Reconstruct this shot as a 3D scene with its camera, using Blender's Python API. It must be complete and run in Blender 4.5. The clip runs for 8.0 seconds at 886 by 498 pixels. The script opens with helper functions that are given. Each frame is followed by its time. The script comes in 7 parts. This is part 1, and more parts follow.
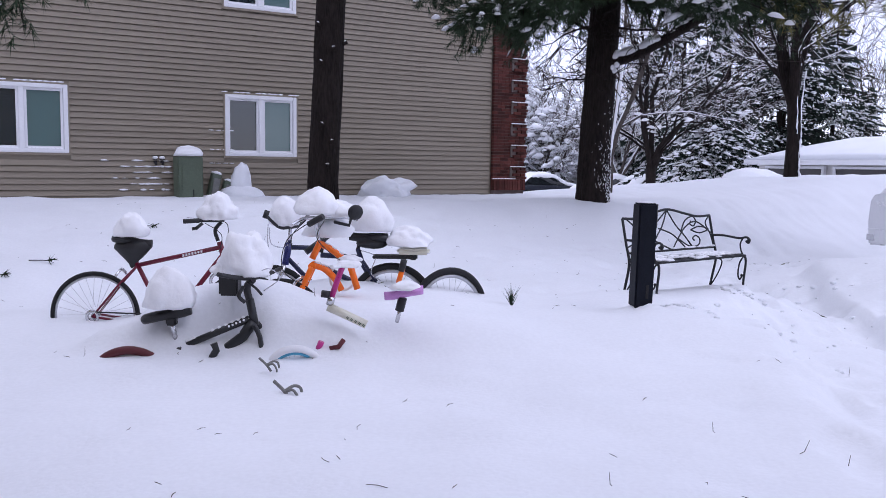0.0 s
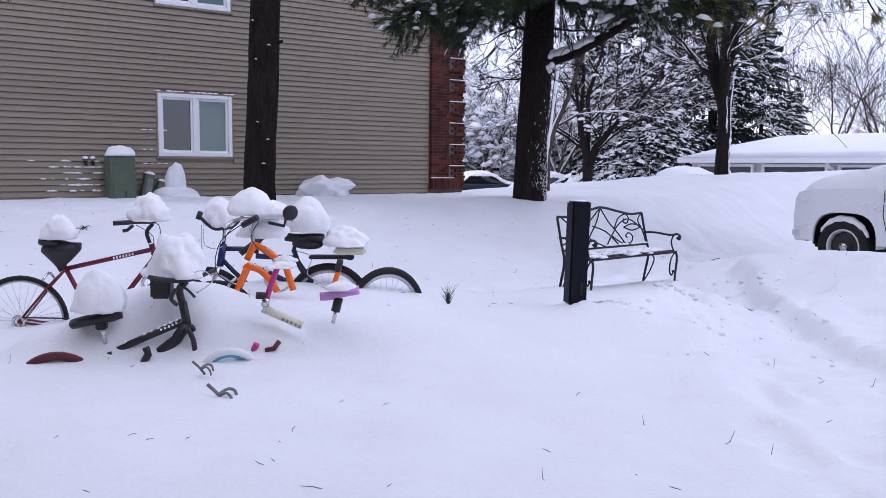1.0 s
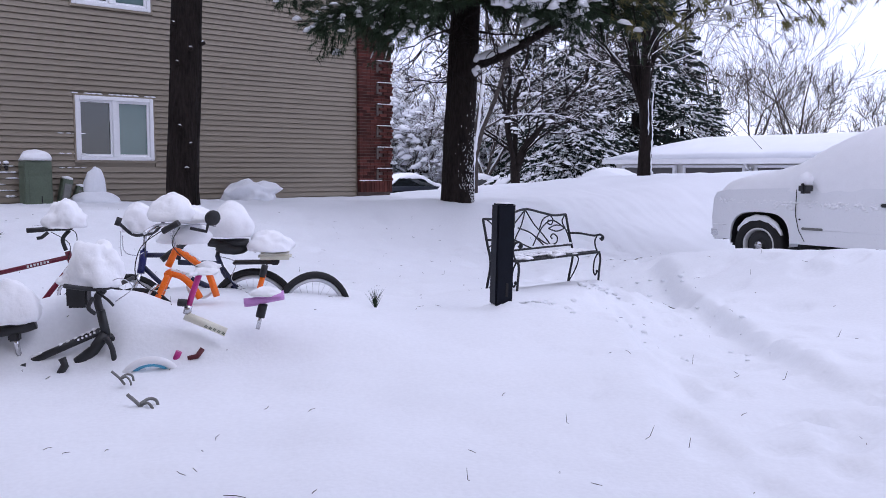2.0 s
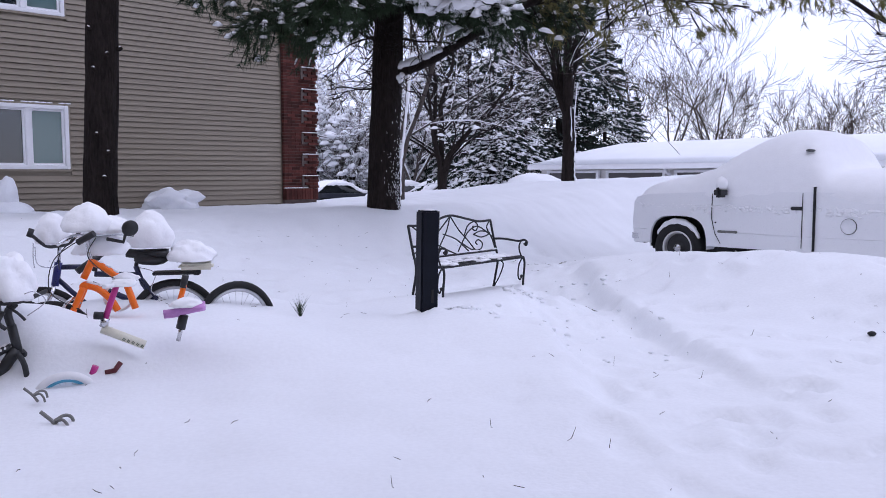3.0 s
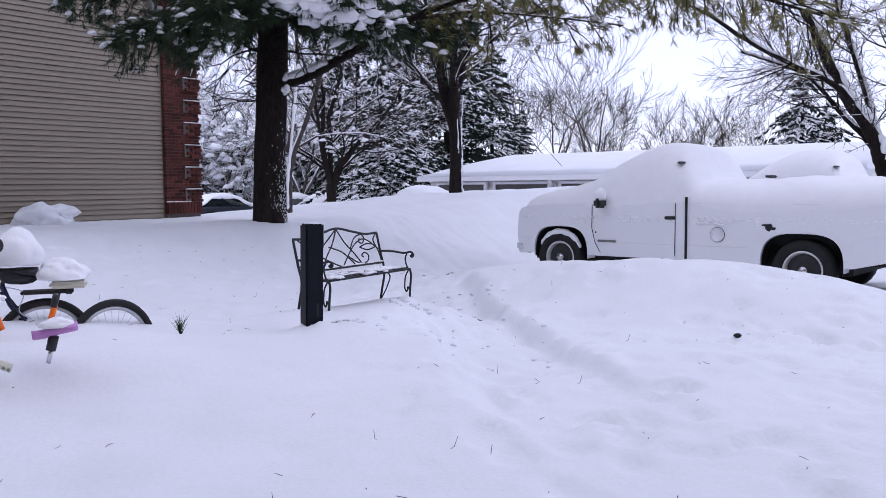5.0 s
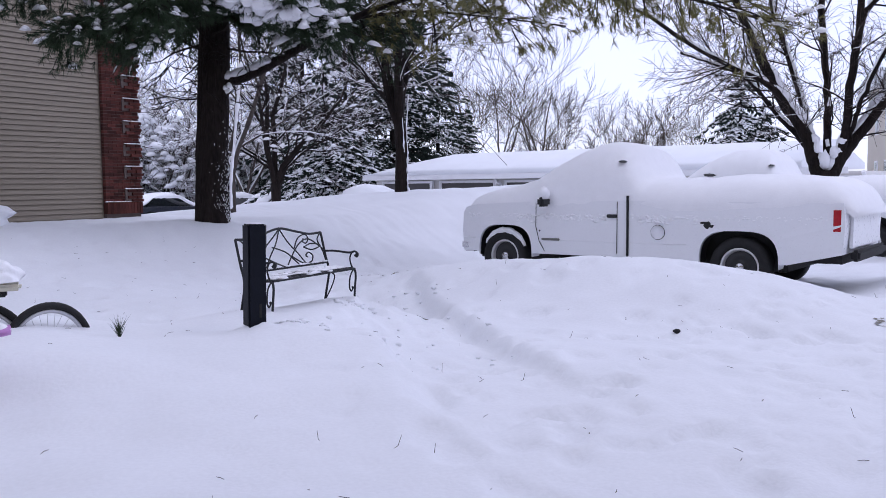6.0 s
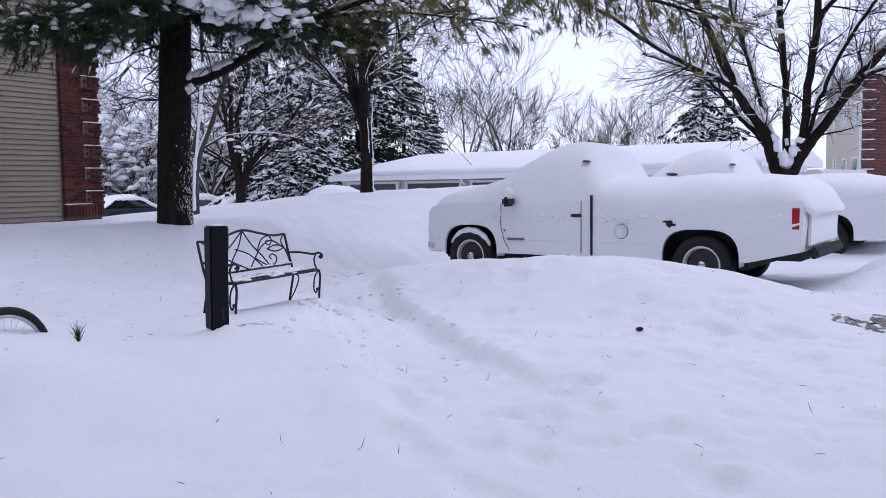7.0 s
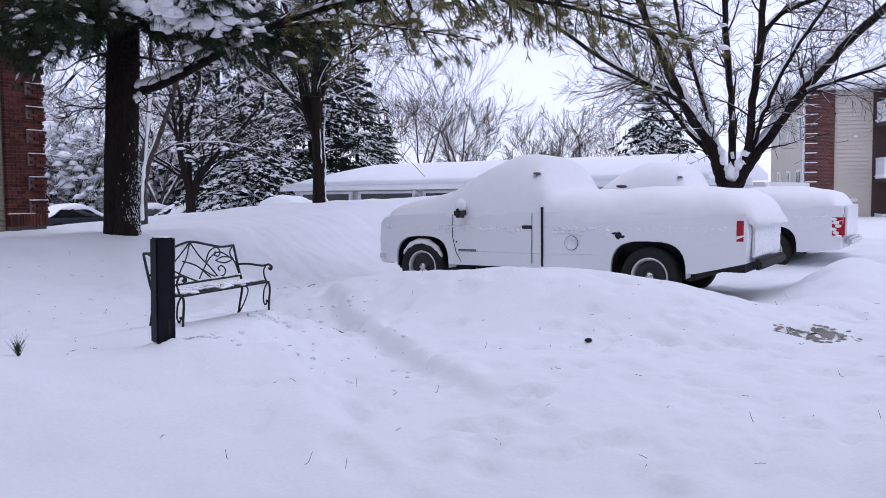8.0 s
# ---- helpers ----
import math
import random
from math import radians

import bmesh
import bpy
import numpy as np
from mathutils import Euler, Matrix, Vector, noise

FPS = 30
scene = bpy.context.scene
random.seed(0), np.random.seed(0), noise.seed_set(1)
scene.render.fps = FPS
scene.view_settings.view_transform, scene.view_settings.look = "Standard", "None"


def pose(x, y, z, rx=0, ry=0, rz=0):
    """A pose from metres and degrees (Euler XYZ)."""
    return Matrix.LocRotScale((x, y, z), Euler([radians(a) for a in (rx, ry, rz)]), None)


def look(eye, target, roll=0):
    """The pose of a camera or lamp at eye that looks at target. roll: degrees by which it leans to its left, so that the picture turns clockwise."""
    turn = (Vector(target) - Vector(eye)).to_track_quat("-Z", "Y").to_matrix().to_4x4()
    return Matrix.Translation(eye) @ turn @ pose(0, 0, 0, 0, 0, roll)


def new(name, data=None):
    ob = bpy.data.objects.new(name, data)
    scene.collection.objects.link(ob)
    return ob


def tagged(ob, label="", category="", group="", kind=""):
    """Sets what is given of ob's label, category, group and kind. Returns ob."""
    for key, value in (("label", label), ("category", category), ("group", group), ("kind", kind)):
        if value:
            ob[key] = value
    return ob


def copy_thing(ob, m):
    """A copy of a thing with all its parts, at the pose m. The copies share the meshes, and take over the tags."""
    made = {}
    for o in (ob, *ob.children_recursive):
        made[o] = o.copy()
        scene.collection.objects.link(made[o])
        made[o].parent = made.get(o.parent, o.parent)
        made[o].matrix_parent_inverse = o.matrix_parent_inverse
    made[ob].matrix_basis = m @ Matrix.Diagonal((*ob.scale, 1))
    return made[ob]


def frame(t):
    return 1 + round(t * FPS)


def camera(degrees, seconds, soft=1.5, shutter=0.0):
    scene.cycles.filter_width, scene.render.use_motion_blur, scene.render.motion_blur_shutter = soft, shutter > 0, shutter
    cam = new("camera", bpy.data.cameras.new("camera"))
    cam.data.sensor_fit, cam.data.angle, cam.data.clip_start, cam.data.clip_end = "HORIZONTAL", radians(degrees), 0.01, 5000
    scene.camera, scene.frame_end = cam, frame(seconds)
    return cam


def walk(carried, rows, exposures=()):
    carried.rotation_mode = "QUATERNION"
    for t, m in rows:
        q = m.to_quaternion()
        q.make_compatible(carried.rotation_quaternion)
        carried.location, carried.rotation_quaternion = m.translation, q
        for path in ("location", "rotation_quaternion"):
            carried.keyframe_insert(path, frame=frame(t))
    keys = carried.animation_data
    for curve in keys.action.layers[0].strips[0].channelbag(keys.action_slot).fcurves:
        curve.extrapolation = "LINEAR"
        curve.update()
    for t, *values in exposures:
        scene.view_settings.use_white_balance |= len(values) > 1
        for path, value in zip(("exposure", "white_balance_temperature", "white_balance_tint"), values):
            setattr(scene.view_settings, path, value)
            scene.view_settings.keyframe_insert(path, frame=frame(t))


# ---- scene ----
# camera and its walk
cam = camera(55.03, 8.0, soft=0.8)
PATH = (
    (0.0, 0.0, 0.0, 1.35, 84.441, -0.77, 0.075),
    (0.5, 0.017, -0.01, 1.352, 84.407, -0.65, -1.847),
    (1.0, 0.031, -0.018, 1.355, 84.42, -0.551, -3.942),
    (1.5, 0.046, -0.024, 1.358, 84.481, -0.413, -6.213),
    (3.0, 0.087, -0.055, 1.368, 85.027, 0.139, -13.5),
    (3.5, 0.096, -0.062, 1.367, 85.417, 0.307, -15.44),
    (4.0, 0.099, -0.078, 1.371, 85.655, 0.452, -16.77),
    (4.5, 0.117, -0.086, 1.374, 85.768, 0.513, -18.608),
    (5.0, 0.125, -0.105, 1.375, 85.788, 0.45, -20.832),
    (6.5, 0.15, -0.131, 1.381, 85.639, 0.735, -25.642),
    (7.0, 0.161, -0.136, 1.38, 85.669, 0.867, -26.663),
    (7.5, 0.174, -0.142, 1.38, 85.817, 0.793, -28.105),
    (8.0, 0.181, -0.156, 1.396, 86.308, 0.593, -29.76),
)
walk(cam, [(r[0], pose(*r[1:])) for r in PATH], exposures=((0.0, 0.06), (3.0, 0.0), (8.0, -0.20)))

# world: bright overcast sky over fresh snow
world = bpy.data.worlds.new("overcast")
scene.world = world
world.use_nodes = True
wn, wl = world.node_tree.nodes, world.node_tree.links
sky = wn.new("ShaderNodeTexSky")
sky.sky_type, sky.sun_disc = "NISHITA", False
sky.sun_elevation, sky.sun_rotation = radians(50), radians(135)
sky_scaled = wn.new("ShaderNodeMix")
sky_scaled.data_type, sky_scaled.blend_type = "RGBA", "MULTIPLY"
sky_scaled.inputs[0].default_value = 1.0
sky_scaled.inputs[7].default_value = (0.115, 0.14, 0.26, 1)
cloud = wn.new("ShaderNodeMix")
cloud.data_type = "RGBA"
cloud.inputs[0].default_value = 0.70
cloud.inputs[7].default_value = (1.36, 1.36, 1.60, 1)
wl.new(sky.outputs[0], sky_scaled.inputs[6])
wl.new(sky_scaled.outputs[2], cloud.inputs[6])
wl.new(cloud.outputs[2], wn["Background"].inputs[0])
wn["Background"].inputs[1].default_value = 1.0

sun = new("sun", bpy.data.lights.new("sun", "SUN"))
sun.data.energy, sun.data.angle, sun.data.color = 0.25, radians(25), (1.0, 0.98, 0.97)
sun.matrix_world = look((13, -7, 22), (0, 6, 0))


# materials
def mat(name, colour, rough=0.6, metal=0.0, vary=0.12, scale=6.0, fine=60.0, bump=0.15, dist=0.01, tint=None, spec=0.5, per_object=0.0, stretch=(1, 1, 1)):
    """A surface with grain at two scales in its colour, gloss and relief."""
    m = bpy.data.materials.new(name)
    m.use_nodes = True
    n, l = m.node_tree.nodes, m.node_tree.links
    b = n["Principled BSDF"]
    co = n.new("ShaderNodeTexCoord")
    mp = n.new("ShaderNodeMapping")
    mp.inputs["Scale"].default_value = stretch
    l.new(co.outputs["Object"], mp.inputs[0])
    big, small = n.new("ShaderNodeTexNoise"), n.new("ShaderNodeTexNoise")
    for t, s in ((big, scale), (small, fine)):
        t.inputs["Scale"].default_value, t.inputs["Detail"].default_value = s, 5.0
        l.new(mp.outputs[0], t.inputs["Vector"])
    add = n.new("ShaderNodeMath")
    add.operation = "ADD"
    l.new(big.outputs[0], add.inputs[0])
    l.new(small.outputs[0], add.inputs[1])
    ramp = n.new("ShaderNodeMapRange")
    ramp.inputs[1].default_value, ramp.inputs[2].default_value = 0.6, 1.4
    l.new(add.outputs[0], ramp.inputs[0])
    mix = n.new("ShaderNodeMix")
    mix.data_type = "RGBA"
    other = tint or [c * (1 - 2 * vary) for c in colour]
    mix.inputs[6].default_value = (*[min(1, c * (1 + vary)) for c in colour], 1)
    mix.inputs[7].default_value = (*other, 1)
    l.new(ramp.outputs[0], mix.inputs[0])
    out = mix.outputs[2]
    if per_object:
        info, mr, mul = n.new("ShaderNodeObjectInfo"), n.new("ShaderNodeMapRange"), n.new("ShaderNodeMix")
        mr.inputs[3].default_value, mr.inputs[4].default_value = 1 - per_object, 1 + per_object
        l.new(info.outputs["Random"], mr.inputs[0])
        mul.data_type, mul.blend_type = "RGBA", "MULTIPLY"
        mul.inputs[0].default_value = 1.0
        l.new(out, mul.inputs[6])
        l.new(mr.outputs[0], mul.inputs[7])
        out = mul.outputs[2]
    l.new(out, b.inputs["Base Color"])
    rr = n.new("ShaderNodeMapRange")
    rr.inputs[3].default_value, rr.inputs[4].default_value = max(0.02, rough - 0.1), min(1, rough + 0.1)
    l.new(small.outputs[0], rr.inputs[0])
    l.new(rr.outputs[0], b.inputs["Roughness"])
    b.inputs["Metallic"].default_value = metal
    b.inputs["Specular IOR Level"].default_value = spec
    if bump:
        bp = n.new("ShaderNodeBump")
        bp.inputs["Strength"].default_value, bp.inputs["Distance"].default_value = bump, dist
        l.new(add.outputs[0], bp.inputs["Height"])
        l.new(bp.outputs[0], b.inputs["Normal"])
    return m


SNOW = mat("snow", (0.80, 0.815, 0.85), 0.75, vary=0.03, scale=1.3, fine=40.0, bump=0.2, dist=0.012, spec=0.25)
SNOW_CAP = mat("snow_clump", (0.89, 0.895, 0.92), 0.75, vary=0.02, scale=9.0, fine=60.0, bump=0.24, dist=0.012, spec=0.25)
SIDING = mat("vinyl_siding", (0.25, 0.212, 0.162), 0.5, vary=0.05, scale=0.5, fine=14.0, bump=0.06, spec=0.35, per_object=0.035, stretch=(0.4, 1, 3))
SIDING_FAR = mat("beige_siding", (0.56, 0.51, 0.44), 0.55, vary=0.04, scale=0.4, fine=9.0, bump=0.05, spec=0.3)
BRICK = mat("red_brick", (0.095, 0.030, 0.024), 0.85, vary=0.25, scale=7.0, fine=70.0, bump=0.5, dist=0.006, per_object=0.5, spec=0.2)
MORTAR = mat("grey_mortar", (0.14, 0.11, 0.10), 0.9, vary=0.12, scale=9.0, fine=90.0, bump=0.4, spec=0.2)
WHITE_VINYL = mat("white_vinyl", (0.80, 0.80, 0.82), 0.4, vary=0.03, scale=3.0, fine=30.0, bump=0.04)
GARAGE_PAINT = mat("cream_paint", (0.66, 0.64, 0.62), 0.6, vary=0.05, scale=1.5, fine=18.0, bump=0.06)
GARAGE_DOOR = mat("garage_door_dark", (0.06, 0.055, 0.055), 0.5, vary=0.1, scale=1.0, fine=12.0, bump=0.05)
BARK = mat("dark_bark", (0.021, 0.016, 0.014), 0.95, vary=0.35, scale=7.0, fine=38.0, bump=1.0, dist=0.035, spec=0.15, stretch=(1, 1, 0.22))
BARK_GREY = mat("grey_bark", (0.085, 0.072, 0.065), 0.95, vary=0.3, scale=8.0, fine=45.0, bump=0.9, dist=0.02, spec=0.15, stretch=(1, 1, 0.3))
TWIG = mat("twig_bark", (0.065, 0.05, 0.045), 0.9, vary=0.25, scale=6.0, fine=40.0, bump=0.2, spec=0.15)
NEEDLE = mat("pine_needle", (0.022, 0.044, 0.017), 0.6, vary=0.3, scale=2.2, fine=25.0, bump=0.0, spec=0.3)
NEEDLE_OLIVE = mat("olive_needle", (0.16, 0.135, 0.045), 0.6, vary=0.3, scale=2.0, fine=25.0, bump=0.0, tint=(0.075, 0.085, 0.032), spec=0.3)
SPRUCE = mat("spruce_needle", (0.022, 0.034, 0.026), 0.7, vary=0.3, scale=1.5, fine=12.0, bump=0.0, spec=0.2)
TRUCK_PAINT = mat("white_car_paint", (0.83, 0.84, 0.87), 0.3, vary=0.02, scale=1.2, fine=25.0, bump=0.02, dist=0.003)
FROSTED = mat("snow_dusted_paint", (0.84, 0.85, 0.89), 0.6, vary=0.03, scale=5.0, fine=45.0, bump=0.35, dist=0.012)
DARK = mat("underbody_black", (0.012, 0.012, 0.013), 0.8, vary=0.2, scale=8.0, fine=50.0, bump=0.2)
RUBBER = mat("tyre_rubber", (0.011, 0.011, 0.012), 0.8, vary=0.2, scale=10.0, fine=80.0, bump=0.25)
CHROME = mat("worn_chrome", (0.62, 0.62, 0.64), 0.22, metal=1.0, vary=0.06, scale=12.0, fine=90.0, bump=0.05)
ALLOY = mat("brushed_alloy", (0.66, 0.66, 0.66), 0.4, metal=0.6, vary=0.08, scale=12.0, fine=120.0, bump=0.05)
RED_LENS = mat("red_lamp_lens", (0.42, 0.006, 0.014), 0.18, vary=0.15, scale=20.0, fine=150.0, bump=0.05)
BLACK_PLASTIC = mat("black_plastic", (0.014, 0.014, 0.016), 0.5, vary=0.15, scale=12.0, fine=110.0, bump=0.12)
IRON = mat("black_cast_iron", (0.016, 0.017, 0.02), 0.5, metal=0.3, vary=0.2, scale=15.0, fine=110.0, bump=0.2, dist=0.003)
POST_PAINT = mat("navy_black_paint", (0.007, 0.009, 0.016), 0.55, vary=0.2, scale=9.0, fine=85.0, bump=0.2, dist=0.004, spec=0.15)
UTILITY = mat("green_enamel", (0.095, 0.125, 0.085), 0.5, vary=0.12, scale=4.0, fine=40.0, bump=0.08)
GREY_METAL = mat("grey_metal", (0.20, 0.20, 0.19), 0.5, metal=0.4, vary=0.15, scale=9.0, fine=80.0, bump=0.1)
PAVING = mat("wet_concrete", (0.20, 0.185, 0.15), 0.5, vary=0.3, scale=7.0, fine=60.0, bump=0.4)


def glass(name, colour, rough=0.04):
    m = bpy.data.materials.new(name)
    m.use_nodes = True
    b = m.node_tree.nodes["Principled BSDF"]
    b.inputs["Base Color"].default_value = (*colour, 1)
    b.inputs["Roughness"].default_value = rough
    b.inputs["IOR"].default_value = 1.5
    b.inputs["Specular IOR Level"].default_value = 0.9
    return m


GLASS_DARK = glass("window_glass", (0.014, 0.022, 0.026))
GLASS_BLIND = glass("window_glass_blind", (0.085, 0.15, 0.145), 0.12)
CAR_GLASS = glass("car_glass", (0.015, 0.018, 0.02))


# mesh helpers
def part(name, bm, material, parent=None, label="", smooth=False):
    """Links a bmesh as one mesh object under a thing or a part."""
    me = bpy.data.meshes.new(name)
    bm.normal_update()
    bm.to_mesh(me)
    bm.free()
    me.materials.append(material)
    if smooth:
        me.polygons.foreach_set("use_smooth", [True] * len(me.polygons))
    ob = new(name, me)
    if parent:
        ob.parent = parent
    if label:
        tagged(ob, label)
    if name == "snow_cap":
        tagged(ob, kind="stuff")
    return ob


def thing(name, label, category, m=None, group="", kind=""):
    ob = new(name)
    ob.empty_display_size = 0.2
    if m is not None:
        ob.matrix_world = m
    return tagged(ob, label, category, group, kind)


def box(bm, c, s, m=None, bevel=0.0):
    """A box with centre c and size s."""
    made = bmesh.ops.create_cube(bm, size=1.0)["verts"]
    bmesh.ops.scale(bm, vec=s, verts=made)
    if bevel:
        edges = list({e for v in made for e in v.link_edges})
        made = bmesh.ops.bevel(bm, geom=edges, offset=bevel, segments=2, affect="EDGES", clamp_overlap=True)["verts"]
    bmesh.ops.translate(bm, vec=c, verts=made)
    if m is not None:
        bmesh.ops.transform(bm, matrix=m, verts=made)
    return bm


def one_box(c, s, m=None, bevel=0.0):
    return box(bmesh.new(), c, s, m, bevel)


def tube(bm, pts, radii, seg=8, cap=True):
    """A round tube through pts."""
    pts = [Vector(p) for p in pts]
    if isinstance(radii, (int, float)):
        radii = [radii] * len(pts)
    rings, side = [], None
    for i, p in enumerate(pts):
        d = (pts[min(i + 1, len(pts) - 1)] - pts[max(i - 1, 0)])
        if d.length < 1e-9:
            d = Vector((0, 0, 1))
        d.normalize()
        if side is None:
            side = d.orthogonal().normalized()
        side = (side - d * side.dot(d))
        side = side.normalized() if side.length > 1e-6 else d.orthogonal().normalized()
        up = d.cross(side)
        rings.append([bm.verts.new(p + (side * math.cos(a) + up * math.sin(a)) * radii[i]) for a in [2 * math.pi * k / seg for k in range(seg)]])
    for a, b in zip(rings, rings[1:]):
        for k in range(seg):
            f = bm.faces.new((a[k], a[(k + 1) % seg], b[(k + 1) % seg], b[k]))
            f.smooth = True
    if cap and seg > 2:
        bm.faces.new(list(reversed(rings[0])))
        bm.faces.new(rings[-1])
    return bm


def one_tube(pts, radii, seg=8):
    return tube(bmesh.new(), pts, radii, seg)


def curve_points(pts, n=8):
    """A smooth line through pts."""
    pts = [Vector(p) for p in pts]
    out = []
    for i in range(len(pts) - 1):
        p0, p1, p2, p3 = pts[max(i - 1, 0)], pts[i], pts[i + 1], pts[min(i + 2, len(pts) - 1)]
        for k in range(n):
            t = k / n
            out.append(0.5 * ((2 * p1) + (p2 - p0) * t + (2 * p0 - 5 * p1 + 4 * p2 - p3) * t * t + (3 * p1 - p0 - 3 * p2 + p3) * t ** 3))
    return out + [pts[-1]]


def blob(bm, c, r, rough=0.18, sub=3, flat=0.0, seed=0.0, freq=1.6):
    """A soft uneven clump round c with radii r; flat: share of its underside cut level."""
    made = bmesh.ops.create_icosphere(bm, subdivisions=sub, radius=1.0)["verts"]
    off = Vector((seed * 3.1, seed * 1.7, seed * 2.3))
    for v in made:
        n = v.co.normalized()
        k = 1 + rough * (noise.noise(n * freq + off) + 0.45 * noise.noise(n * freq * 2.7 + off))
        p = n * k
        if flat and p.z < -1 + flat:
            p.z = -1 + flat
        v.co = Vector((p.x * r[0], p.y * r[1], p.z * r[2])) + Vector(c)
    for v in made:
        for f in v.link_faces:
            f.smooth = True
    return bm


def sweep(prof, xs):
    """Closed loops (y, z), one for each x in xs, joined into one solid."""
    bm = bmesh.new()
    rings = [[bm.verts.new((x, y, z)) for y, z in prof(x)] for x in xs]
    for a, b in zip(rings, rings[1:]):
        for k in range(len(a)):
            bm.faces.new((a[k], b[k], b[(k + 1) % len(a)], a[(k + 1) % len(a)]))
    bm.faces.new(rings[0])
    bm.faces.new(list(reversed(rings[-1])))
    return bm


def ramp01(a, b, v):
    t = min(1.0, max(0.0, (v - a) / (b - a)))
    return t * t * (3 - 2 * t)


# the ground: snow, from the lot up over the lawn and on to the horizon
NOSE, AHEAD, ASIDE = (5.6, 11.1), (-0.47, 0.883), (0.883, 0.47)
WALKWAY = ((2.2, 2.0), (2.55, 4.4), (2.95, 6.4), (3.15, 7.6), (3.35, 8.7), (3.9, 10.6), (4.7, 12.6), (5.0, 15.0))


def near_line(x, y, line):
    best = 99.0
    for (ax, ay), (bx, by) in zip(line, line[1:]):
        dx, dy = bx - ax, by - ay
        t = min(1, max(0, ((x - ax) * dx + (y - ay) * dy) / (dx * dx + dy * dy)))
        best = min(best, math.hypot(x - ax - t * dx, y - ay - t * dy))
    return best


random.seed(12)
PRINTS = []
for _ in range(46):
    k = random.randrange(len(WALKWAY) - 1)
    t = random.random()
    PRINTS.append((WALKWAY[k][0] * (1 - t) + WALKWAY[k + 1][0] * t + random.gauss(0, 0.22), max(3.2, WALKWAY[k][1] * (1 - t) + WALKWAY[k + 1][1] * t) + random.gauss(0, 0.2), random.uniform(0.08, 0.15), random.uniform(0.02, 0.055)))
for _ in range(120):
    PRINTS.append((random.uniform(2.2, 7.5), random.uniform(2.4, 5.8), random.uniform(0.05, 0.13), random.uniform(0.012, 0.042)))
for _ in range(90):
    PRINTS.append((random.uniform(-4.5, 4.5), random.uniform(7.8, 13.0), random.uniform(0.08, 0.2), random.uniform(0.015, 0.045)))


def bell(v, s):
    return math.exp(-0.5 * (v / s) ** 2)


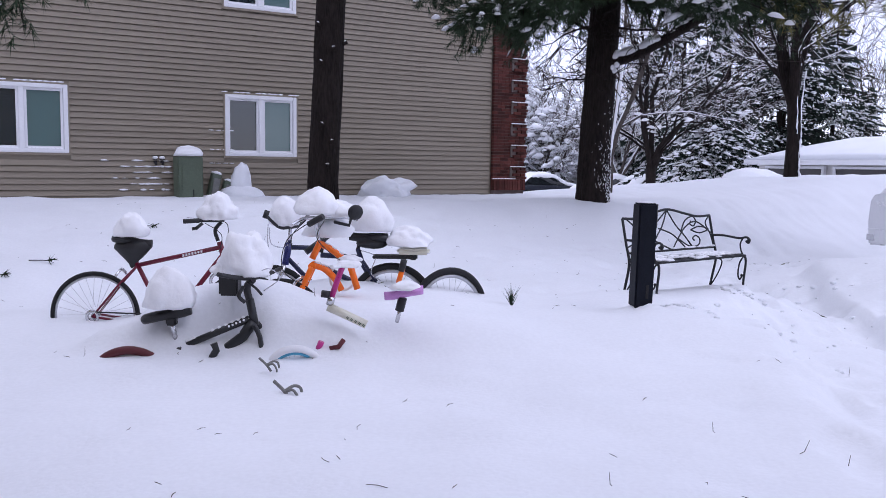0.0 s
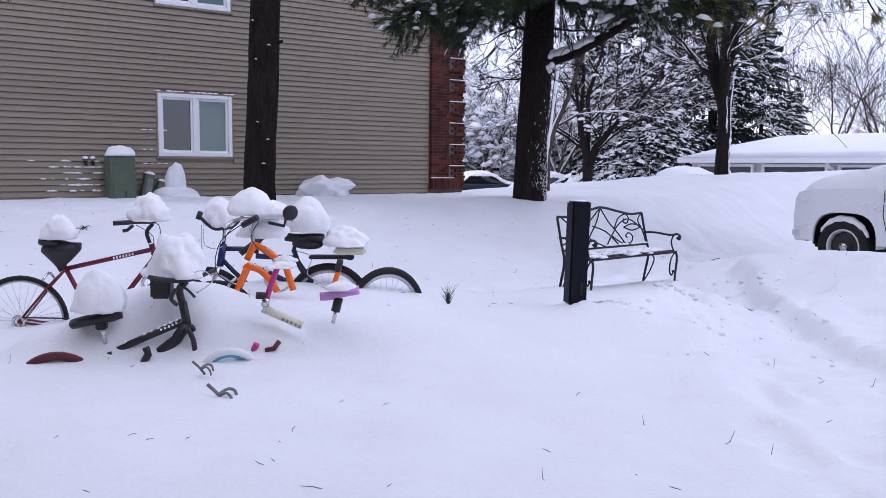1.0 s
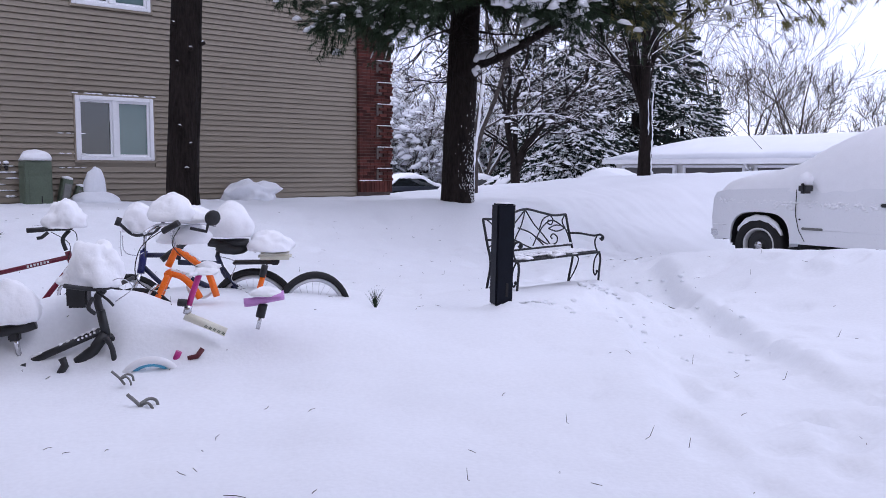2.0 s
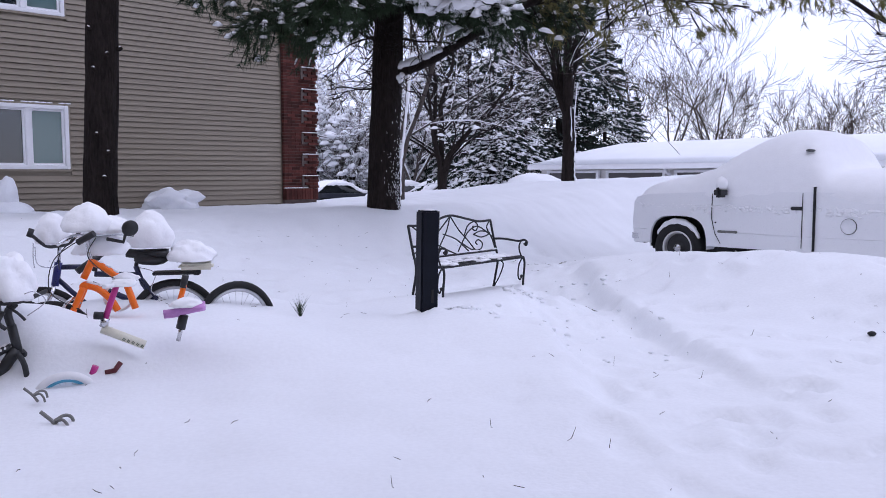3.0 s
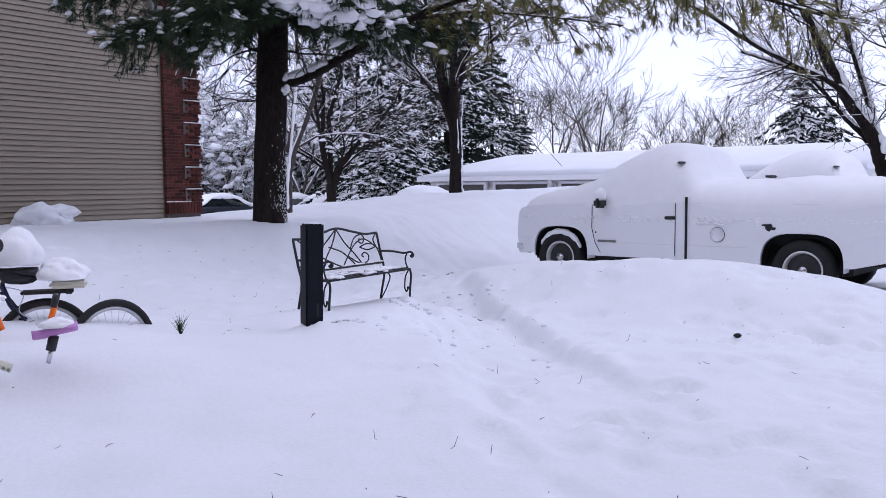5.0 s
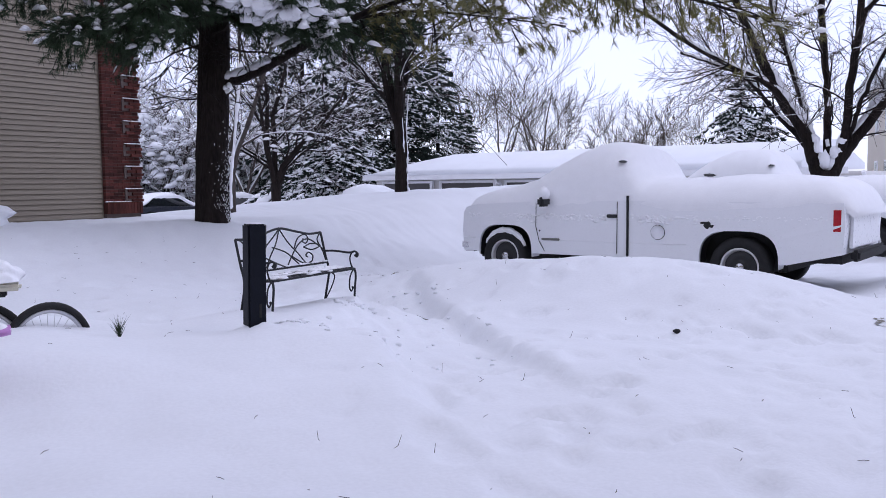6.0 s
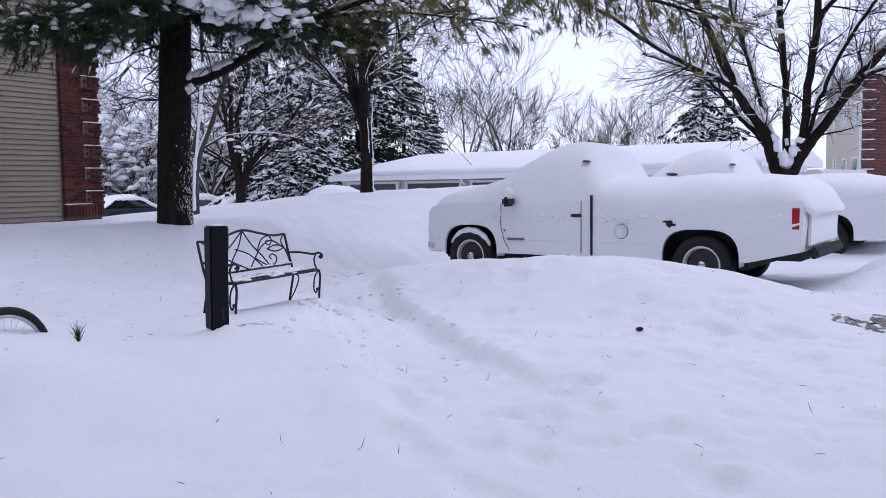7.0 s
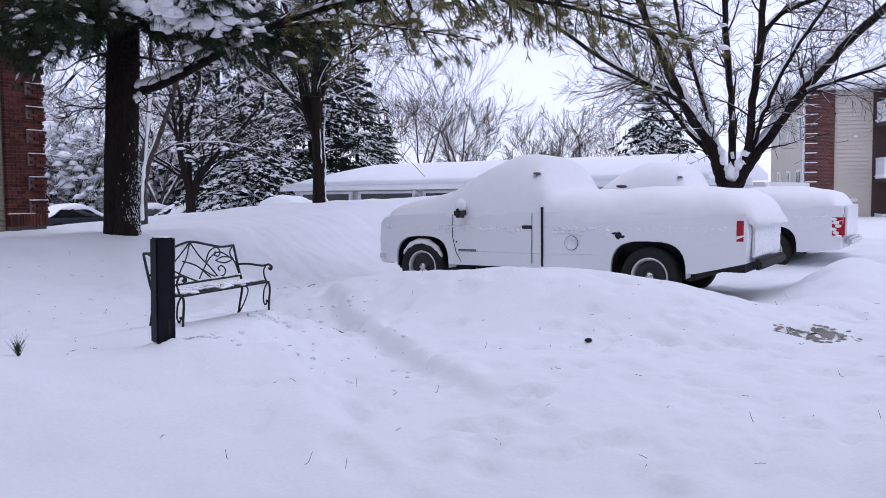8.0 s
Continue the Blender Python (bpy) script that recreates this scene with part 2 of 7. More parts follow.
def height(x, y):
    a = (x - NOSE[0]) * AHEAD[0] + (y - NOSE[1]) * AHEAD[1]
    b = (x - NOSE[0]) * ASIDE[0] + (y - NOSE[1]) * ASIDE[1]
    low = 0.22 - 0.15 * ramp01(-5.5, -2.8, b)
    high = 0.80 + 0.43 * ramp01(1.5, 6.5, b)
    z = low + (high - low) * ramp01(0.2 if b < -1 else 0.6, 4.6, a)
    z -= 0.05 * ramp01(5.0, 8.0, a) * (1 - ramp01(-1.0, 3.0, b))
    z -= 0.20 * ramp01(6.5, 11.5, a) * ramp01(0.9, 2.4, b)
    z += (-0.5 - z) * ramp01(11.0, 18.0, a) * ramp01(22.0, 30.0, y)
    z += 0.54 * bell(a + 2.7, 1.8) * bell(b + 2.0, 0.75)
    z += 0.20 * bell(a + 4.5, 0.9) * bell(b + 1.2, 0.5)
    z += 0.12 * bell(x - 1.6, 0.6) * bell(y - 5.75, 0.28) + 0.10 * bell(x - 2.3, 1.0) * bell(y - 7.2, 0.6) + (0.055 + 0.07 * noise.noise((x * 6, y * 6, 1))) * bell(near_line(x, y, ((1.45, 6.0), (1.95, 6.4))), 0.12)
    z += 0.26 * ramp01(4.85, 5.4, y) * (1 - ramp01(6.8, 7.6, y)) * bell(x + 0.45, 0.78) + 0.10 * bell(x + 1.45, 0.4) * bell(y - 6.1, 0.4)
    z += 0.20 * bell(near_line(x, y, ((-1.75, 5.34), (-1.1, 5.34))), 0.19) - 0.06 * (1 - ramp01(4.1, 4.9, y)) * (1 - ramp01(-5.5, -3.5, b)) - 0.10 * bell(y - 0.12 * x - 7.5, 0.35) * ramp01(-1, -3, b)
    z += 0.09 * bell(near_line(x, y, ((-2.05, 5.07), (-1.62, 5.09))), 0.085) + 0.10 * bell(near_line(x, y, ((-1.52, 5.22), (-1.22, 5.22))), 0.09) + 0.08 * bell(near_line(x, y, ((-1.0, 5.06), (-0.64, 5.08))), 0.085)
    z += 0.50 * bell(a + 6.15, 0.45) * bell(b - 1.3, 1.0)
    z -= 0.10 * ramp01(8.0, 12.0, a) * ramp01(3.0, 5.0, b)
    z -= 0.05 * bell(x + 2.55, 0.5) * bell(y - 6.1, 0.5)
    for off, deep in ((0.0, 0.05), (0.36, 0.045), (1.3, 0.03)):
        along, across = 0.837 * (x - 2.73) + 0.547 * (y - 2.11), 0.547 * (x - 2.73) - 0.837 * (y - 2.11)
        z -= deep * bell(across - off - 0.05 * math.sin(along * 1.9), 0.055) * (0.75 + 0.7 * noise.noise((along * 1.7, off, 8))) * (1 - ramp01(1.6, 3.0, along))
    z += 0.14 * bell(x - 2.4, 0.7) * bell(y - 13.25, 0.6)
    z += 0.9 * bell(a + 1.0, 3.0) * bell(b - 9.6, 2.2)
    w = near_line(x, y, WALKWAY)
    z -= (0.15 - 0.11 * ramp01(8.6, 10.4, y)) * (1 - ramp01(0.42 - 0.2 * ramp01(8.6, 10.4, y), 0.56 + 0.2 * ramp01(8.6, 10.4, y), w + 0.12 * noise.noise((x * 1.7, y * 1.7, 3.0)))) * ramp01(2.6, 6.2, y)
    z += (0.345 - z) * bell(near_line(x, y, ((1.75, 6.85), (2.62, 7.52))), 0.42)
    p = Vector((x, y, 0.0))
    near = 1 - ramp01(14, 30, math.hypot(x, y))
    z += 0.05 * noise.noise(p * 0.55) + near * (0.022 * noise.noise(p * 1.9 + Vector((5, 1, 2))) + 0.009 * noise.noise(p * 5.3))
    z += 0.022 * ramp01(7.6, 8.8, y) * near * (noise.noise(p * 2.7 + Vector((3, 8, 1))) + 0.7 * noise.noise(p * 6.1))
    trod = near * max(0.0, ramp01(1.6, 0.3, w), ramp01(-6.5, -3.0, b) * ramp01(0.5, -1.5, a))
    if near > 0.5:
        for fx, fy, fr, fd in PRINTS:
            q = ((x - fx) ** 2 + (y - fy) ** 2) / (fr * fr)
            if q < 4:
                z += fd * (0.35 * math.exp(-(math.sqrt(q) - 1.25) ** 2 * 6) - math.exp(-q * 1.6))
    z -= trod * 0.045 * ramp01(0.18, 0.42, noise.noise(p * 3.1 + Vector((9, 4, 7))))
    return z


def axis(lo, hi, step, far):
    inner = list(np.arange(lo, hi, step))
    grow, s, up, v = [], step, [], hi
    while v < far:
        up.append(v)
        s *= 1.11
        v += s
    s, v = step, lo
    while v > -far:
        s *= 1.11
        v -= s
        grow.append(v)
    return [float(q) for q in reversed(grow)] + [float(q) for q in inner] + up


def ground():
    xs, ys = axis(-4.0, 8.5, 0.052, 900), axis(2.0, 11.5, 0.052, 900)
    verts = [(x, y, height(x, y)) for y in ys for x in xs]
    w = len(xs)
    faces = [(j * w + i, j * w + i + 1, (j + 1) * w + i + 1, (j + 1) * w + i) for j in range(len(ys) - 1) for i in range(w - 1)]
    me = bpy.data.meshes.new("ground")
    me.from_pydata(verts, [], faces)
    me.materials.append(SNOW)
    me.polygons.foreach_set("use_smooth", [True] * len(me.polygons))
    tagged(new("ground", me), "deep fresh snow with drifts and a trodden walkway", "snow", kind="structure")


ground()

# the nearer apartment building: lap siding and a brick corner
FACADE = pose(1.02, 18.9, 0, 0, 0, math.degrees(math.atan2(0.527, 0.85)))
LEFT, RIGHT, TOP, LAP = -22.0, 0.90, 8.2, 0.1016
HOLES = [(c, z) for c in (-9.31, -5.26) for z in (1.485, 4.175)]
WIN_W, WIN_H = 1.39, 1.13


def siding_board(x0, x1, z):
    """One lap: its foot stands proud of its head."""
    bm = bmesh.new()
    q = [bm.verts.new(v) for v in ((x0, -0.030, z + 0.011), (x1, -0.030, z + 0.011), (x1, -0.004, z + LAP), (x0, -0.004, z + LAP), (x0, 0.008, z + 0.011), (x1, 0.008, z + 0.011))]
    bm.faces.new((q[0], q[1], q[2], q[3]))
    bm.faces.new((q[4], q[5], q[1], q[0]))
    bm.faces.new((q[0], q[3], q[4]))
    bm.faces.new((q[1], q[5], q[2]))
    return bm


def apartment():
    wall = bmesh.new()
    x0, z0 = LEFT, -1.0
    cuts = sorted({z for _, z in HOLES} | {z + WIN_H for _, z in HOLES})
    for lo, hi in zip([z0] + cuts, cuts + [TOP]):
        row = sorted(c for c, z in HOLES if z <= lo + 0.01 and hi <= z + WIN_H + 0.01)
        x = x0
        for c in row:
            box(wall, ((x + c - WIN_W / 2) / 2, 0.12, (lo + hi) / 2), (c - WIN_W / 2 - x, 0.22, hi - lo))
            x = c + WIN_W / 2
        box(wall, ((x + RIGHT - 0.03) / 2, 0.12, (lo + hi) / 2), (RIGHT - 0.03 - x, 0.22, hi - lo))
    box(wall, (RIGHT - 0.14, 6.2, TOP / 2 - 0.5), (0.22, 11.9, TOP + 1))
    box(wall, (LEFT + 0.11, 6.2, TOP / 2 - 0.5), (0.22, 11.9, TOP + 1))
    box(wall, ((LEFT + RIGHT) / 2, 12.2, TOP / 2 - 0.5), (RIGHT - LEFT, 0.22, TOP + 1))
    house = part("wall_apartment", wall, SIDING)
    house.matrix_world = FACADE
    tagged(house, "tan vinyl lap siding wall of an apartment building", "wall", kind="structure")
    roof = bmesh.new()
    vs = [roof.verts.new(v) for v in ((LEFT - 0.4, -0.5, TOP), (RIGHT + 0.4, -0.5, TOP), (RIGHT + 0.4, 12.8, TOP), (LEFT - 0.4, 12.8, TOP), (LEFT - 0.4, 6.1, TOP + 2.6), (RIGHT + 0.4, 6.1, TOP + 2.6))]
    for f in ((0, 1, 5, 4), (2, 3, 4, 5), (1, 2, 5), (3, 0, 4), (3, 2, 1, 0)):
        roof.faces.new([vs[i] for i in f])
    top = part("roof_apartment", roof, SNOW)
    top.matrix_world = FACADE
    tagged(top, "snow-covered gable roof of the apartment building", "roof", kind="structure")
    return house


def windows():
    for i, (c, z) in enumerate(HOLES):
        w = thing("window_%d" % (i + 1), "white vinyl sliding window with two panes, snow on its sill", "window", FACADE @ pose(c, 0, z), kind="structure")
        f = bmesh.new()
        for x, zz, sx, sz in ((-WIN_W / 2 + 0.035, WIN_H / 2, 0.07, WIN_H), (WIN_W / 2 - 0.035, WIN_H / 2, 0.07, WIN_H), (0, 0.035, WIN_W - 0.14, 0.07), (0, WIN_H - 0.035, WIN_W - 0.14, 0.07), (-0.01, WIN_H / 2, 0.085, WIN_H - 0.14)):
            box(f, (x, 0.015, zz), (sx, 0.12, sz), bevel=0.008)
        part("window_frame", f, WHITE_VINYL, w)
        trim = bmesh.new()
        box(trim, (0, -0.018, WIN_H + 0.018), (WIN_W + 0.06, 0.03, 0.032))
        for s in (-1, 1):
            box(trim, (s * (WIN_W / 2 + 0.014), -0.018, WIN_H / 2), (0.026, 0.03, WIN_H))
        box(trim, (0, -0.022, -0.02), (WIN_W + 0.07, 0.05, 0.036))
        part("window_trim", trim, SIDING, w)
        for s in (-1, 1):
            sash = bmesh.new()
            cx, sw = s * 0.335 - 0.005, 0.585
            for x, zz, sx, sz in ((cx - sw / 2 + 0.02, WIN_H / 2, 0.04, 0.99), (cx + sw / 2 - 0.02, WIN_H / 2, 0.04, 0.99), (cx, 0.09, sw - 0.08, 0.04), (cx, WIN_H - 0.09, sw - 0.08, 0.04)):
                box(sash, (x, 0.02, zz), (sx, 0.05, sz))
            part("sash", sash, WHITE_VINYL, w)
            part("pane", one_box((cx, 0.03, WIN_H / 2), (sw - 0.08, 0.008, 0.91)), GLASS_DARK if s < 0 else GLASS_BLIND, w)
            sn = bmesh.new()
            for k in range(9):
                blob(sn, (cx + (k / 8 - 0.5) * 0.48, 0.004, 0.075), (0.05, 0.02, 0.018 + 0.018 * abs(noise.noise((k * 0.7, i + s, 0)))), sub=1)
            part("snow_cap", sn, SNOW_CAP, w, "thin snow along the sash", True)
        sn = bmesh.new()
        for k in range(14):
            if noise.noise((k * 0.5, i * 2.0, 1.0)) > -0.15:
                blob(sn, ((k / 13 - 0.5) * WIN_W, -0.03, WIN_H + 0.038), (0.07, 0.018, 0.014), sub=1)
        part("snow_cap", sn, SNOW_CAP, w, "thin snow on the head trim", True)


house = apartment()
windows()


def snow_run(bm, pts, width, thick, n=5, seed=0.0, keep=-1.0):
    """Snow lying in a ridge along pts."""
    line = curve_points(pts, n)
    for i, p in enumerate(line):
        if noise.noise((i * 0.37 + seed, seed, 0.3)) > keep:
            blob(bm, p + Vector((0, 0, thick * 0.6)), (width, width, thick), sub=1, seed=i + seed)
    return bm


def beyond_building(name, label):
    """The taller building on the far side of the lot."""
    rz = math.degrees(math.atan2(-0.66, 0.75))
    m = pose(36.9, 27.8, -1.0, 0, 0, rz)
    w = thing(name, label, "apartment building", m)
    H = 7.4
    body = bmesh.new()
    box(body, (10.0, 4.75, H / 2), (20.0, 9.5, H))
    part("wall", body, SIDING_FAR, w)
    lap = bmesh.new()
    for k in range(36):
        z = k * 0.2
        q = [lap.verts.new(v) for v in ((1.35, -0.05, z), (3.1, -0.05, z), (3.1, -0.01, z + 0.2), (1.35, -0.01, z + 0.2), (1.35, 0.0, z), (3.1, 0.0, z))]
        lap.faces.new(q[:4])
        lap.faces.new((q[4], q[5], q[1], q[0]))
    part("siding", lap, SIDING_FAR, w)
    part("brick_pier", one_box((0.67, -0.05, H / 2), (1.36, 0.14, H)), BRICK_FAR, w, "red brick corner pier")
    for k in range(15):
        part("quoin", one_box((0.26, -0.15, 0.30 + k * 0.474), (0.56, 0.1, 0.24)), BRICK_FAR, w)
        part("snow_cap", one_box((0.27, -0.16, 0.445 + k * 0.474), (0.58, 0.13, 0.05), bevel=0.02), SNOW_CAP, w, "snow on a brick ledge")
    part("corner_trim", one_box((-0.05, 0.0, H / 2), (0.08, 0.16, H)), WHITE_VINYL, w)
    for k, (y, wd) in enumerate(((1.1, 1.0), (3.9, 0.75), (6.6, 0.6))):
        for z in (2.2, 4.9):
            win = part("window", one_box((-0.03, y, z + 0.6), (0.09, wd + 0.12, 1.3)), WHITE_VINYL, w, "white framed window")
            part("pane", one_box((-0.085, y, z + 0.6), (0.03, wd - 0.1, 1.1)), GLASS_BLIND, win)
    part("vent", one_box((2.3, -0.1, 1.9), (0.32, 0.14, 0.16), bevel=0.03), WHITE_VINYL, w, "white vent hood")
    part("vent", one_box((2.3, -0.1, 5.0), (0.22, 0.12, 0.12), bevel=0.03), WHITE_VINYL, w, "white vent hood")
    part("recess", one_box((5.1, -0.02, H / 2), (4.0, 0.06, H)), RECESS, w, "dark brown recessed balcony wall")
    for z in (0.25, 2.95, 5.65):
        b = part("balcony", one_box((5.1, -0.75, z - 0.1), (3.7, 1.5, 0.2)), RECESS, w, "brown balcony with a white picket rail")
        rail = bmesh.new()
        box(rail, (5.1, -1.47, z + 0.95), (3.7, 0.07, 0.07))
        box(rail, (5.1, -1.47, z + 0.1), (3.7, 0.06, 0.06))
        box(rail, (3.28, -0.74, z + 0.95), (0.07, 1.5, 0.07))
        box(rail, (3.28, -0.74, z + 0.1), (0.06, 1.5, 0.06))
        for k in range(27):
            box(rail, (3.3 + k * 0.137, -1.47, z + 0.52), (0.05, 0.04, 0.86))
        for k in range(10):
            box(rail, (3.28, -0.08 - k * 0.15, z + 0.52), (0.04, 0.11, 0.86))
        part("rail", rail, WHITE_VINYL, b)
        part("snow_cap", one_box((5.05, -0.85, z + 0.09), (3.8, 1.5, 0.22), bevel=0.08), SNOW_CAP, b)
        part("patio_door", one_box((5.9, -0.08, z + 1.05), (1.7, 0.08, 2.1)), WHITE_VINYL, b)
        part("pane", one_box((5.9, -0.13, z + 1.05), (1.4, 0.04, 1.85)), GLASS_DARK, b)
    part("post", one_box((3.95, -1.45, H / 2), (0.2, 0.2, H)), POST_BROWN, w)
    part("post", one_box((7.25, -1.45, H / 2), (0.2, 0.2, H)), POST_BROWN, w)
    roof = bmesh.new()
    pr = ((-0.5, H), (-0.5, H + 0.35), (1.2, H + 0.45), (4.8, H + 0.9), (9.9, H + 0.4), (9.9, H))
    rings = [[roof.verts.new((x, y - (1.4 if x > 3 and y < 0 else 0), z + 0.06 * noise.noise((x, y, 1)))) for y, z in pr] for x in (-0.5, 0.5, 1.7, 2.9, 3.3, 5, 7, 10, 14, 20.5)]
    for a, b in zip(rings, rings[1:]):
        for k in range(len(pr)):
            roof.faces.new((a[k], b[k], b[(k + 1) % len(pr)], a[(k + 1) % len(pr)]))
    roof.faces.new(rings[0])
    roof.faces.new(list(reversed(rings[-1])))
    part("roof", roof, SNOW, w, "thick snow overhanging the roof")
    part("soffit", one_box((10, -0.3, H - 0.06), (20.9, 0.7, 0.1)), WHITE_VINYL, w)
    return w


def brick_pattern(name):
    """Brick courses for a wall too far off to lay brick by brick."""
    m = mat(name, (0.10, 0.034, 0.028), 0.9, vary=0.3, scale=5.0, fine=30.0, bump=0.2, spec=0.2)
    n, l = m.node_tree.nodes, m.node_tree.links
    bt, mp, co = n.new("ShaderNodeTexBrick"), n.new("ShaderNodeMapping"), n.new("ShaderNodeTexCoord")
    mp.inputs["Rotation"].default_value = (radians(90), 0, 0)
    l.new(co.outputs["Object"], mp.inputs[0])
    l.new(mp.outputs[0], bt.inputs["Vector"])
    for k, v in (("Scale", 1.0), ("Brick Width", 0.20), ("Row Height", 0.068), ("Mortar Size", 0.007)):
        bt.inputs[k].default_value = v
    bt.inputs["Color1"].default_value, bt.inputs["Color2"].default_value, bt.inputs["Mortar"].default_value = (0.15, 0.045, 0.036, 1), (0.075, 0.03, 0.027, 1), (0.17, 0.14, 0.13, 1)
    l.new(bt.outputs[0], n["Principled BSDF"].inputs["Base Color"])
    return m


BRICK_FAR = brick_pattern("brick_far")
RECESS = mat("dark_brown_wood", (0.06, 0.035, 0.032), 0.8, vary=0.2, scale=2.0, fine=20.0, bump=0.1)
POST_BROWN = mat("brown_post", (0.13, 0.10, 0.085), 0.8, vary=0.2, scale=3.0, fine=30.0, bump=0.1)
beyond_building("apartment_building", "tan and brick apartment building with balconies and snowy roof")

# unseen wall added behind the camera, blocks sky to darken the near snow
back = part("wall_behind", one_box((0, 0, 0), (36, 0.3, 10.5)), SIDING)
back.matrix_world = pose(6.0, -4.2, 4.6, 0, 0, -22)
tagged(back, "unseen tan wall added to keep skylight off the near snow", "wall", kind="structure")


def garage_row():
    rz = math.degrees(math.atan2(-0.904, 0.427))
    w = thing("garage_row", "long low cream garage row under thick snow", "garage", pose(12.95, 36.27, -0.55, 0, 0, rz))
    L, D, E, R = 20.3, 6.4, 2.32, 3.30
    part("wall", one_box((L / 2 + 0.3, D / 2, E / 2 - 0.1), (L, D - 0.5, E)), GARAGE_PAINT, w)
    roof = bmesh.new()
    pr = ((-0.35, E + 0.02), (-0.42, E + 0.16), (-0.25, E + 0.27), (1.4, E + 0.73), (D / 2, R + 0.02), (D / 2 + 0.4, R), (D + 0.3, E + 0.25), (D + 0.3, E + 0.02))
    xs = [0, 0.15, 0.6] + [1 + k * 1.5 for k in range(13)]
    rings = []
    for i, x in enumerate(xs):
        s = min(1, 0.12 + x * 0.6)
        rings.append([roof.verts.new((x, y, E + 0.02 + (z - E - 0.02) * s + 0.025 * noise.noise((x * 0.6, y, 2)))) for y, z in pr])
    for a, b in zip(rings, rings[1:]):
        for k in range(len(pr)):
            f = roof.faces.new((a[k], b[k], b[(k + 1) % len(pr)], a[(k + 1) % len(pr)]))
            f.smooth = True
    roof.faces.new(rings[0])
    roof.faces.new(list(reversed(rings[-1])))
    part("roof", roof, SNOW, w, "smooth thick snow on the roof")
    part("fascia", one_box((L / 2, -0.31, E - 0.08), (L, 0.05, 0.2)), WHITE_VINYL, w)
    for k in range(6):
        x = 2.3 + k * 3.35
        d = part("garage_door", one_box((x, 0.16, 0.95), (2.7, 0.12, 2.1)), GARAGE_DOOR, w, "dark garage door")
        t = bmesh.new()
        box(t, (x, 0.12, 2.04), (2.95, 0.14, 0.1))
        for s in (-1, 1):
            box(t, (x + s * 1.41, 0.12, 1.0), (0.12, 0.14, 2.0))
        part("trim", t, WHITE_VINYL, d)
        if k % 2 == 1:
            part("downpipe", one_tube(curve_points([(x + 1.65, -0.26, E - 0.12), (x + 1.68, -0.1, E - 0.35), (x + 1.7, 0.08, E - 0.5), (x + 1.7, 0.08, 0.3)], 4), 0.06, 8), WHITE_VINYL, w)


garage_row()



def far_house():
    h = thing("house", "small far house with a brown gable beyond the garages", "house", pose(37.3, 65.0, -2.0, 0, 0, -30))
    part("wall", one_box((0, 0, 1.8), (8, 9, 3.6)), RECESS, h)
    g = bmesh.new()
    vs = [g.verts.new(v) for v in ((-4.2, -4.6, 3.5), (4.2, -4.6, 3.5), (0, -4.6, 5.9), (-4.2, 4.6, 3.5), (4.2, 4.6, 3.5), (0, 4.6, 5.9))]
    for f in ((0, 1, 2), (3, 5, 4), (0, 2, 5, 3), (1, 4, 5, 2), (0, 3, 4, 1)):
        g.faces.new([vs[i] for i in f])
    part("gable", g, POST_BROWN, h)
    for s in (-1, 1):
        part("roof_snow", one_box((0, 0, 0.15), (5.2, 9.4, 0.3), pose(s * 2.2, 0, 4.75, 0, s * 29.7, 0)), SNOW, h, "snow on the roof slope")


far_house()

# vehicles
def arch_line(cx, w, h, zc, low, n=18):
    """A flat-topped wheel arch, from its front foot over to its rear foot."""
    out = [(cx + w * 1.02, low)]
    for k in range(n + 1):
        a = math.pi * k / n
        c, q = math.cos(a), math.sin(a)
        out.append((cx + w * math.copysign(abs(c) ** 0.62, c), zc + h * q ** 0.62))
    return out + [(cx - w * 1.02, low)]


def side_outline(prof, arches, low):
    """The outline of a vehicle's side with its wheel arches cut out."""
    pts = list(prof)
    for cx, w, h, zc in arches:
        pts += arch_line(cx, w, h, zc, low)
    return pts


def prism(pts, half, bevel=0.03):
    bm = bmesh.new()
    left = [bm.verts.new((x, half, z)) for x, z in pts]
    right = [bm.verts.new((x, -half, z)) for x, z in pts]
    n = len(pts)
    a, b = bm.faces.new(left), bm.faces.new(list(reversed(right)))
    for k in range(n):
        bm.faces.new((left[k], right[k], right[(k + 1) % n], left[(k + 1) % n]))
    bmesh.ops.recalc_face_normals(bm, faces=bm.faces[:])
    if bevel:
        es = list(a.edges) + list(b.edges)
        bmesh.ops.bevel(bm, geom=es, offset=bevel, segments=3, affect="EDGES", clamp_overlap=True)
    bmesh.ops.triangulate(bm, faces=[f for f in bm.faces if len(f.verts) > 4])
    return bm


def ring_profile(pts, seg=28):
    """A body of revolution about the y axis from (radius, y) points."""
    bm = bmesh.new()
    rings = [[bm.verts.new((r * math.cos(2 * math.pi * k / seg), y, r * math.sin(2 * math.pi * k / seg))) for k in range(seg)] for r, y in pts]
    for a, b in zip(rings, rings[1:]):
        for k in range(seg):
            f = bm.faces.new((a[k], a[(k + 1) % seg], b[(k + 1) % seg], b[k]))
            f.smooth = True
    bmesh.ops.recalc_face_normals(bm, faces=bm.faces[:])
    return bm


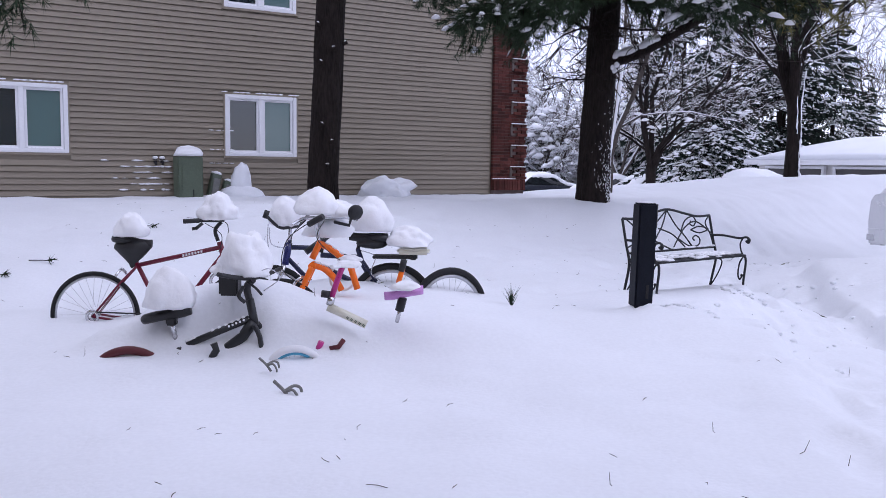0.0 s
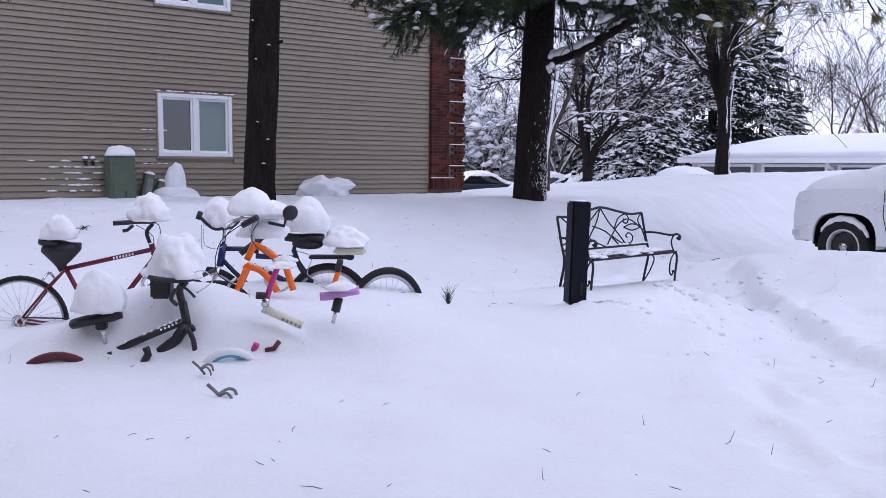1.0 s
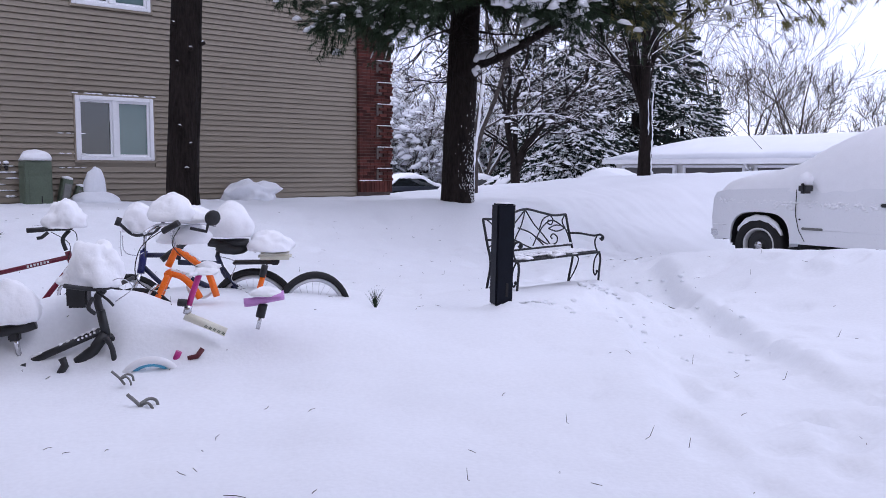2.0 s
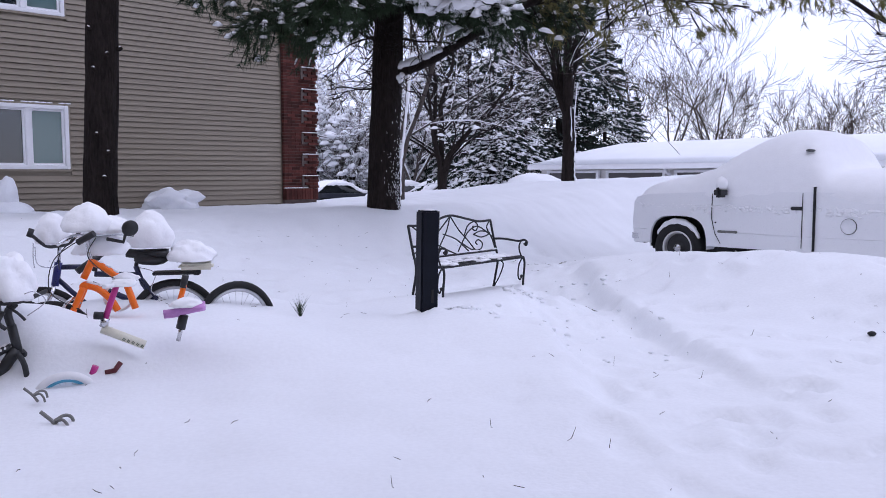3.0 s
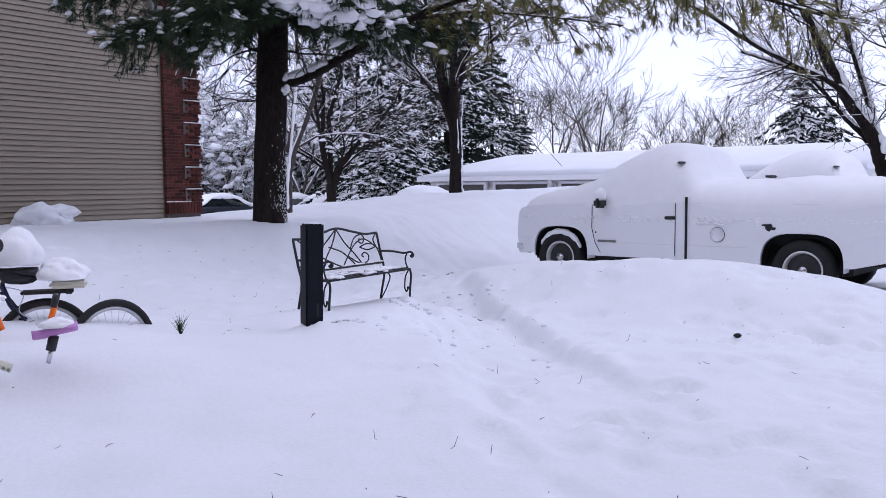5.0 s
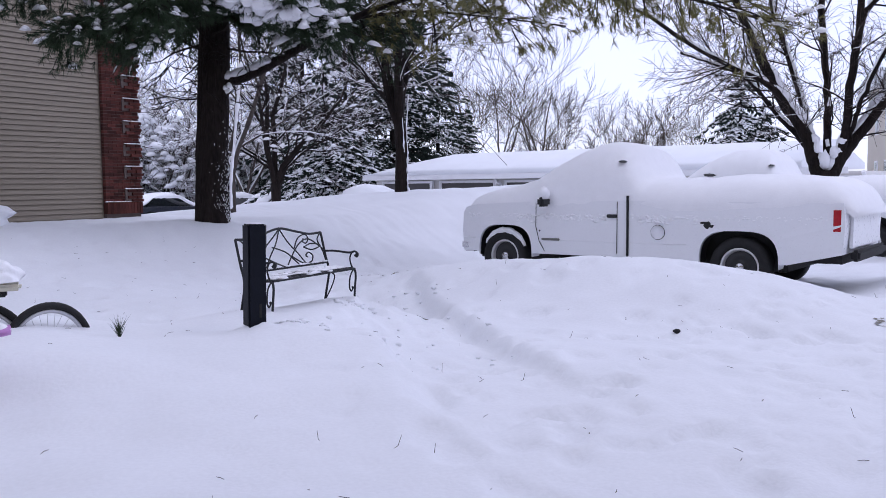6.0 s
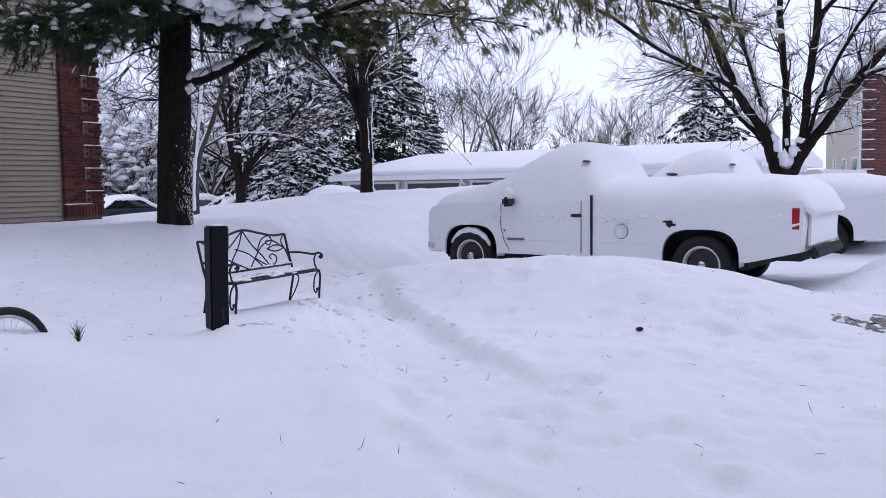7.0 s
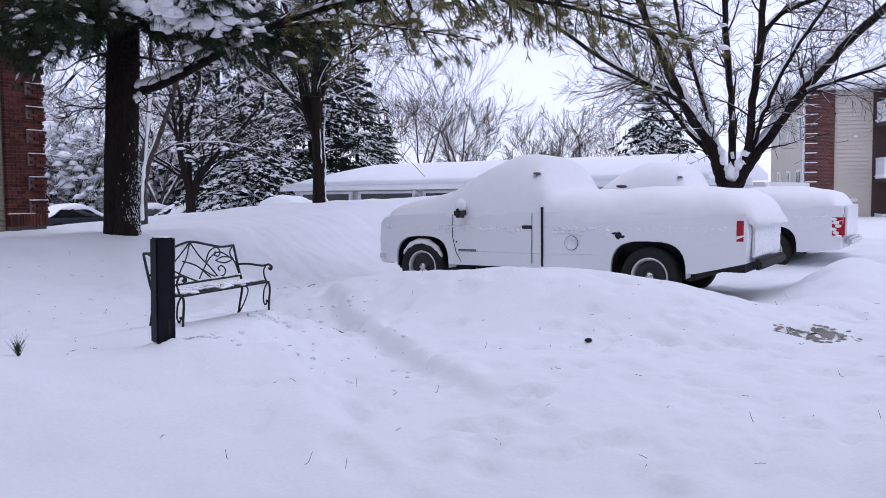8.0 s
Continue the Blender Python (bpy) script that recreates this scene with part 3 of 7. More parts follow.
def wheel(parent, x, y, z, R=0.365, spokes=False):
    s = 1 if y > 0 else -1
    t = part("tyre", ring_profile([(R * 0.60, 0.0), (R * 0.64, s * 0.085), (R * 0.80, s * 0.115), (R * 0.95, s * 0.10), (R, s * 0.06), (R, s * -0.08), (R * 0.9, s * -0.12), (R * 0.6, s * -0.1)]), RUBBER, parent, smooth=True)
    t.location = (x, y, z)
    rim = part("rim", ring_profile([(R * 0.64, s * 0.088), (R * 0.61, s * 0.096), (R * 0.575, s * 0.085), (R * 0.53, s * 0.03)]), ALLOY, t, "bright trim ring")
    disc = part("wheel_disc", ring_profile([(R * 0.54, s * 0.03), (R * 0.40, s * 0.055), (R * 0.30, s * 0.03), (R * 0.16, s * 0.03), (R * 0.15, s * 0.075), (0.004, s * 0.08)], 24), ALLOY if spokes else BLACK_PLASTIC, t)
    part("hub_cap", ring_profile([(R * 0.15, s * 0.07), (R * 0.13, s * 0.10), (0.003, s * 0.105)], 16), CHROME, t)
    if spokes:
        bm = bmesh.new()
        for k in range(6):
            box(bm, (R * 0.34, s * 0.06, 0), (R * 0.5, 0.03, 0.05), Matrix.Rotation(k * math.pi / 3, 4, "Y"))
        part("spoke", bm, CHROME, t)
    sn = bmesh.new()
    if x > 1:
        arc = [math.radians(28 + k * 8) for k in range(17)]
        tube(sn, [(math.cos(q) * R * 1.0, s * 0.075, math.sin(q) * R * 1.0) for q in arc], [0.012 + 0.034 * math.sin(math.pi * k / 16) ** 0.5 + 0.006 * math.sin(k * 2.1) for k in range(17)], 8)
    for k in range(5):
        blob(sn, (-0.05 + 0.025 * k, s * 0.075, -0.09 + 0.02 * math.sin(k)), (0.04, 0.03, 0.05), sub=1, seed=k + 4)
    part("snow_cap", sn, SNOW_CAP, t, "snow packed on the tyre", True)


def line_table(table, x):
    for (x0, v0), (x1, v1) in zip(table, table[1:]):
        if x <= x1:
            t = min(1, max(0, (x - x0) / (x1 - x0)))
            return v0 + (v1 - v0) * t
    return table[-1][1]


def soft_table(table, x):
    """A value read along a table, with its corners rounded off."""
    return sum(line_table(table, x + d) for d in (-0.07, -0.035, 0.0, 0.035, 0.07)) / 5


def snow_shell(tops, lows, half, x0, x1, step=0.06, squareness=3.2, wob=0.02, halves=None):
    """Snow lying over a vehicle: a rounded section for each place along it."""
    bm = bmesh.new()
    n = 26
    rings = []
    xs = list(np.arange(x0, x1 + step / 2, step))
    for x in xs:
        top, low = soft_table(tops, x), soft_table(lows, x)
        hw = soft_table(halves, x) if halves else half
        ring = []
        for k in range(n + 1):
            a = math.pi * k / n
            c, s = math.cos(a), math.sin(a)
            y = hw * math.copysign(abs(c) ** (2 / squareness), c)
            z = low + (top - low) * abs(s) ** (2 / squareness)
            p = Vector((x, y, z))
            wv = wob * (noise.noise(p * 2.3) + 0.5 * noise.noise(p * 7))
            edge = 0.07 * noise.noise(Vector((x * 7, 2 * c, 1))) + 0.04 * noise.noise(Vector((x * 19, 2 * c, 4))) if k in (0, n) else 0
            ring.append(bm.verts.new((x, y * (1 + wv * 0.6) * (0.975 if k in (0, n) else 1), z + wv + edge)))
        rings.append(ring)
    for a, b in zip(rings, rings[1:]):
        for k in range(n):
            f = bm.faces.new((a[k], a[k + 1], b[k + 1], b[k]))
            f.smooth = True
    for r in (rings[0], rings[-1]):
        f = bm.faces.new(r)
        f.smooth = True
    bmesh.ops.recalc_face_normals(bm, faces=bm.faces[:])
    return bm


def pickup(name, label, m, crew=False):
    t = thing(name, label, "pickup truck", m, "snowed-in pickup trucks")
    low = 0.42 if not crew else 0.36
    prof = [(-0.55, low), (-1.14, 0.56 if not crew else 0.42), (-1.17, 0.9), (-1.15, 1.14), (1.40, 1.16), (1.45, 1.16), (2.9, 1.14), (3.8, 1.10), (4.0, 1.06), (4.06, 0.98), (4.08, 0.72), (4.06, low)]
    arches = [(3.31, 0.44, 0.44, 0.37), (0.01, 0.47, 0.44, 0.36)]
    body = prism(side_outline(prof, arches, low), 0.97, 0.045)
    for v in body.verts:
        v.co.y *= 1 - 0.05 * max(0, v.co.z - 0.85) - 0.04 * max(0, 0.7 - v.co.z) - 0.30 * max(0, v.co.x - 3.82) ** 1.3
    b = part("body", body, TRUCK_PAINT, t, "white painted body")
    part("underbody", one_box((1.5, 0, 0.55), (5.2, 1.5, 0.22)), DARK, t)
    for cx in (0.0, 3.34):
        part("arch_liner", one_box((cx, 0, 0.6), (1.02, 1.50, 0.56)), DARK, t)
        for s in (-1, 1):
            # black skin over the white arch edge, colours in the deep shade there
            shell = bmesh.new()
            line = arch_line(3.31, 0.432, 0.432, 0.37, low) if cx > 1 else arch_line(0.01, 0.462, 0.432, 0.36, low)
            rows = [[shell.verts.new((x, s * y, z)) for y in (0.5, 0.935)] for x, z in line]
            for p, q in zip(rows, rows[1:]):
                shell.faces.new((p[0], p[1], q[1], q[0]))
            part("arch_shade_shell", shell, DARK, t)
    cab0 = 1.40
    cab = prism([(cab0 + 0.12, 1.1), (2.85, 1.1), (2.2, 1.64), (2.05, 1.69), (cab0 + 0.35, 1.69), (cab0 + 0.18, 1.62)], 0.80, 0.06)
    for v in cab.verts:
        v.co.y *= 1 - 0.16 * max(0, v.co.z - 1.1)
    part("cab", cab, TRUCK_PAINT, t)
    for k, (x0, x1) in enumerate(((1.62, 2.6),)):
        g = prism([(x0 + 0.05, 1.2), (x1 - 0.1, 1.2), (x1 - 0.45, 1.58), (x0 + 0.08, 1.58)], 0.765, 0.0)
        for v in g.verts:
            v.co.y *= (1 - 0.16 * max(0, v.co.z - 1.1)) * 1.056
        part("side_window", g, CAR_GLASS, t)
    for pts in ([(2.79, 0.962, 1.12), (2.79, 0.972, 0.8), (2.74, 0.968, 0.6), (2.66, 0.958, 0.46)], [(1.57, 0.96, 1.14), (1.57, 0.968, 0.47)]):
        part("door_seam", one_tube(pts, 0.005, 5), DARK, t)
    part("bed_gap", one_box((1.42, 0.955, 0.83), (0.024, 0.05, 0.78)), DARK, t)
    part("door_handle", one_box((1.64, 0.965, 0.955), (0.15, 0.03, 0.045), bevel=0.01), BLACK_PLASTIC, t)
    part("badge", one_box((2.56, 0.966, 0.625), (0.28, 0.02, 0.032), bevel=0.006), GREY_METAL, t)
    for x0, x1 in ((-1.1, -0.50), (0.50, 2.85), (3.82, 4.05)):
        part("body_line", one_tube([(x0, 0.957, 0.615), (x1, 0.957, 0.615)], 0.006, 5), TRUCK_PAINT, t)
    part("keyhole", one_tube([(2.73, 0.962, 0.74), (2.73, 0.975, 0.74)], 0.012, 8), DARK, t)
    part("fuel_door", ring_profile([(0.088, 0.0), (0.088, 0.012), (0.08, 0.012), (0.08, 0.004), (0.004, 0.005)], 26), TRUCK_PAINT, t).location = (1.01, 0.961, 0.76)
    part("fuel_door_seam", one_tube([(1.01 + 0.091 * math.cos(k * 0.25), 0.964, 0.76 + 0.091 * math.sin(k * 0.25)) for k in range(26)], 0.004, 5), DARK, t)
    mirror = part("mirror", one_box((2.60, 1.08, 1.14), (0.10, 0.22, 0.13), bevel=0.03), BLACK_PLASTIC, t, "black door mirror")
    part("mirror_arm", one_tube([(2.62, 0.9, 1.12), (2.61, 1.02, 1.13)], 0.025, 8), BLACK_PLASTIC, mirror)
    sn = bmesh.new()
    blob(sn, (2.60, 1.07, 1.25), (0.075, 0.11, 0.10), 0.2, 2, seed=3)
    part("snow_cap", sn, SNOW_CAP, mirror, "snow on the mirror", True)
    bump = part("front_bumper", one_box((3.99, 0, 0.50), (0.27, 1.86, 0.20), bevel=0.06), CHROME, t, "dusty chrome front bumper")
    part("headlamp", one_box((4.02, 0.76, 0.88), (0.10, 0.30, 0.13), bevel=0.02), GLASS_BLIND, t)
    part("rear_bumper", one_box((-1.23, 0, 0.54), (0.10, 1.5, 0.13), bevel=0.03), CHROME if crew else DARK, t)
    part("tailgate", one_box((-1.185, 0, 0.88), (0.04, 1.5, 0.52), bevel=0.015), TRUCK_PAINT, t)
    lamp = part("tail_lamp", one_box((-1.085, 0.885, 0.94 if not crew else 0.80), (0.14 if not crew else 0.22, 0.165, 0.30 if not crew else 0.36), bevel=0.03), RED_LENS, t, "red tail lamp half covered by snow")
    if crew:
        sn = bmesh.new()
        for k in range(6):
            blob(sn, (-1.10 + 0.035 * (k % 3), 0.965, 0.64 + 0.055 * k), (0.05, 0.02, 0.03), sub=2, seed=k)
        part("snow_cap", sn, SNOW_CAP, lamp, "", True)
    random.seed(61)
    crumbs = bmesh.new()
    for k in range(70):
        x = random.choice((random.gauss(0.75, 0.25), random.gauss(1.05, 0.1), random.gauss(2.2, 0.3), random.gauss(3.0, 0.15)))
        blob(crumbs, (x, 0.957, 0.95 - abs(random.gauss(0, 0.04))), (random.uniform(0.02, 0.06), 0.022, random.uniform(0.012, 0.03)), 0.4, 1, seed=k)
    for k in range(190):
        x = random.uniform(-1.05, 4.0)
        blob(crumbs, (x, 0.957, 0.975 - abs(random.gauss(0, 0.045))), (random.uniform(0.008, 0.035), 0.012, random.uniform(0.006, 0.02)), 0.3, 1, seed=k)
    tagged(part("stuck_snow", crumbs, SNOW_CAP, t, "crumbs of snow stuck on the side", True), kind="stuff")
    for x in (0.0, 3.34):
        for y in (0.83, -0.83):
            wheel(t, x, y, 0.365, spokes=crew)
    back, fore, tall = (1.42, 0.0, 0.0) if not crew else (1.52, 0.25, 0.04)
    tail = ((-1.27, 1.02), (-1.24, 1.22), (-1.14, 1.35), (-0.95, 1.43)) if not crew else ((-1.14, 1.08), (-1.11, 1.24), (-1.02, 1.35), (-0.85, 1.40))
    tops = [*tail, (-0.4, 1.47), (0.17, 1.475), (0.6, 1.43), (back - 0.14, 1.46), (back - 0.05, 1.60), (back, 1.78 + tall), (back + 0.10, 1.87 + tall), (back + 0.25, 1.925 + tall), (1.85 + fore, 1.945 + tall), (2.05 + fore, 1.925 + tall), (2.28 + fore, 1.86 + tall), (2.66 + fore, 1.67 + tall), (2.93 + fore, 1.50), (3.33 + fore * 0.5, 1.39), (3.7, 1.33), (3.95, 1.25), (4.04, 1.14), (4.09, 0.98)]
    lows = [(tail[0][0], 0.98), (-1.1, 1.04), (-0.9, 1.08), (-0.6, 1.02), (0.0, 0.97), (1.0, 1.0), (1.5, 1.0), (2.2, 0.96), (2.9, 0.98), (3.6, 0.95), (4.09, 0.93)]
    halves = [(tail[0][0], 0.84), (tail[1][0], 0.91), (-1.05, 0.968), (0.9, 0.975), (1.3, 0.955), (1.6, 0.966), (2.8, 0.966), (3.3, 0.968), (3.8, 0.965), (3.97, 0.92), (4.09, 0.80)]
    part("snow_cover", snow_shell(tops, lows, 0.98, tops[0][0], 4.09, 0.045, 3.0, 0.018, halves), SNOW_CAP, t, "thick smooth snow over hood, cab and bed", True)
    spot = bmesh.new()
    for px_, pz_, rx_, rz_ in ((0.38, 0.86, 0.045, 0.05), (0.42, 0.89, 0.05, 0.016), (0.33, 0.85, 0.04, 0.018)):
        blob(spot, (px_, 0.962, pz_), (rx_, 0.014, rz_), 0.5, 2, seed=pz_ * 9)
    if not crew:
        part("bare_spot", spot, DARK, t, "dark hole in the stuck snow", True)
    wind = bmesh.new()
    blob(wind, (1.56, 0.80, 1.66), (0.055, 0.115, 0.018), 0.3, 2, seed=2)
    part("quarter_glass", wind, CAR_GLASS, t, "", True)
    if crew:
        wind = bmesh.new()
        blob(wind, (2.62, 0.80, 1.50), (0.20, 0.115, 0.045), 0.3, 2, seed=5)
        part("front_glass", wind, CAR_GLASS, t, "strip of dark glass showing through snow", True)
    return t


TRUCK_TURN = math.degrees(math.atan2(0.883, -0.47))
pickup("pickup_truck", "white pickup buried under thick snow beside a drift", pose(8.33, 8.04, -0.005, 0, 0, TRUCK_TURN))
pickup("pickup_truck", "white pickup under snow with a strip of bare glass", pose(13.05, 10.15, 0.0, 0, 0, TRUCK_TURN), crew=True)


def snowed_car(label, x, y, turn, paint, z=None, size=1.0):
    c = thing("car", label, "car", pose(x, y, height(x, y) if z is None else z, 0, 0, turn), "parked cars under snow")
    pts = side_outline([(-2.15, 0.35), (-2.2, 0.62), (-2.1, 0.9), (-1.3, 0.95), (1.0, 0.93), (2.0, 0.82), (2.2, 0.62), (2.18, 0.28)], [(1.35, 0.36, 0.36, 0.33), (-1.35, 0.36, 0.36, 0.33)], 0.26)
    part("body", prism(pts, 0.87, 0.05), paint, c)
    cab = prism([(-1.75, 0.9), (1.05, 0.9), (0.35, 1.38), (-0.2, 1.44), (-0.95, 1.42)], 0.72, 0.05)
    part("cabin", cab, CAR_GLASS, c)
    part("underbody", one_box((0, 0, 0.42), (3.9, 1.4, 0.3)), DARK, c)
    for x2 in (1.35, -1.35):
        for s in (-1, 1):
            w = part("wheel", ring_profile([(0.003, s * 0.09), (0.2, s * 0.09), (0.31, s * 0.08), (0.32, 0), (0.31, -s * 0.08)], 20), RUBBER, c)
            w.location = (x2, s * 0.78, 0.32)
    tops = [(-2.25, 0.95), (-2.0, 1.12), (-1.7, 1.2), (-0.9, 1.62), (-0.1, 1.66), (0.5, 1.5), (1.2, 1.12), (2.0, 0.98), (2.25, 0.85)]
    lows = [(-2.25, 0.85), (-1.8, 0.92), (-1.2, 1.36), (0.2, 1.34), (1.0, 0.92), (2.25, 0.78)]
    halves = [(-2.25, 0.7), (-1.9, 0.74), (-1.2, 0.78), (0.2, 0.76), (1.0, 0.86), (2.25, 0.7)]
    part("snow_cover", snow_shell(tops, lows, 0.85, -2.25, 2.25, 0.15, 3.0, 0.02, halves), SNOW_CAP, c, "thick snow on hood, roof and boot", True)
    return c


CAR_DARK = mat("dark_car_paint", (0.03, 0.034, 0.045), 0.3, vary=0.08, scale=2.0, fine=20.0, bump=0.0)
CAR_GREY = mat("silver_car_paint", (0.38, 0.39, 0.42), 0.3, metal=0.5, vary=0.05, scale=2.0, fine=20.0, bump=0.0)
CAR_WHITE = mat("pale_car_paint", (0.68, 0.69, 0.72), 0.35, vary=0.04, scale=2.0, fine=20.0, bump=0.0)
for lab, x, y, turn, paint in (
    ("white sedan under snow in the far lot", 3.0, 47.0, 20, CAR_WHITE),
    ("dark sedan under snow in the far lot", 5.4, 46.4, 24, CAR_DARK),
    ("dark hatchback under snow beside the trees", 8.4, 42.5, 35, CAR_DARK),
    ("silver car under snow beside the trees", 10.3, 42.0, 30, CAR_GREY),
    ("pale car under snow by the garage row", 13.6, 44.5, 15, CAR_WHITE),
    ("silver estate car under snow by the garages", 15.3, 43.0, 5, CAR_GREY),
    ("white car under snow by the garages", 19.0, 46.5, 5, CAR_WHITE),
):
    snowed_car(lab, x, y, turn, paint, -0.52)


def drift(name, label, x, y, r, seed, z=None, rough=0.16, freq=1.3):
    bm = bmesh.new()
    blob(bm, (0, 0, 0), r, rough, 4, seed=seed, freq=freq)
    ob = part(name, bm, SNOW, None, "", True)
    ob.location = (x, y, height(x, y) if z is None else z)
    return tagged(ob, label, "snow drift")


drift("snow_drift", "snow drift heaped against the apartment wall", -1.15, 16.9, (0.50, 0.45, 0.36), 4.7, 0.78, 0.55, 1.6)
drift("snow_drift", "rounded snow heap in front of the garages", 11.2, 24.0, (1.5, 1.2, 0.55), 7, 0.72)
drift("snow_drift", "rounded snow heap in front of the garages", 8.9, 24.5, (1.0, 0.9, 0.55), 9, 0.86)
drift("snow_drift", "low snow heap around a pillar by the wall", -3.72, 15.62, (0.19, 0.2, 0.46), 12, 0.90)
drift("snow_drift", "flared foot of snow against the wall", -3.70, 15.60, (0.42, 0.36, 0.20), 13, 0.76)


# things along the wall
def utility_box():
    u = thing("utility_box", "green metal utility cabinet with a snow cap", "utility box", FACADE @ pose(-6.72, -0.32, 0.45))
    part("cabinet", one_box((0, 0, 0.5), (0.43, 0.36, 1.02), bevel=0.015), UTILITY, u)
    part("door_panel", one_box((0.02, -0.186, 0.47), (0.34, 0.012, 0.80), bevel=0.004), UTILITY, u)
    part("latch", one_box((0.04, -0.197, 0.32), (0.012, 0.014, 0.22)), DARK, u)
    bm = bmesh.new()
    blob(bm, (0, 0, 1.02), (0.25, 0.22, 0.19), 0.12, 3, flat=1.0, seed=2)
    part("snow_cap", bm, SNOW_CAP, u, "thick snow cap", True)


def meter_box(x, tilt, h):
    u = thing("meter_box", "grey-green metal meter box leaning with snow on top", "meter box", FACADE @ pose(x, -0.22, 0.62, 0, tilt, 0), "meter boxes")
    part("case", one_box((0, 0, h / 2), (0.17, 0.16, h), bevel=0.012), UTILITY, u)
    part("cover", one_box((0.01, -0.086, h * 0.55), (0.12, 0.02, h * 0.6), bevel=0.006), GREY_METAL, u)
    part("pipe", one_tube([(0, 0.02, -0.3), (0, 0.02, 0.02)], 0.03, 8), GREY_METAL, u)
    bm = bmesh.new()
    blob(bm, (0, 0, h), (0.10, 0.09, 0.05), 0.15, 2, flat=0.9, seed=x)
    part("snow_cap", bm, SNOW_CAP, u, "", True)


def hose_taps():
    for x in (-7.22, -7.10):
        t = thing("wall_tap", "dark metal wall tap with a little snow", "tap", FACADE @ pose(x, -0.02, 1.36), "wall taps")
        part("spout", one_tube([(0, 0.02, 0), (0, -0.07, 0), (0, -0.09, -0.05)], 0.025, 8), DARK, t)
        part("handle", one_box((0, -0.05, 0.045), (0.07, 0.02, 0.02)), DARK, t)
        bm = bmesh.new()
        blob(bm, (0, -0.04, 0.075), (0.05, 0.05, 0.03), sub=2)
        part("snow_cap", bm, SNOW_CAP, t, "", True)


def wall_frost():
    random.seed(5)
    bm = bmesh.new()
    for k in range(46):
        z = 0.35 + LAP * random.choice((5, 6, 6, 7, 8, 9, 9, 10)) + 0.012
        x = -6.95 - abs(random.gauss(0, 0.45))
        blob(bm, (x, -0.022, z), (random.uniform(0.04, 0.13), 0.012, random.uniform(0.008, 0.022)), 0.3, 1, seed=k)
    for z in (1.3, 1.55, 1.9):
        for k in range(4):
            blob(bm, (-6.2 + k * 0.12, -0.02, z + 0.05), (0.06, 0.01, 0.01), 0.3, 1, seed=k)
    ob = part("wall_frost", bm, SNOW_CAP, None, "", True)
    ob.matrix_world = FACADE
    tagged(ob, "streaks of blown snow stuck on siding", "snow", kind="stuff")


utility_box()
meter_box(-6.30, 12, 0.55)
meter_box(-6.08, 18, 0.42)
hose_taps()
wall_frost()


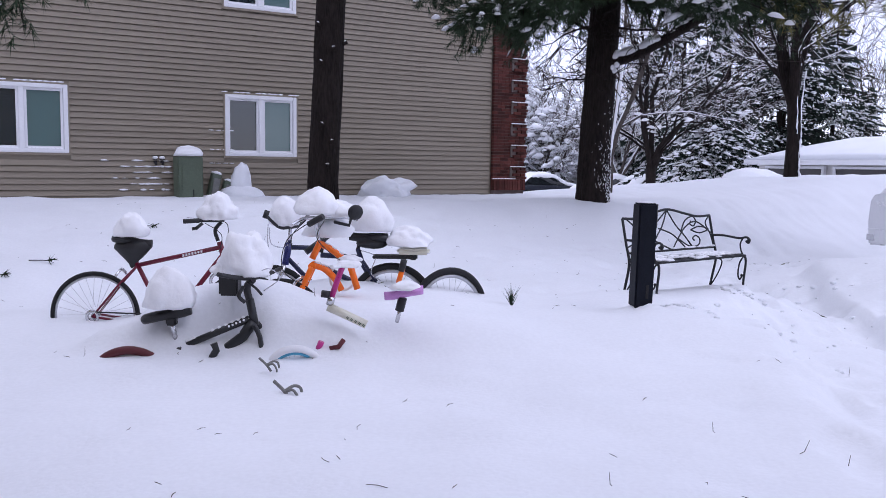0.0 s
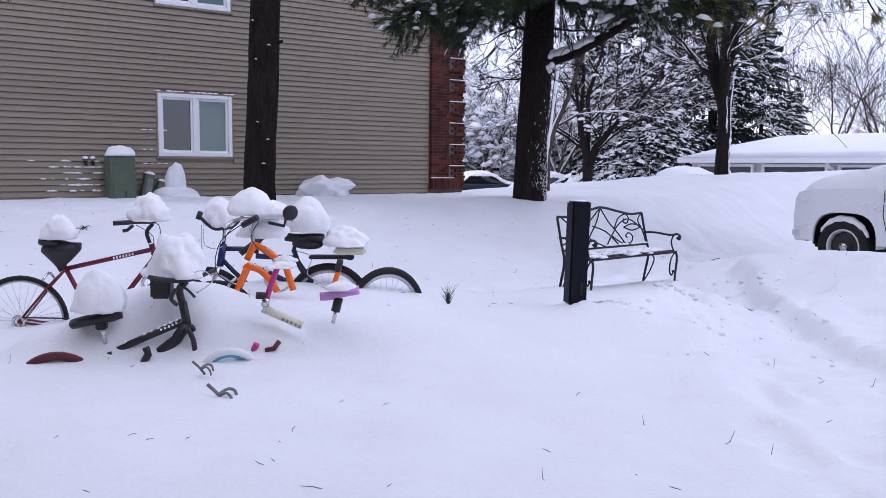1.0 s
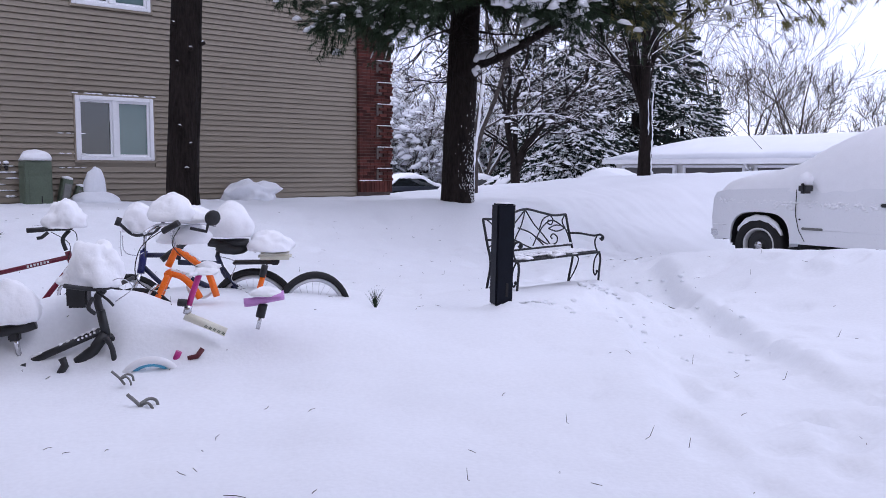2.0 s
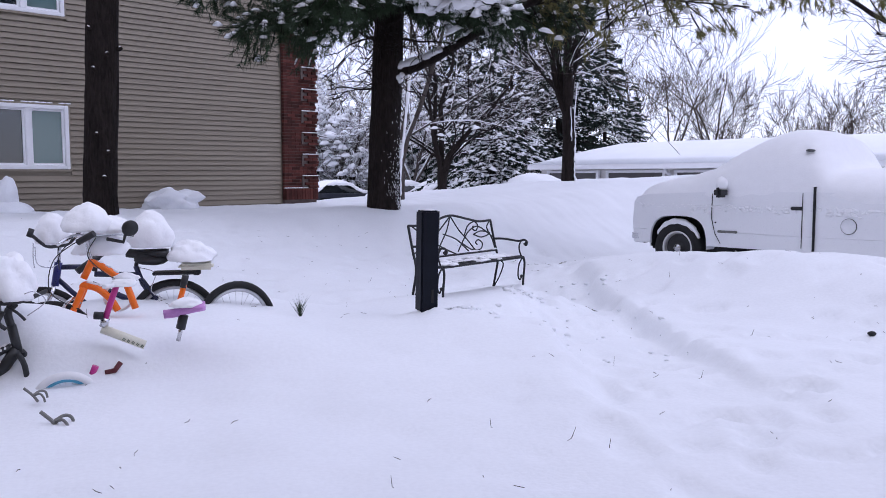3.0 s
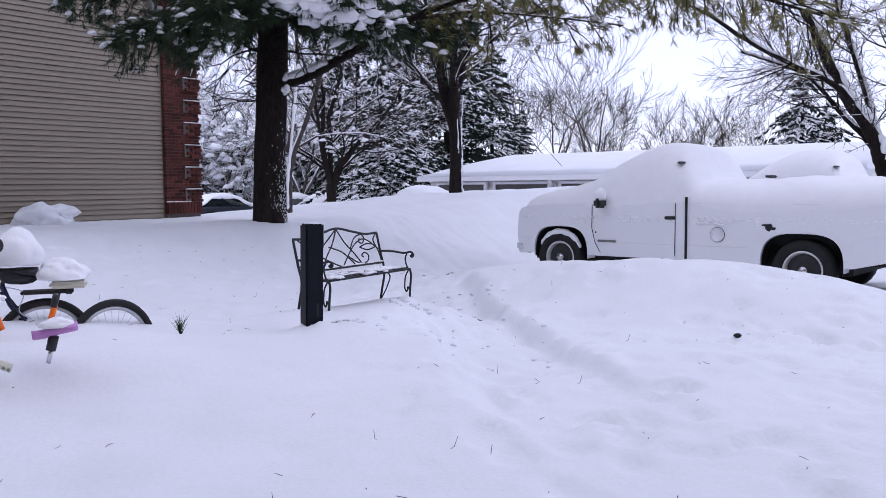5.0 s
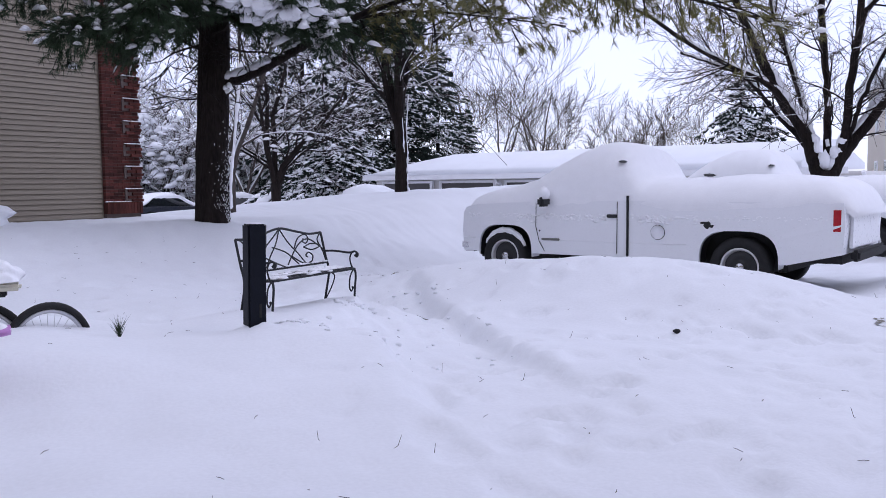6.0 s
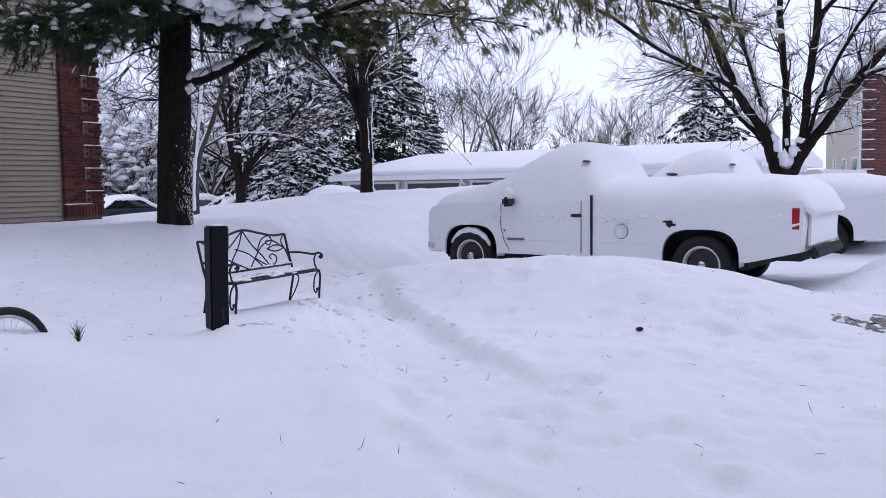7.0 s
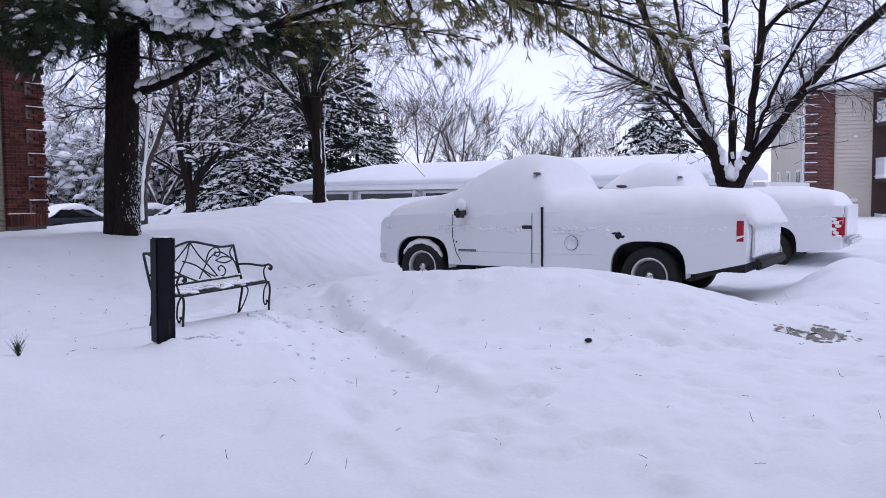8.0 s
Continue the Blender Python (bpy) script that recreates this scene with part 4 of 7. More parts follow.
# bench and post beside the walkway
def bench():
    w, s = 1.19, 0.21
    ang = math.degrees(math.atan2(7.29 - 6.56, 2.64 - 1.67))
    b = thing("garden_bench", "black cast iron bench with scrolled back, snow on seat", "bench", pose(1.83, 6.68, s - 0.03, 0, 0, ang))

    def back_at(h):
        return 0.47 + (h - 0.42) * 0.30

    for x in (0.0, w):
        bm = bmesh.new()
        tube(bm, curve_points([(x, 0.04, 0.0), (x, 0.03, 0.2), (x, 0.01, 0.36), (x, 0.05, 0.415), (x, 0.2, 0.41), (x, 0.45, 0.40)], 5), 0.0126, 8)
        tube(bm, curve_points([(x, 0.05, 0.24), (x, 0.085, 0.2), (x, 0.115, 0.24), (x, 0.10, 0.34), (x, 0.05, 0.405)], 5), 0.0089, 8)
        blob(bm, (x, 0.06, 0.235), (0.017, 0.017, 0.017), 0, 1)
        part("front_leg", bm, IRON, b, "scrolled iron leg")
        bm = bmesh.new()
        tube(bm, curve_points([(x, 0.56, 0.0), (x, 0.50, 0.2), (x, 0.455, 0.38), (x, back_at(0.55), 0.55), (x, back_at(0.8), 0.80)], 5), 0.0133, 8)
        tube(bm, curve_points([(x, 0.46, 0.38), (x, 0.36, 0.34), (x, 0.42, 0.22), (x, 0.51, 0.12)], 4), 0.0081, 8)
        part("back_leg", bm, IRON, b)
        bm = bmesh.new()
        tube(bm, curve_points([(x, back_at(0.6), 0.595), (x, 0.35, 0.60), (x, 0.12, 0.585), (x, 0.02, 0.60), (x, -0.03, 0.575), (x, -0.015, 0.545), (x, 0.02, 0.56)], 6), 0.0118, 8)
        tube(bm, curve_points([(x, 0.07, 0.585), (x, 0.10, 0.53), (x, 0.09, 0.47), (x, 0.06, 0.42)], 5), 0.0089, 8)
        blob(bm, (x, -0.015, 0.57), (0.020, 0.020, 0.020), 0, 1)
        part("armrest", bm, IRON, b, "scrolled iron armrest")
    for k in range(6):
        y = 0.03 + k * 0.082
        part("seat_slat", one_box((w / 2, y, 0.417), (w, 0.05, 0.018), bevel=0.005), IRON, b)
    bm = bmesh.new()
    pts = [(0, 0.80), (0.18, 0.795), (0.36, 0.83), (0.6, 0.875), (0.84, 0.83), (1.02, 0.795), (1.21, 0.80)]
    tube(bm, curve_points([(x * w / 1.21, back_at(z), z) for x, z in pts], 6), 0.0126, 8)
    part("top_rail", bm, IRON, b)
    bm = bmesh.new()
    tube(bm, [(0, back_at(0.47), 0.47), (w, back_at(0.47), 0.47)], 0.0111, 8)
    part("bottom_rail", bm, IRON, b)
    lines = (
        [(0.05, 0.79), (0.22, 0.66), (0.42, 0.55), (0.6, 0.47)], [(0.0, 0.52), (0.2, 0.60), (0.42, 0.74), (0.6, 0.87)],
        [(0.6, 0.87), (0.69, 0.72), (0.80, 0.60), (0.9, 0.47)], [(0.6, 0.47), (0.70, 0.58), (0.84, 0.70), (1.0, 0.74), (1.19, 0.62)],
        [(0.6, 0.87), (0.51, 0.72), (0.40, 0.60), (0.3, 0.47)], [(0.45, 0.69), (0.62, 0.63), (0.74, 0.53), (0.80, 0.47)],
        [(0.76, 0.66), (0.84, 0.76), (0.95, 0.795), (0.99, 0.75), (0.95, 0.70), (0.90, 0.72), (0.92, 0.75)],
        [(0.70, 0.58), (0.84, 0.50), (0.97, 0.50), (1.01, 0.56), (0.96, 0.60), (0.91, 0.575), (0.93, 0.55)],
        [(0.9, 0.66), (1.02, 0.69), (1.16, 0.66), (1.02, 0.625), (0.9, 0.66)], [(1.19, 0.79), (1.13, 0.72), (1.18, 0.60), (1.20, 0.48)],
        [(0.36, 0.69), (0.26, 0.78), (0.17, 0.77), (0.17, 0.70), (0.23, 0.69), (0.24, 0.73)], [(0.02, 0.60), (0.14, 0.55), (0.24, 0.50), (0.3, 0.47)],
    )
    for ln in lines:
        part("scroll", one_tube(curve_points([(x * w / 1.21, back_at(z), z) for x, z in ln], 5), 0.0078, 7), IRON, b)
    sn = bmesh.new()
    random.seed(8)
    for k in range(250):
        x, y = random.uniform(0.02, w - 0.02), random.choice((0.05, 0.112, 0.2, 0.27, 0.34, 0.42)) + random.gauss(0, 0.02)
        if noise.noise((x * 4, y * 9, 0)) > -0.25 + 0.35 * (y < 0.12):
            blob(sn, (x, y, 0.432), (random.uniform(0.03, 0.08), random.uniform(0.015, 0.04), random.uniform(0.006, 0.013)), 0.25, 1, seed=k)
    for k in range(26):
        x = random.uniform(0.02, w)
        blob(sn, (x, back_at(0.47) - 0.005, 0.487), (0.035, 0.016, 0.011), 0.2, 1, seed=k)
    part("snow_cap", sn, SNOW_CAP, b, "patchy thin snow over the slats", True)
    for piece in b.children:
        for v in piece.data.vertices:
            v.co.y = 0.47 + (v.co.y - 0.47) * 0.70
            v.co.z -= 0.13 * max(0.0, v.co.z - 0.44)


def post():
    p = thing("post", "dark navy square post standing by the bench", "post", pose(1.425, 6.06, 0.36, 0.6, 0.9, 8))
    bm = bmesh.new()
    box(bm, (0, 0, 0.375), (0.135, 0.135, 0.75), bevel=0.012)
    part("sleeve", bm, POST_PAINT, p)
    part("side_plate", one_box((0.0735, -0.02, 0.66), (0.008, 0.05, 0.17), bevel=0.002), GREY_METAL, p, "pale metal strip")
    part("slot", one_box((0.02, -0.069, 0.12), (0.02, 0.006, 0.1), bevel=0.002), DARK, p)
    for x in (-0.05, 0.02):
        part("foot", one_box((x, -0.06, -0.01), (0.03, 0.02, 0.05), bevel=0.004), POST_PAINT, p)
    sn = bmesh.new()
    blob(sn, (0, 0, 0.752), (0.06, 0.06, 0.010), 0.2, 2)
    part("snow_cap", sn, SNOW_CAP, p, "", True)


bench()
post()


# trees
ball_bm = bmesh.new()
bmesh.ops.create_icosphere(ball_bm, subdivisions=2, radius=1.0)
ball_bm.verts.index_update()
BALL_V = [v.co.copy() for v in ball_bm.verts]
BALL_F = [[v.index for v in f.verts] for f in ball_bm.faces]
ball_bm.free()


class Wood:
    """Collects tubes quickly for one mesh."""

    def __init__(self):
        self.v, self.f = [], []

    def tube(self, pts, radii, seg):
        base, side = len(self.v), None
        n = len(pts)
        for i, p in enumerate(pts):
            d = pts[min(i + 1, n - 1)] - pts[max(i - 1, 0)]
            d = d.normalized() if d.length > 1e-9 else Vector((0, 0, 1))
            side = d.orthogonal() if side is None else side - d * side.dot(d)
            side = side.normalized() if side.length > 1e-6 else d.orthogonal().normalized()
            up = d.cross(side)
            for k in range(seg):
                a = 2 * math.pi * k / seg
                self.v.append(p + (side * math.cos(a) + up * math.sin(a)) * radii[i])
        for i in range(n - 1):
            for k in range(seg):
                a, b = base + i * seg + k, base + i * seg + (k + 1) % seg
                self.f.append((a, b, b + seg, a + seg))
        self.f.append(tuple(base + k for k in range(seg)))
        self.f.append(tuple(base + (n - 1) * seg + k for k in range(seg)))

    def tri(self, a, b, c):
        n = len(self.v)
        self.v += [a, b, c]
        self.f.append((n, n + 1, n + 2))

    def pad(self, c, along, w, l, h):
        """A small rounded cushion of snow."""
        along = Vector((along.x, along.y, along.z * 0.25))
        along = along.normalized() if along.length > 1e-5 else Vector((1, 0, 0))
        across = along.cross(Vector((0, 0, 1)))
        across = across.normalized() if across.length > 1e-4 else Vector((1, 0, 0))
        n = len(self.v)
        up = Vector((0, 0, 1))
        j = random.uniform
        ring = [c + along * (l * math.cos(a)) * j(0.8, 1.15) + across * (w * math.sin(a)) * j(0.8, 1.15) for a in [math.pi * k / 3 for k in range(6)]]
        self.v += ring + [p * 0.45 + c * 0.55 + up * h * j(0.8, 1.1) for p in ring] + [c + up * h * 1.12, c - up * h * 0.3]
        for k in range(6):
            m = (k + 1) % 6
            self.f += [(n + k, n + m, n + 6 + m, n + 6 + k), (n + 6 + k, n + 6 + m, n + 12), (n + m, n + k, n + 13)]

    def ball(self, c, r, rough=0.25):
        """A lumpy clump of snow."""
        n, seed = len(self.v), Vector((random.uniform(0, 90), 0, 0))
        self.v += [c + Vector((q.x * r[0], q.y * r[1], q.z * r[2])) * (1 + rough * noise.noise(q * 1.7 + seed)) for q in BALL_V]
        self.f += [tuple(n + i for i in f) for f in BALL_F]

    def make(self, name, material, parent, label="", smooth=True):
        me = bpy.data.meshes.new(name)
        me.from_pydata(self.v, [], self.f)
        me.materials.append(material)
        me.polygons.foreach_set("use_smooth", [smooth] * len(me.polygons))
        ob = new(name, me)
        ob.parent = parent
        return tagged(ob, label, kind="stuff") if label else ob


def snow_on(snow, pts, radii, share=1.0, thick=1.0, steep=0.08):
    """Snow along the upper side of a limb, more where it lies flat."""
    run, rr = [], []
    for i, p in enumerate(pts):
        d = pts[min(i + 1, len(pts) - 1)] - pts[max(i - 1, 0)]
        d = d.normalized() if d.length > 1e-9 else Vector((0, 0, 1))
        flat = 1 - abs(d.z)
        on = flat > steep and random.random() < share
        if on:
            off = Vector((0, 0, 1)) - d * d.z
            off = off.normalized() if off.length > 1e-5 else Vector((1, 0, 0))
            run.append(p + off * (radii[i] * 0.7 * thick))
            rr.append(radii[i] * (0.62 + 0.4 * flat) * thick * random.uniform(0.75, 1.2))
        if (not on or i == len(pts) - 1) and len(run) > 1:
            rr[0] *= 0.5
            rr[-1] *= 0.5
            snow.tube(run, rr, 5)
        if not on:
            run, rr = [], []


def limb_line(p, d, length, bend, lift, n):
    pts, step = [p.copy()], length / n
    d = d.normalized()
    for _ in range(n):
        d = (d + Vector((random.gauss(0, bend), random.gauss(0, bend), random.gauss(0, bend) + lift))).normalized()
        pts.append(pts[-1] + d * step)
    return pts


def grow(wood, twig, snow, p, d, length, r, level, style):
    """A limb and the limbs that it bears."""
    n = 7 if level > 2 else 5 if level > 1 else 4 if level else 3
    pts = limb_line(p, d, length, style["bend"], style["lift"] * (0.5 if level > 1 else 1), n)
    radii = [max(style["thin"], r * (1 - 0.72 * i / n)) for i in range(n + 1)]
    (wood if level > 1 else twig).tube(pts, radii, 7 if level > 2 else 5 if level > 1 else 3)
    if snow is not None and level >= style["snow_level"]:
        snow_on(snow, pts, radii, style["snow"], style["thick"] * (0.72 if level > 2 else 1.0 if level > 1 else 1.5), style["steep"])
    if snow is not None and level <= 1 and random.random() < style["tuft"]:
        q = style["tuft_size"] * random.uniform(0.6, 1.3)
        snow.pad(pts[-2], pts[-1] - pts[0], q * 0.45, q, q * 0.4)
    if level == 0:
        return
    kids = style["kids"][level]
    for k in range(kids):
        i = min(n - 1, 1 + int((k + random.random()) / kids * (n - 1)))
        d0 = (pts[i + 1] - pts[i]).normalized()
        side = d0.orthogonal()
        side.rotate(Matrix.Rotation(random.uniform(0, 2 * math.pi), 3, d0))
        spread = style["spread"] * random.uniform(0.6, 1.3)
        dd = (d0 + side * spread + Vector((0, 0, style["up"]))).normalized()
        grow(wood, twig, snow, pts[i], dd, length * random.uniform(0.42, 0.72), radii[i] * style["ratio"], level - 1, style)


BARE = {"bend": 0.10, "lift": 0.03, "thin": 0.007, "kids": (0, 5, 5, 5), "spread": 0.8, "up": 0.25, "snow": 0.75, "snow_level": 1, "thick": 1.0, "steep": 0.08, "ratio": 0.55, "levels": 3, "tuft": 0.0, "tuft_size": 0.2}


def bare_tree(name, label, m, seed, stems, style, height_m, girth, snow_amt=True, bark=None, group=""):
    """A leafless tree of several stems; stems: (lean x, lean y, share of height, where it parts from the trunk)."""
    random.seed(seed)
    t = thing(name, label, "tree", m, group)
    wood, twig, snow, trunk = Wood(), Wood(), Wood(), Wood()
    fork = stems[0][3]
    tp = [Vector((0, 0, -0.5)), Vector((0, 0, 0)), Vector((0.02, 0, fork * 0.6)), Vector((0.0, 0.02, fork))]
    trunk.tube(tp, [girth * 1.35, girth * 1.15, girth, girth * 1.05], 12)
    for lx, ly, share, f in stems:
        d = Vector((lx, ly, 1.0))
        grow(wood, twig, snow if snow_amt else None, Vector((lx * 0.1, ly * 0.1, f - 0.15)), d, height_m * share, girth * random.uniform(0.5, 0.72), style["levels"], style)
    trunk.make("trunk", bark or BARK_GREY, t, smooth=True)
    wood.make("limb_frame", bark or BARK_GREY, t)
    twig.make("crown", TWIG, t, "fine bare twigs")
    if snow_amt:
        snow.make("snow_cap", SNOW_CAP, t, "snow lying along the limbs")
    return t


def at_ground(x, y, turn=0.0, s=1.0, drop=0.0):
    return pose(x, y, height(x, y) - drop, 0, 0, turn) @ Matrix.Scale(s, 4)


# the large maple beyond the trucks
MAPLE = dict(BARE, kids=(0, 6, 5, 6), spread=0.8, up=0.05, thin=0.0045, lift=0.0, bend=0.13, snow=0.6)


def maple():
    random.seed(21)
    t = thing("maple_tree", "large bare maple with snow along its spreading limbs", "tree", pose(15.2, 13.15, 0.0, 0, 0, -49.1))
    wood, twig, snow, trunk = Wood(), Wood(), Wood(), Wood()
    trunk.tube([Vector((0, 0, -0.5)), Vector((0, 0, 0.5)), Vector((-0.02, 0, 1.2)), Vector((-0.02, 0, 1.6))], [0.38, 0.29, 0.25, 0.27], 14)
    limbs = (
        (0.165, 0.090, ((-0.10, 0, 1.35), (-0.26, 0, 1.85), (-0.46, 0, 2.43), (-0.94, 0.1, 3.21), (-1.42, 0.2, 4.23), (-2.04, 0.3, 5.76), (-2.6, 0.3, 7.6))),
        (0.075, 0.035, ((-0.70, 0.05, 2.85), (-1.0, -0.1, 3.3), (-1.34, -0.3, 3.57), (-2.1, -0.6, 3.96), (-2.88, -0.9, 4.46), (-3.74, -1.2, 5.09), (-4.9, -1.5, 5.7))),
        (0.075, 0.030, ((-0.34, 0.05, 2.02), (-0.60, 0.2, 2.38), (-0.93, 0.4, 2.75), (-1.41, 0.6, 3.37), (-1.82, 0.8, 3.80), (-2.38, 1.0, 4.11), (-3.3, 1.3, 4.5))),
        (0.085, 0.045, ((-0.28, 0.1, 2.05), (-0.37, 0.3, 2.5), (-0.61, 0.5, 3.4), (-0.95, 0.7, 4.51), (-1.29, 0.9, 5.7), (-1.6, 1.0, 7.4))),
        (0.100, 0.060, ((0.0, 0.15, 1.5), (0.0, 0.3, 2.1), (-0.01, 0.5, 3.17), (-0.12, 0.6, 4.39), (-0.20, 0.7, 5.61), (-0.2, 0.7, 7.8))),
        (0.110, 0.060, ((0.20, 0.05, 1.75), (0.36, -0.1, 2.35), (0.43, -0.2, 3.35), (0.55, -0.3, 4.48), (0.62, -0.4, 5.6), (0.9, -0.4, 7.6))),
        (0.065, 0.035, ((0.55, -0.3, 4.48), (0.70, -0.4, 4.85), (0.95, -0.5, 5.10), (1.4, -0.6, 5.28), (1.89, -0.7, 5.34), (2.9, -0.8, 5.3))),
        (0.055, 0.030, ((0.42, -0.05, 2.2), (0.51, -0.2, 2.61), (0.75, -0.4, 3.34), (1.12, -0.6, 4.12), (1.83, -0.9, 5.24), (2.4, -1.1, 6.6))),
        (0.150, 0.080, ((0.06, 0, 1.35), (0.24, 0, 1.78), (0.64, 0.05, 2.40), (1.37, 0.1, 3.44), (2.03, 0.2, 4.26), (3.01, 0.3, 5.21), (4.3, 0.4, 6.4))),
        (0.055, 0.030, ((1.30, 0.1, 3.35), (1.6, 0.0, 3.56), (2.1, -0.2, 3.70), (3.04, -0.4, 3.97), (4.4, -0.6, 4.5))),
    )
    for r, r_end, pts in limbs:
        line = curve_points(pts, 6)
        n = len(line) - 1
        line = [p + Vector((random.gauss(0, 0.012), random.gauss(0, 0.012), 0)) for p in line]
        radii = [r + (r_end - r) * (i / n) ** 0.7 for i in range(n + 1)]
        wood.tube(line, radii, 10)
        snow_on(snow, line[3:], [q * 0.85 for q in radii[3:]], 0.9, 1.55, 0.02)
        for k in range(13):
            i = random.randint(max(3, n // 4), n - 1)
            d0 = (line[i + 1] - line[i]).normalized()
            side = d0.orthogonal()
            side.rotate(Matrix.Rotation(random.uniform(0, 2 * math.pi), 3, d0))
            grow(wood, twig, snow, line[i], d0 + side * random.uniform(0.5, 1.2), random.uniform(0.8, 1.7), min(0.022, radii[i] * 0.4), 2, MAPLE)
    for c, q in (((-0.03, -0.10, 1.80), (0.10, 0.13, 0.22)), ((-0.20, -0.06, 2.12), (0.07, 0.12, 0.22)), ((0.14, -0.08, 1.98), (0.09, 0.12, 0.15)), ((0.30, -0.10, 2.22), (0.10, 0.10, 0.08))):
        snow.ball(Vector(c), q, 0.35)
    trunk.make("trunk", BARK, t)
    wood.make("limb_frame", BARK, t)
    twig.make("crown", TWIG, t, "fine bare twigs")
    snow.make("snow_cap", SNOW_CAP, t, "snow lying along the limbs")


maple()

bare_tree("young_tree", "slim multi-stemmed bare tree plastered with snow", at_ground(7.87, 19.38, 0, 1, 0.05), 4,
          ((0.0, 0.03, 0.9, 1.7), (-0.10, 0.05, 0.85, 1.75), (0.09, -0.06, 0.85, 1.6), (0.17, 0.1, 0.75, 1.5), (-0.20, 0.0, 0.7, 1.7), (0.05, 0.12, 0.8, 1.6)),
          dict(BARE, kids=(0, 5, 5, 8), up=0.22, spread=0.95, snow=0.8, thin=0.006, thick=1.3, steep=0.02, ratio=0.42, bend=0.17, tuft=0.12, tuft_size=0.14), 6.5, 0.145, bark=BARK)
streak = Wood()
for pts, r in ((((0.13, -0.15, 0.05), (0.10, -0.145, 0.5), (0.13, -0.13, 1.0), (0.11, -0.12, 1.6), (0.17, -0.12, 2.4)), 0.04), (((0.02, -0.17, 1.0), (0.0, -0.17, 1.6), (-0.02, -0.1, 2.3), (0.0, -0.1, 3.0)), 0.03)):
    line = curve_points(pts, 6)
    streak.tube([p + Vector((0.025 * noise.noise((k * 0.7, r, 0)), 0, 0)) for k, p in enumerate(line)], [r * (0.15 + 1.1 * abs(noise.noise((k * 0.55, r * 90, 3)))) for k in range(len(line))], 6)
streak.make("snow_streak", SNOW_CAP, bpy.data.objects["young_tree"])

bare_tree("bare_tree", "bare forked tree with snow on its branches", at_ground(8.15, 33.7, 0, 1, 0.1), 9,
          ((-0.08, 0.2, 0.95, 2.2), (0.36, -0.1, 0.95, 1.9), (0.12, 0.3, 1.0, 2.3), (-0.40, -0.1, 0.75, 2.2), (0.55, 0.2, 0.7, 2.4)),
          dict(BARE, kids=(0, 3, 4, 4, 6), snow=0.62, thin=0.007, thick=1.25, steep=0.02, levels=4, bend=0.17, ratio=0.5, up=0.1, tuft=0.1, tuft_size=0.2), 7.0, 0.19, bark=BARK)
bare_tree("slim_tree", "slim leaning tree with its trunk coated in snow", at_ground(3.87, 20.15, 0, 1), 15,
          ((0.12, 0.0, 1.0, 0.9), (0.24, 0.1, 0.8, 1.6)), dict(BARE, kids=(0, 4, 4, 4), snow=0.9, thick=1.3, steep=0.0, thin=0.006, ratio=0.45), 5.5, 0.10)
streak = Wood()
line = curve_points(((-0.02, -0.10, 0.1), (0.0, -0.10, 0.8), (0.10, -0.06, 1.6), (0.20, -0.05, 2.5), (0.32, -0.04, 3.5)), 8)
streak.tube(line, [0.03 + 0.05 * abs(noise.noise((k * 0.6, 2, 3))) for k in range(len(line))], 7)
streak.make("snow_streak", SNOW_CAP, bpy.data.objects["slim_tree"])


# pines by the lawn
def tuft(acc, p, d, size, count):
    """A spray of long needles about the tip of a twig."""
    d = d.normalized()
    for _ in range(count):
        v = (d * random.uniform(0.1, 1.0) + Vector((random.gauss(0, 0.55), random.gauss(0, 0.55), random.gauss(-0.25, 0.5)))).normalized()
        w = v.orthogonal().normalized()
        w.rotate(Matrix.Rotation(random.uniform(0, 3.1), 3, v))
        b = p - d * random.uniform(0, size * 0.7)
        acc.tri(b + w * 0.0055, b - w * 0.0055, b + v * size * random.uniform(0.7, 1.25))


def pine_limb(wood, needle, snow, line, r, start, density, size, drop=0.3, load=0.5, side_len=0.9, first=1):
    """A limb with side twigs that carry tufts, and snow pads on the upper ones."""
    n = len(line) - 1
    radii = [max(0.012, r * (1 - 0.8 * i / n)) for i in range(n + 1)]
    wood.tube(line, radii, 8)
    snow_on(snow, line, radii, 0.9, 1.25)
    for k in range(density):
        i = random.randint(max(1, int(n * start)), n - 1)
        d0 = (line[i + 1] - line[i]).normalized()
        side = d0.orthogonal()
        side.rotate(Matrix.Rotation(random.uniform(0, 2 * math.pi), 3, d0))
        side.z *= 0.6
        d = (d0 * 0.6 + side + Vector((0, 0, -drop))).normalized()
        pts = limb_line(line[i], d, random.uniform(0.35, 1.0) * side_len, 0.12, -0.07, 5)
        wood.tube(pts, [0.011, 0.010, 0.009, 0.007, 0.006, 0.004], 4)
        for j in range(first, 6):
            for _ in range(2):
                q = pts[j] + Vector((random.gauss(0, 0.06), random.gauss(0, 0.06), random.gauss(-0.02, 0.05)))
                tuft(needle, q, pts[j] - pts[j - 1], size, 18)
            if random.random() < load:
                snow.pad(pts[j] + Vector((0, 0, 0.03)), pts[j] - pts[j - 1], random.uniform(0.05, 0.06 + 0.12 * load), random.uniform(0.07, 0.08 + 0.16 * load), random.uniform(0.03, 0.05 + 0.07 * load))


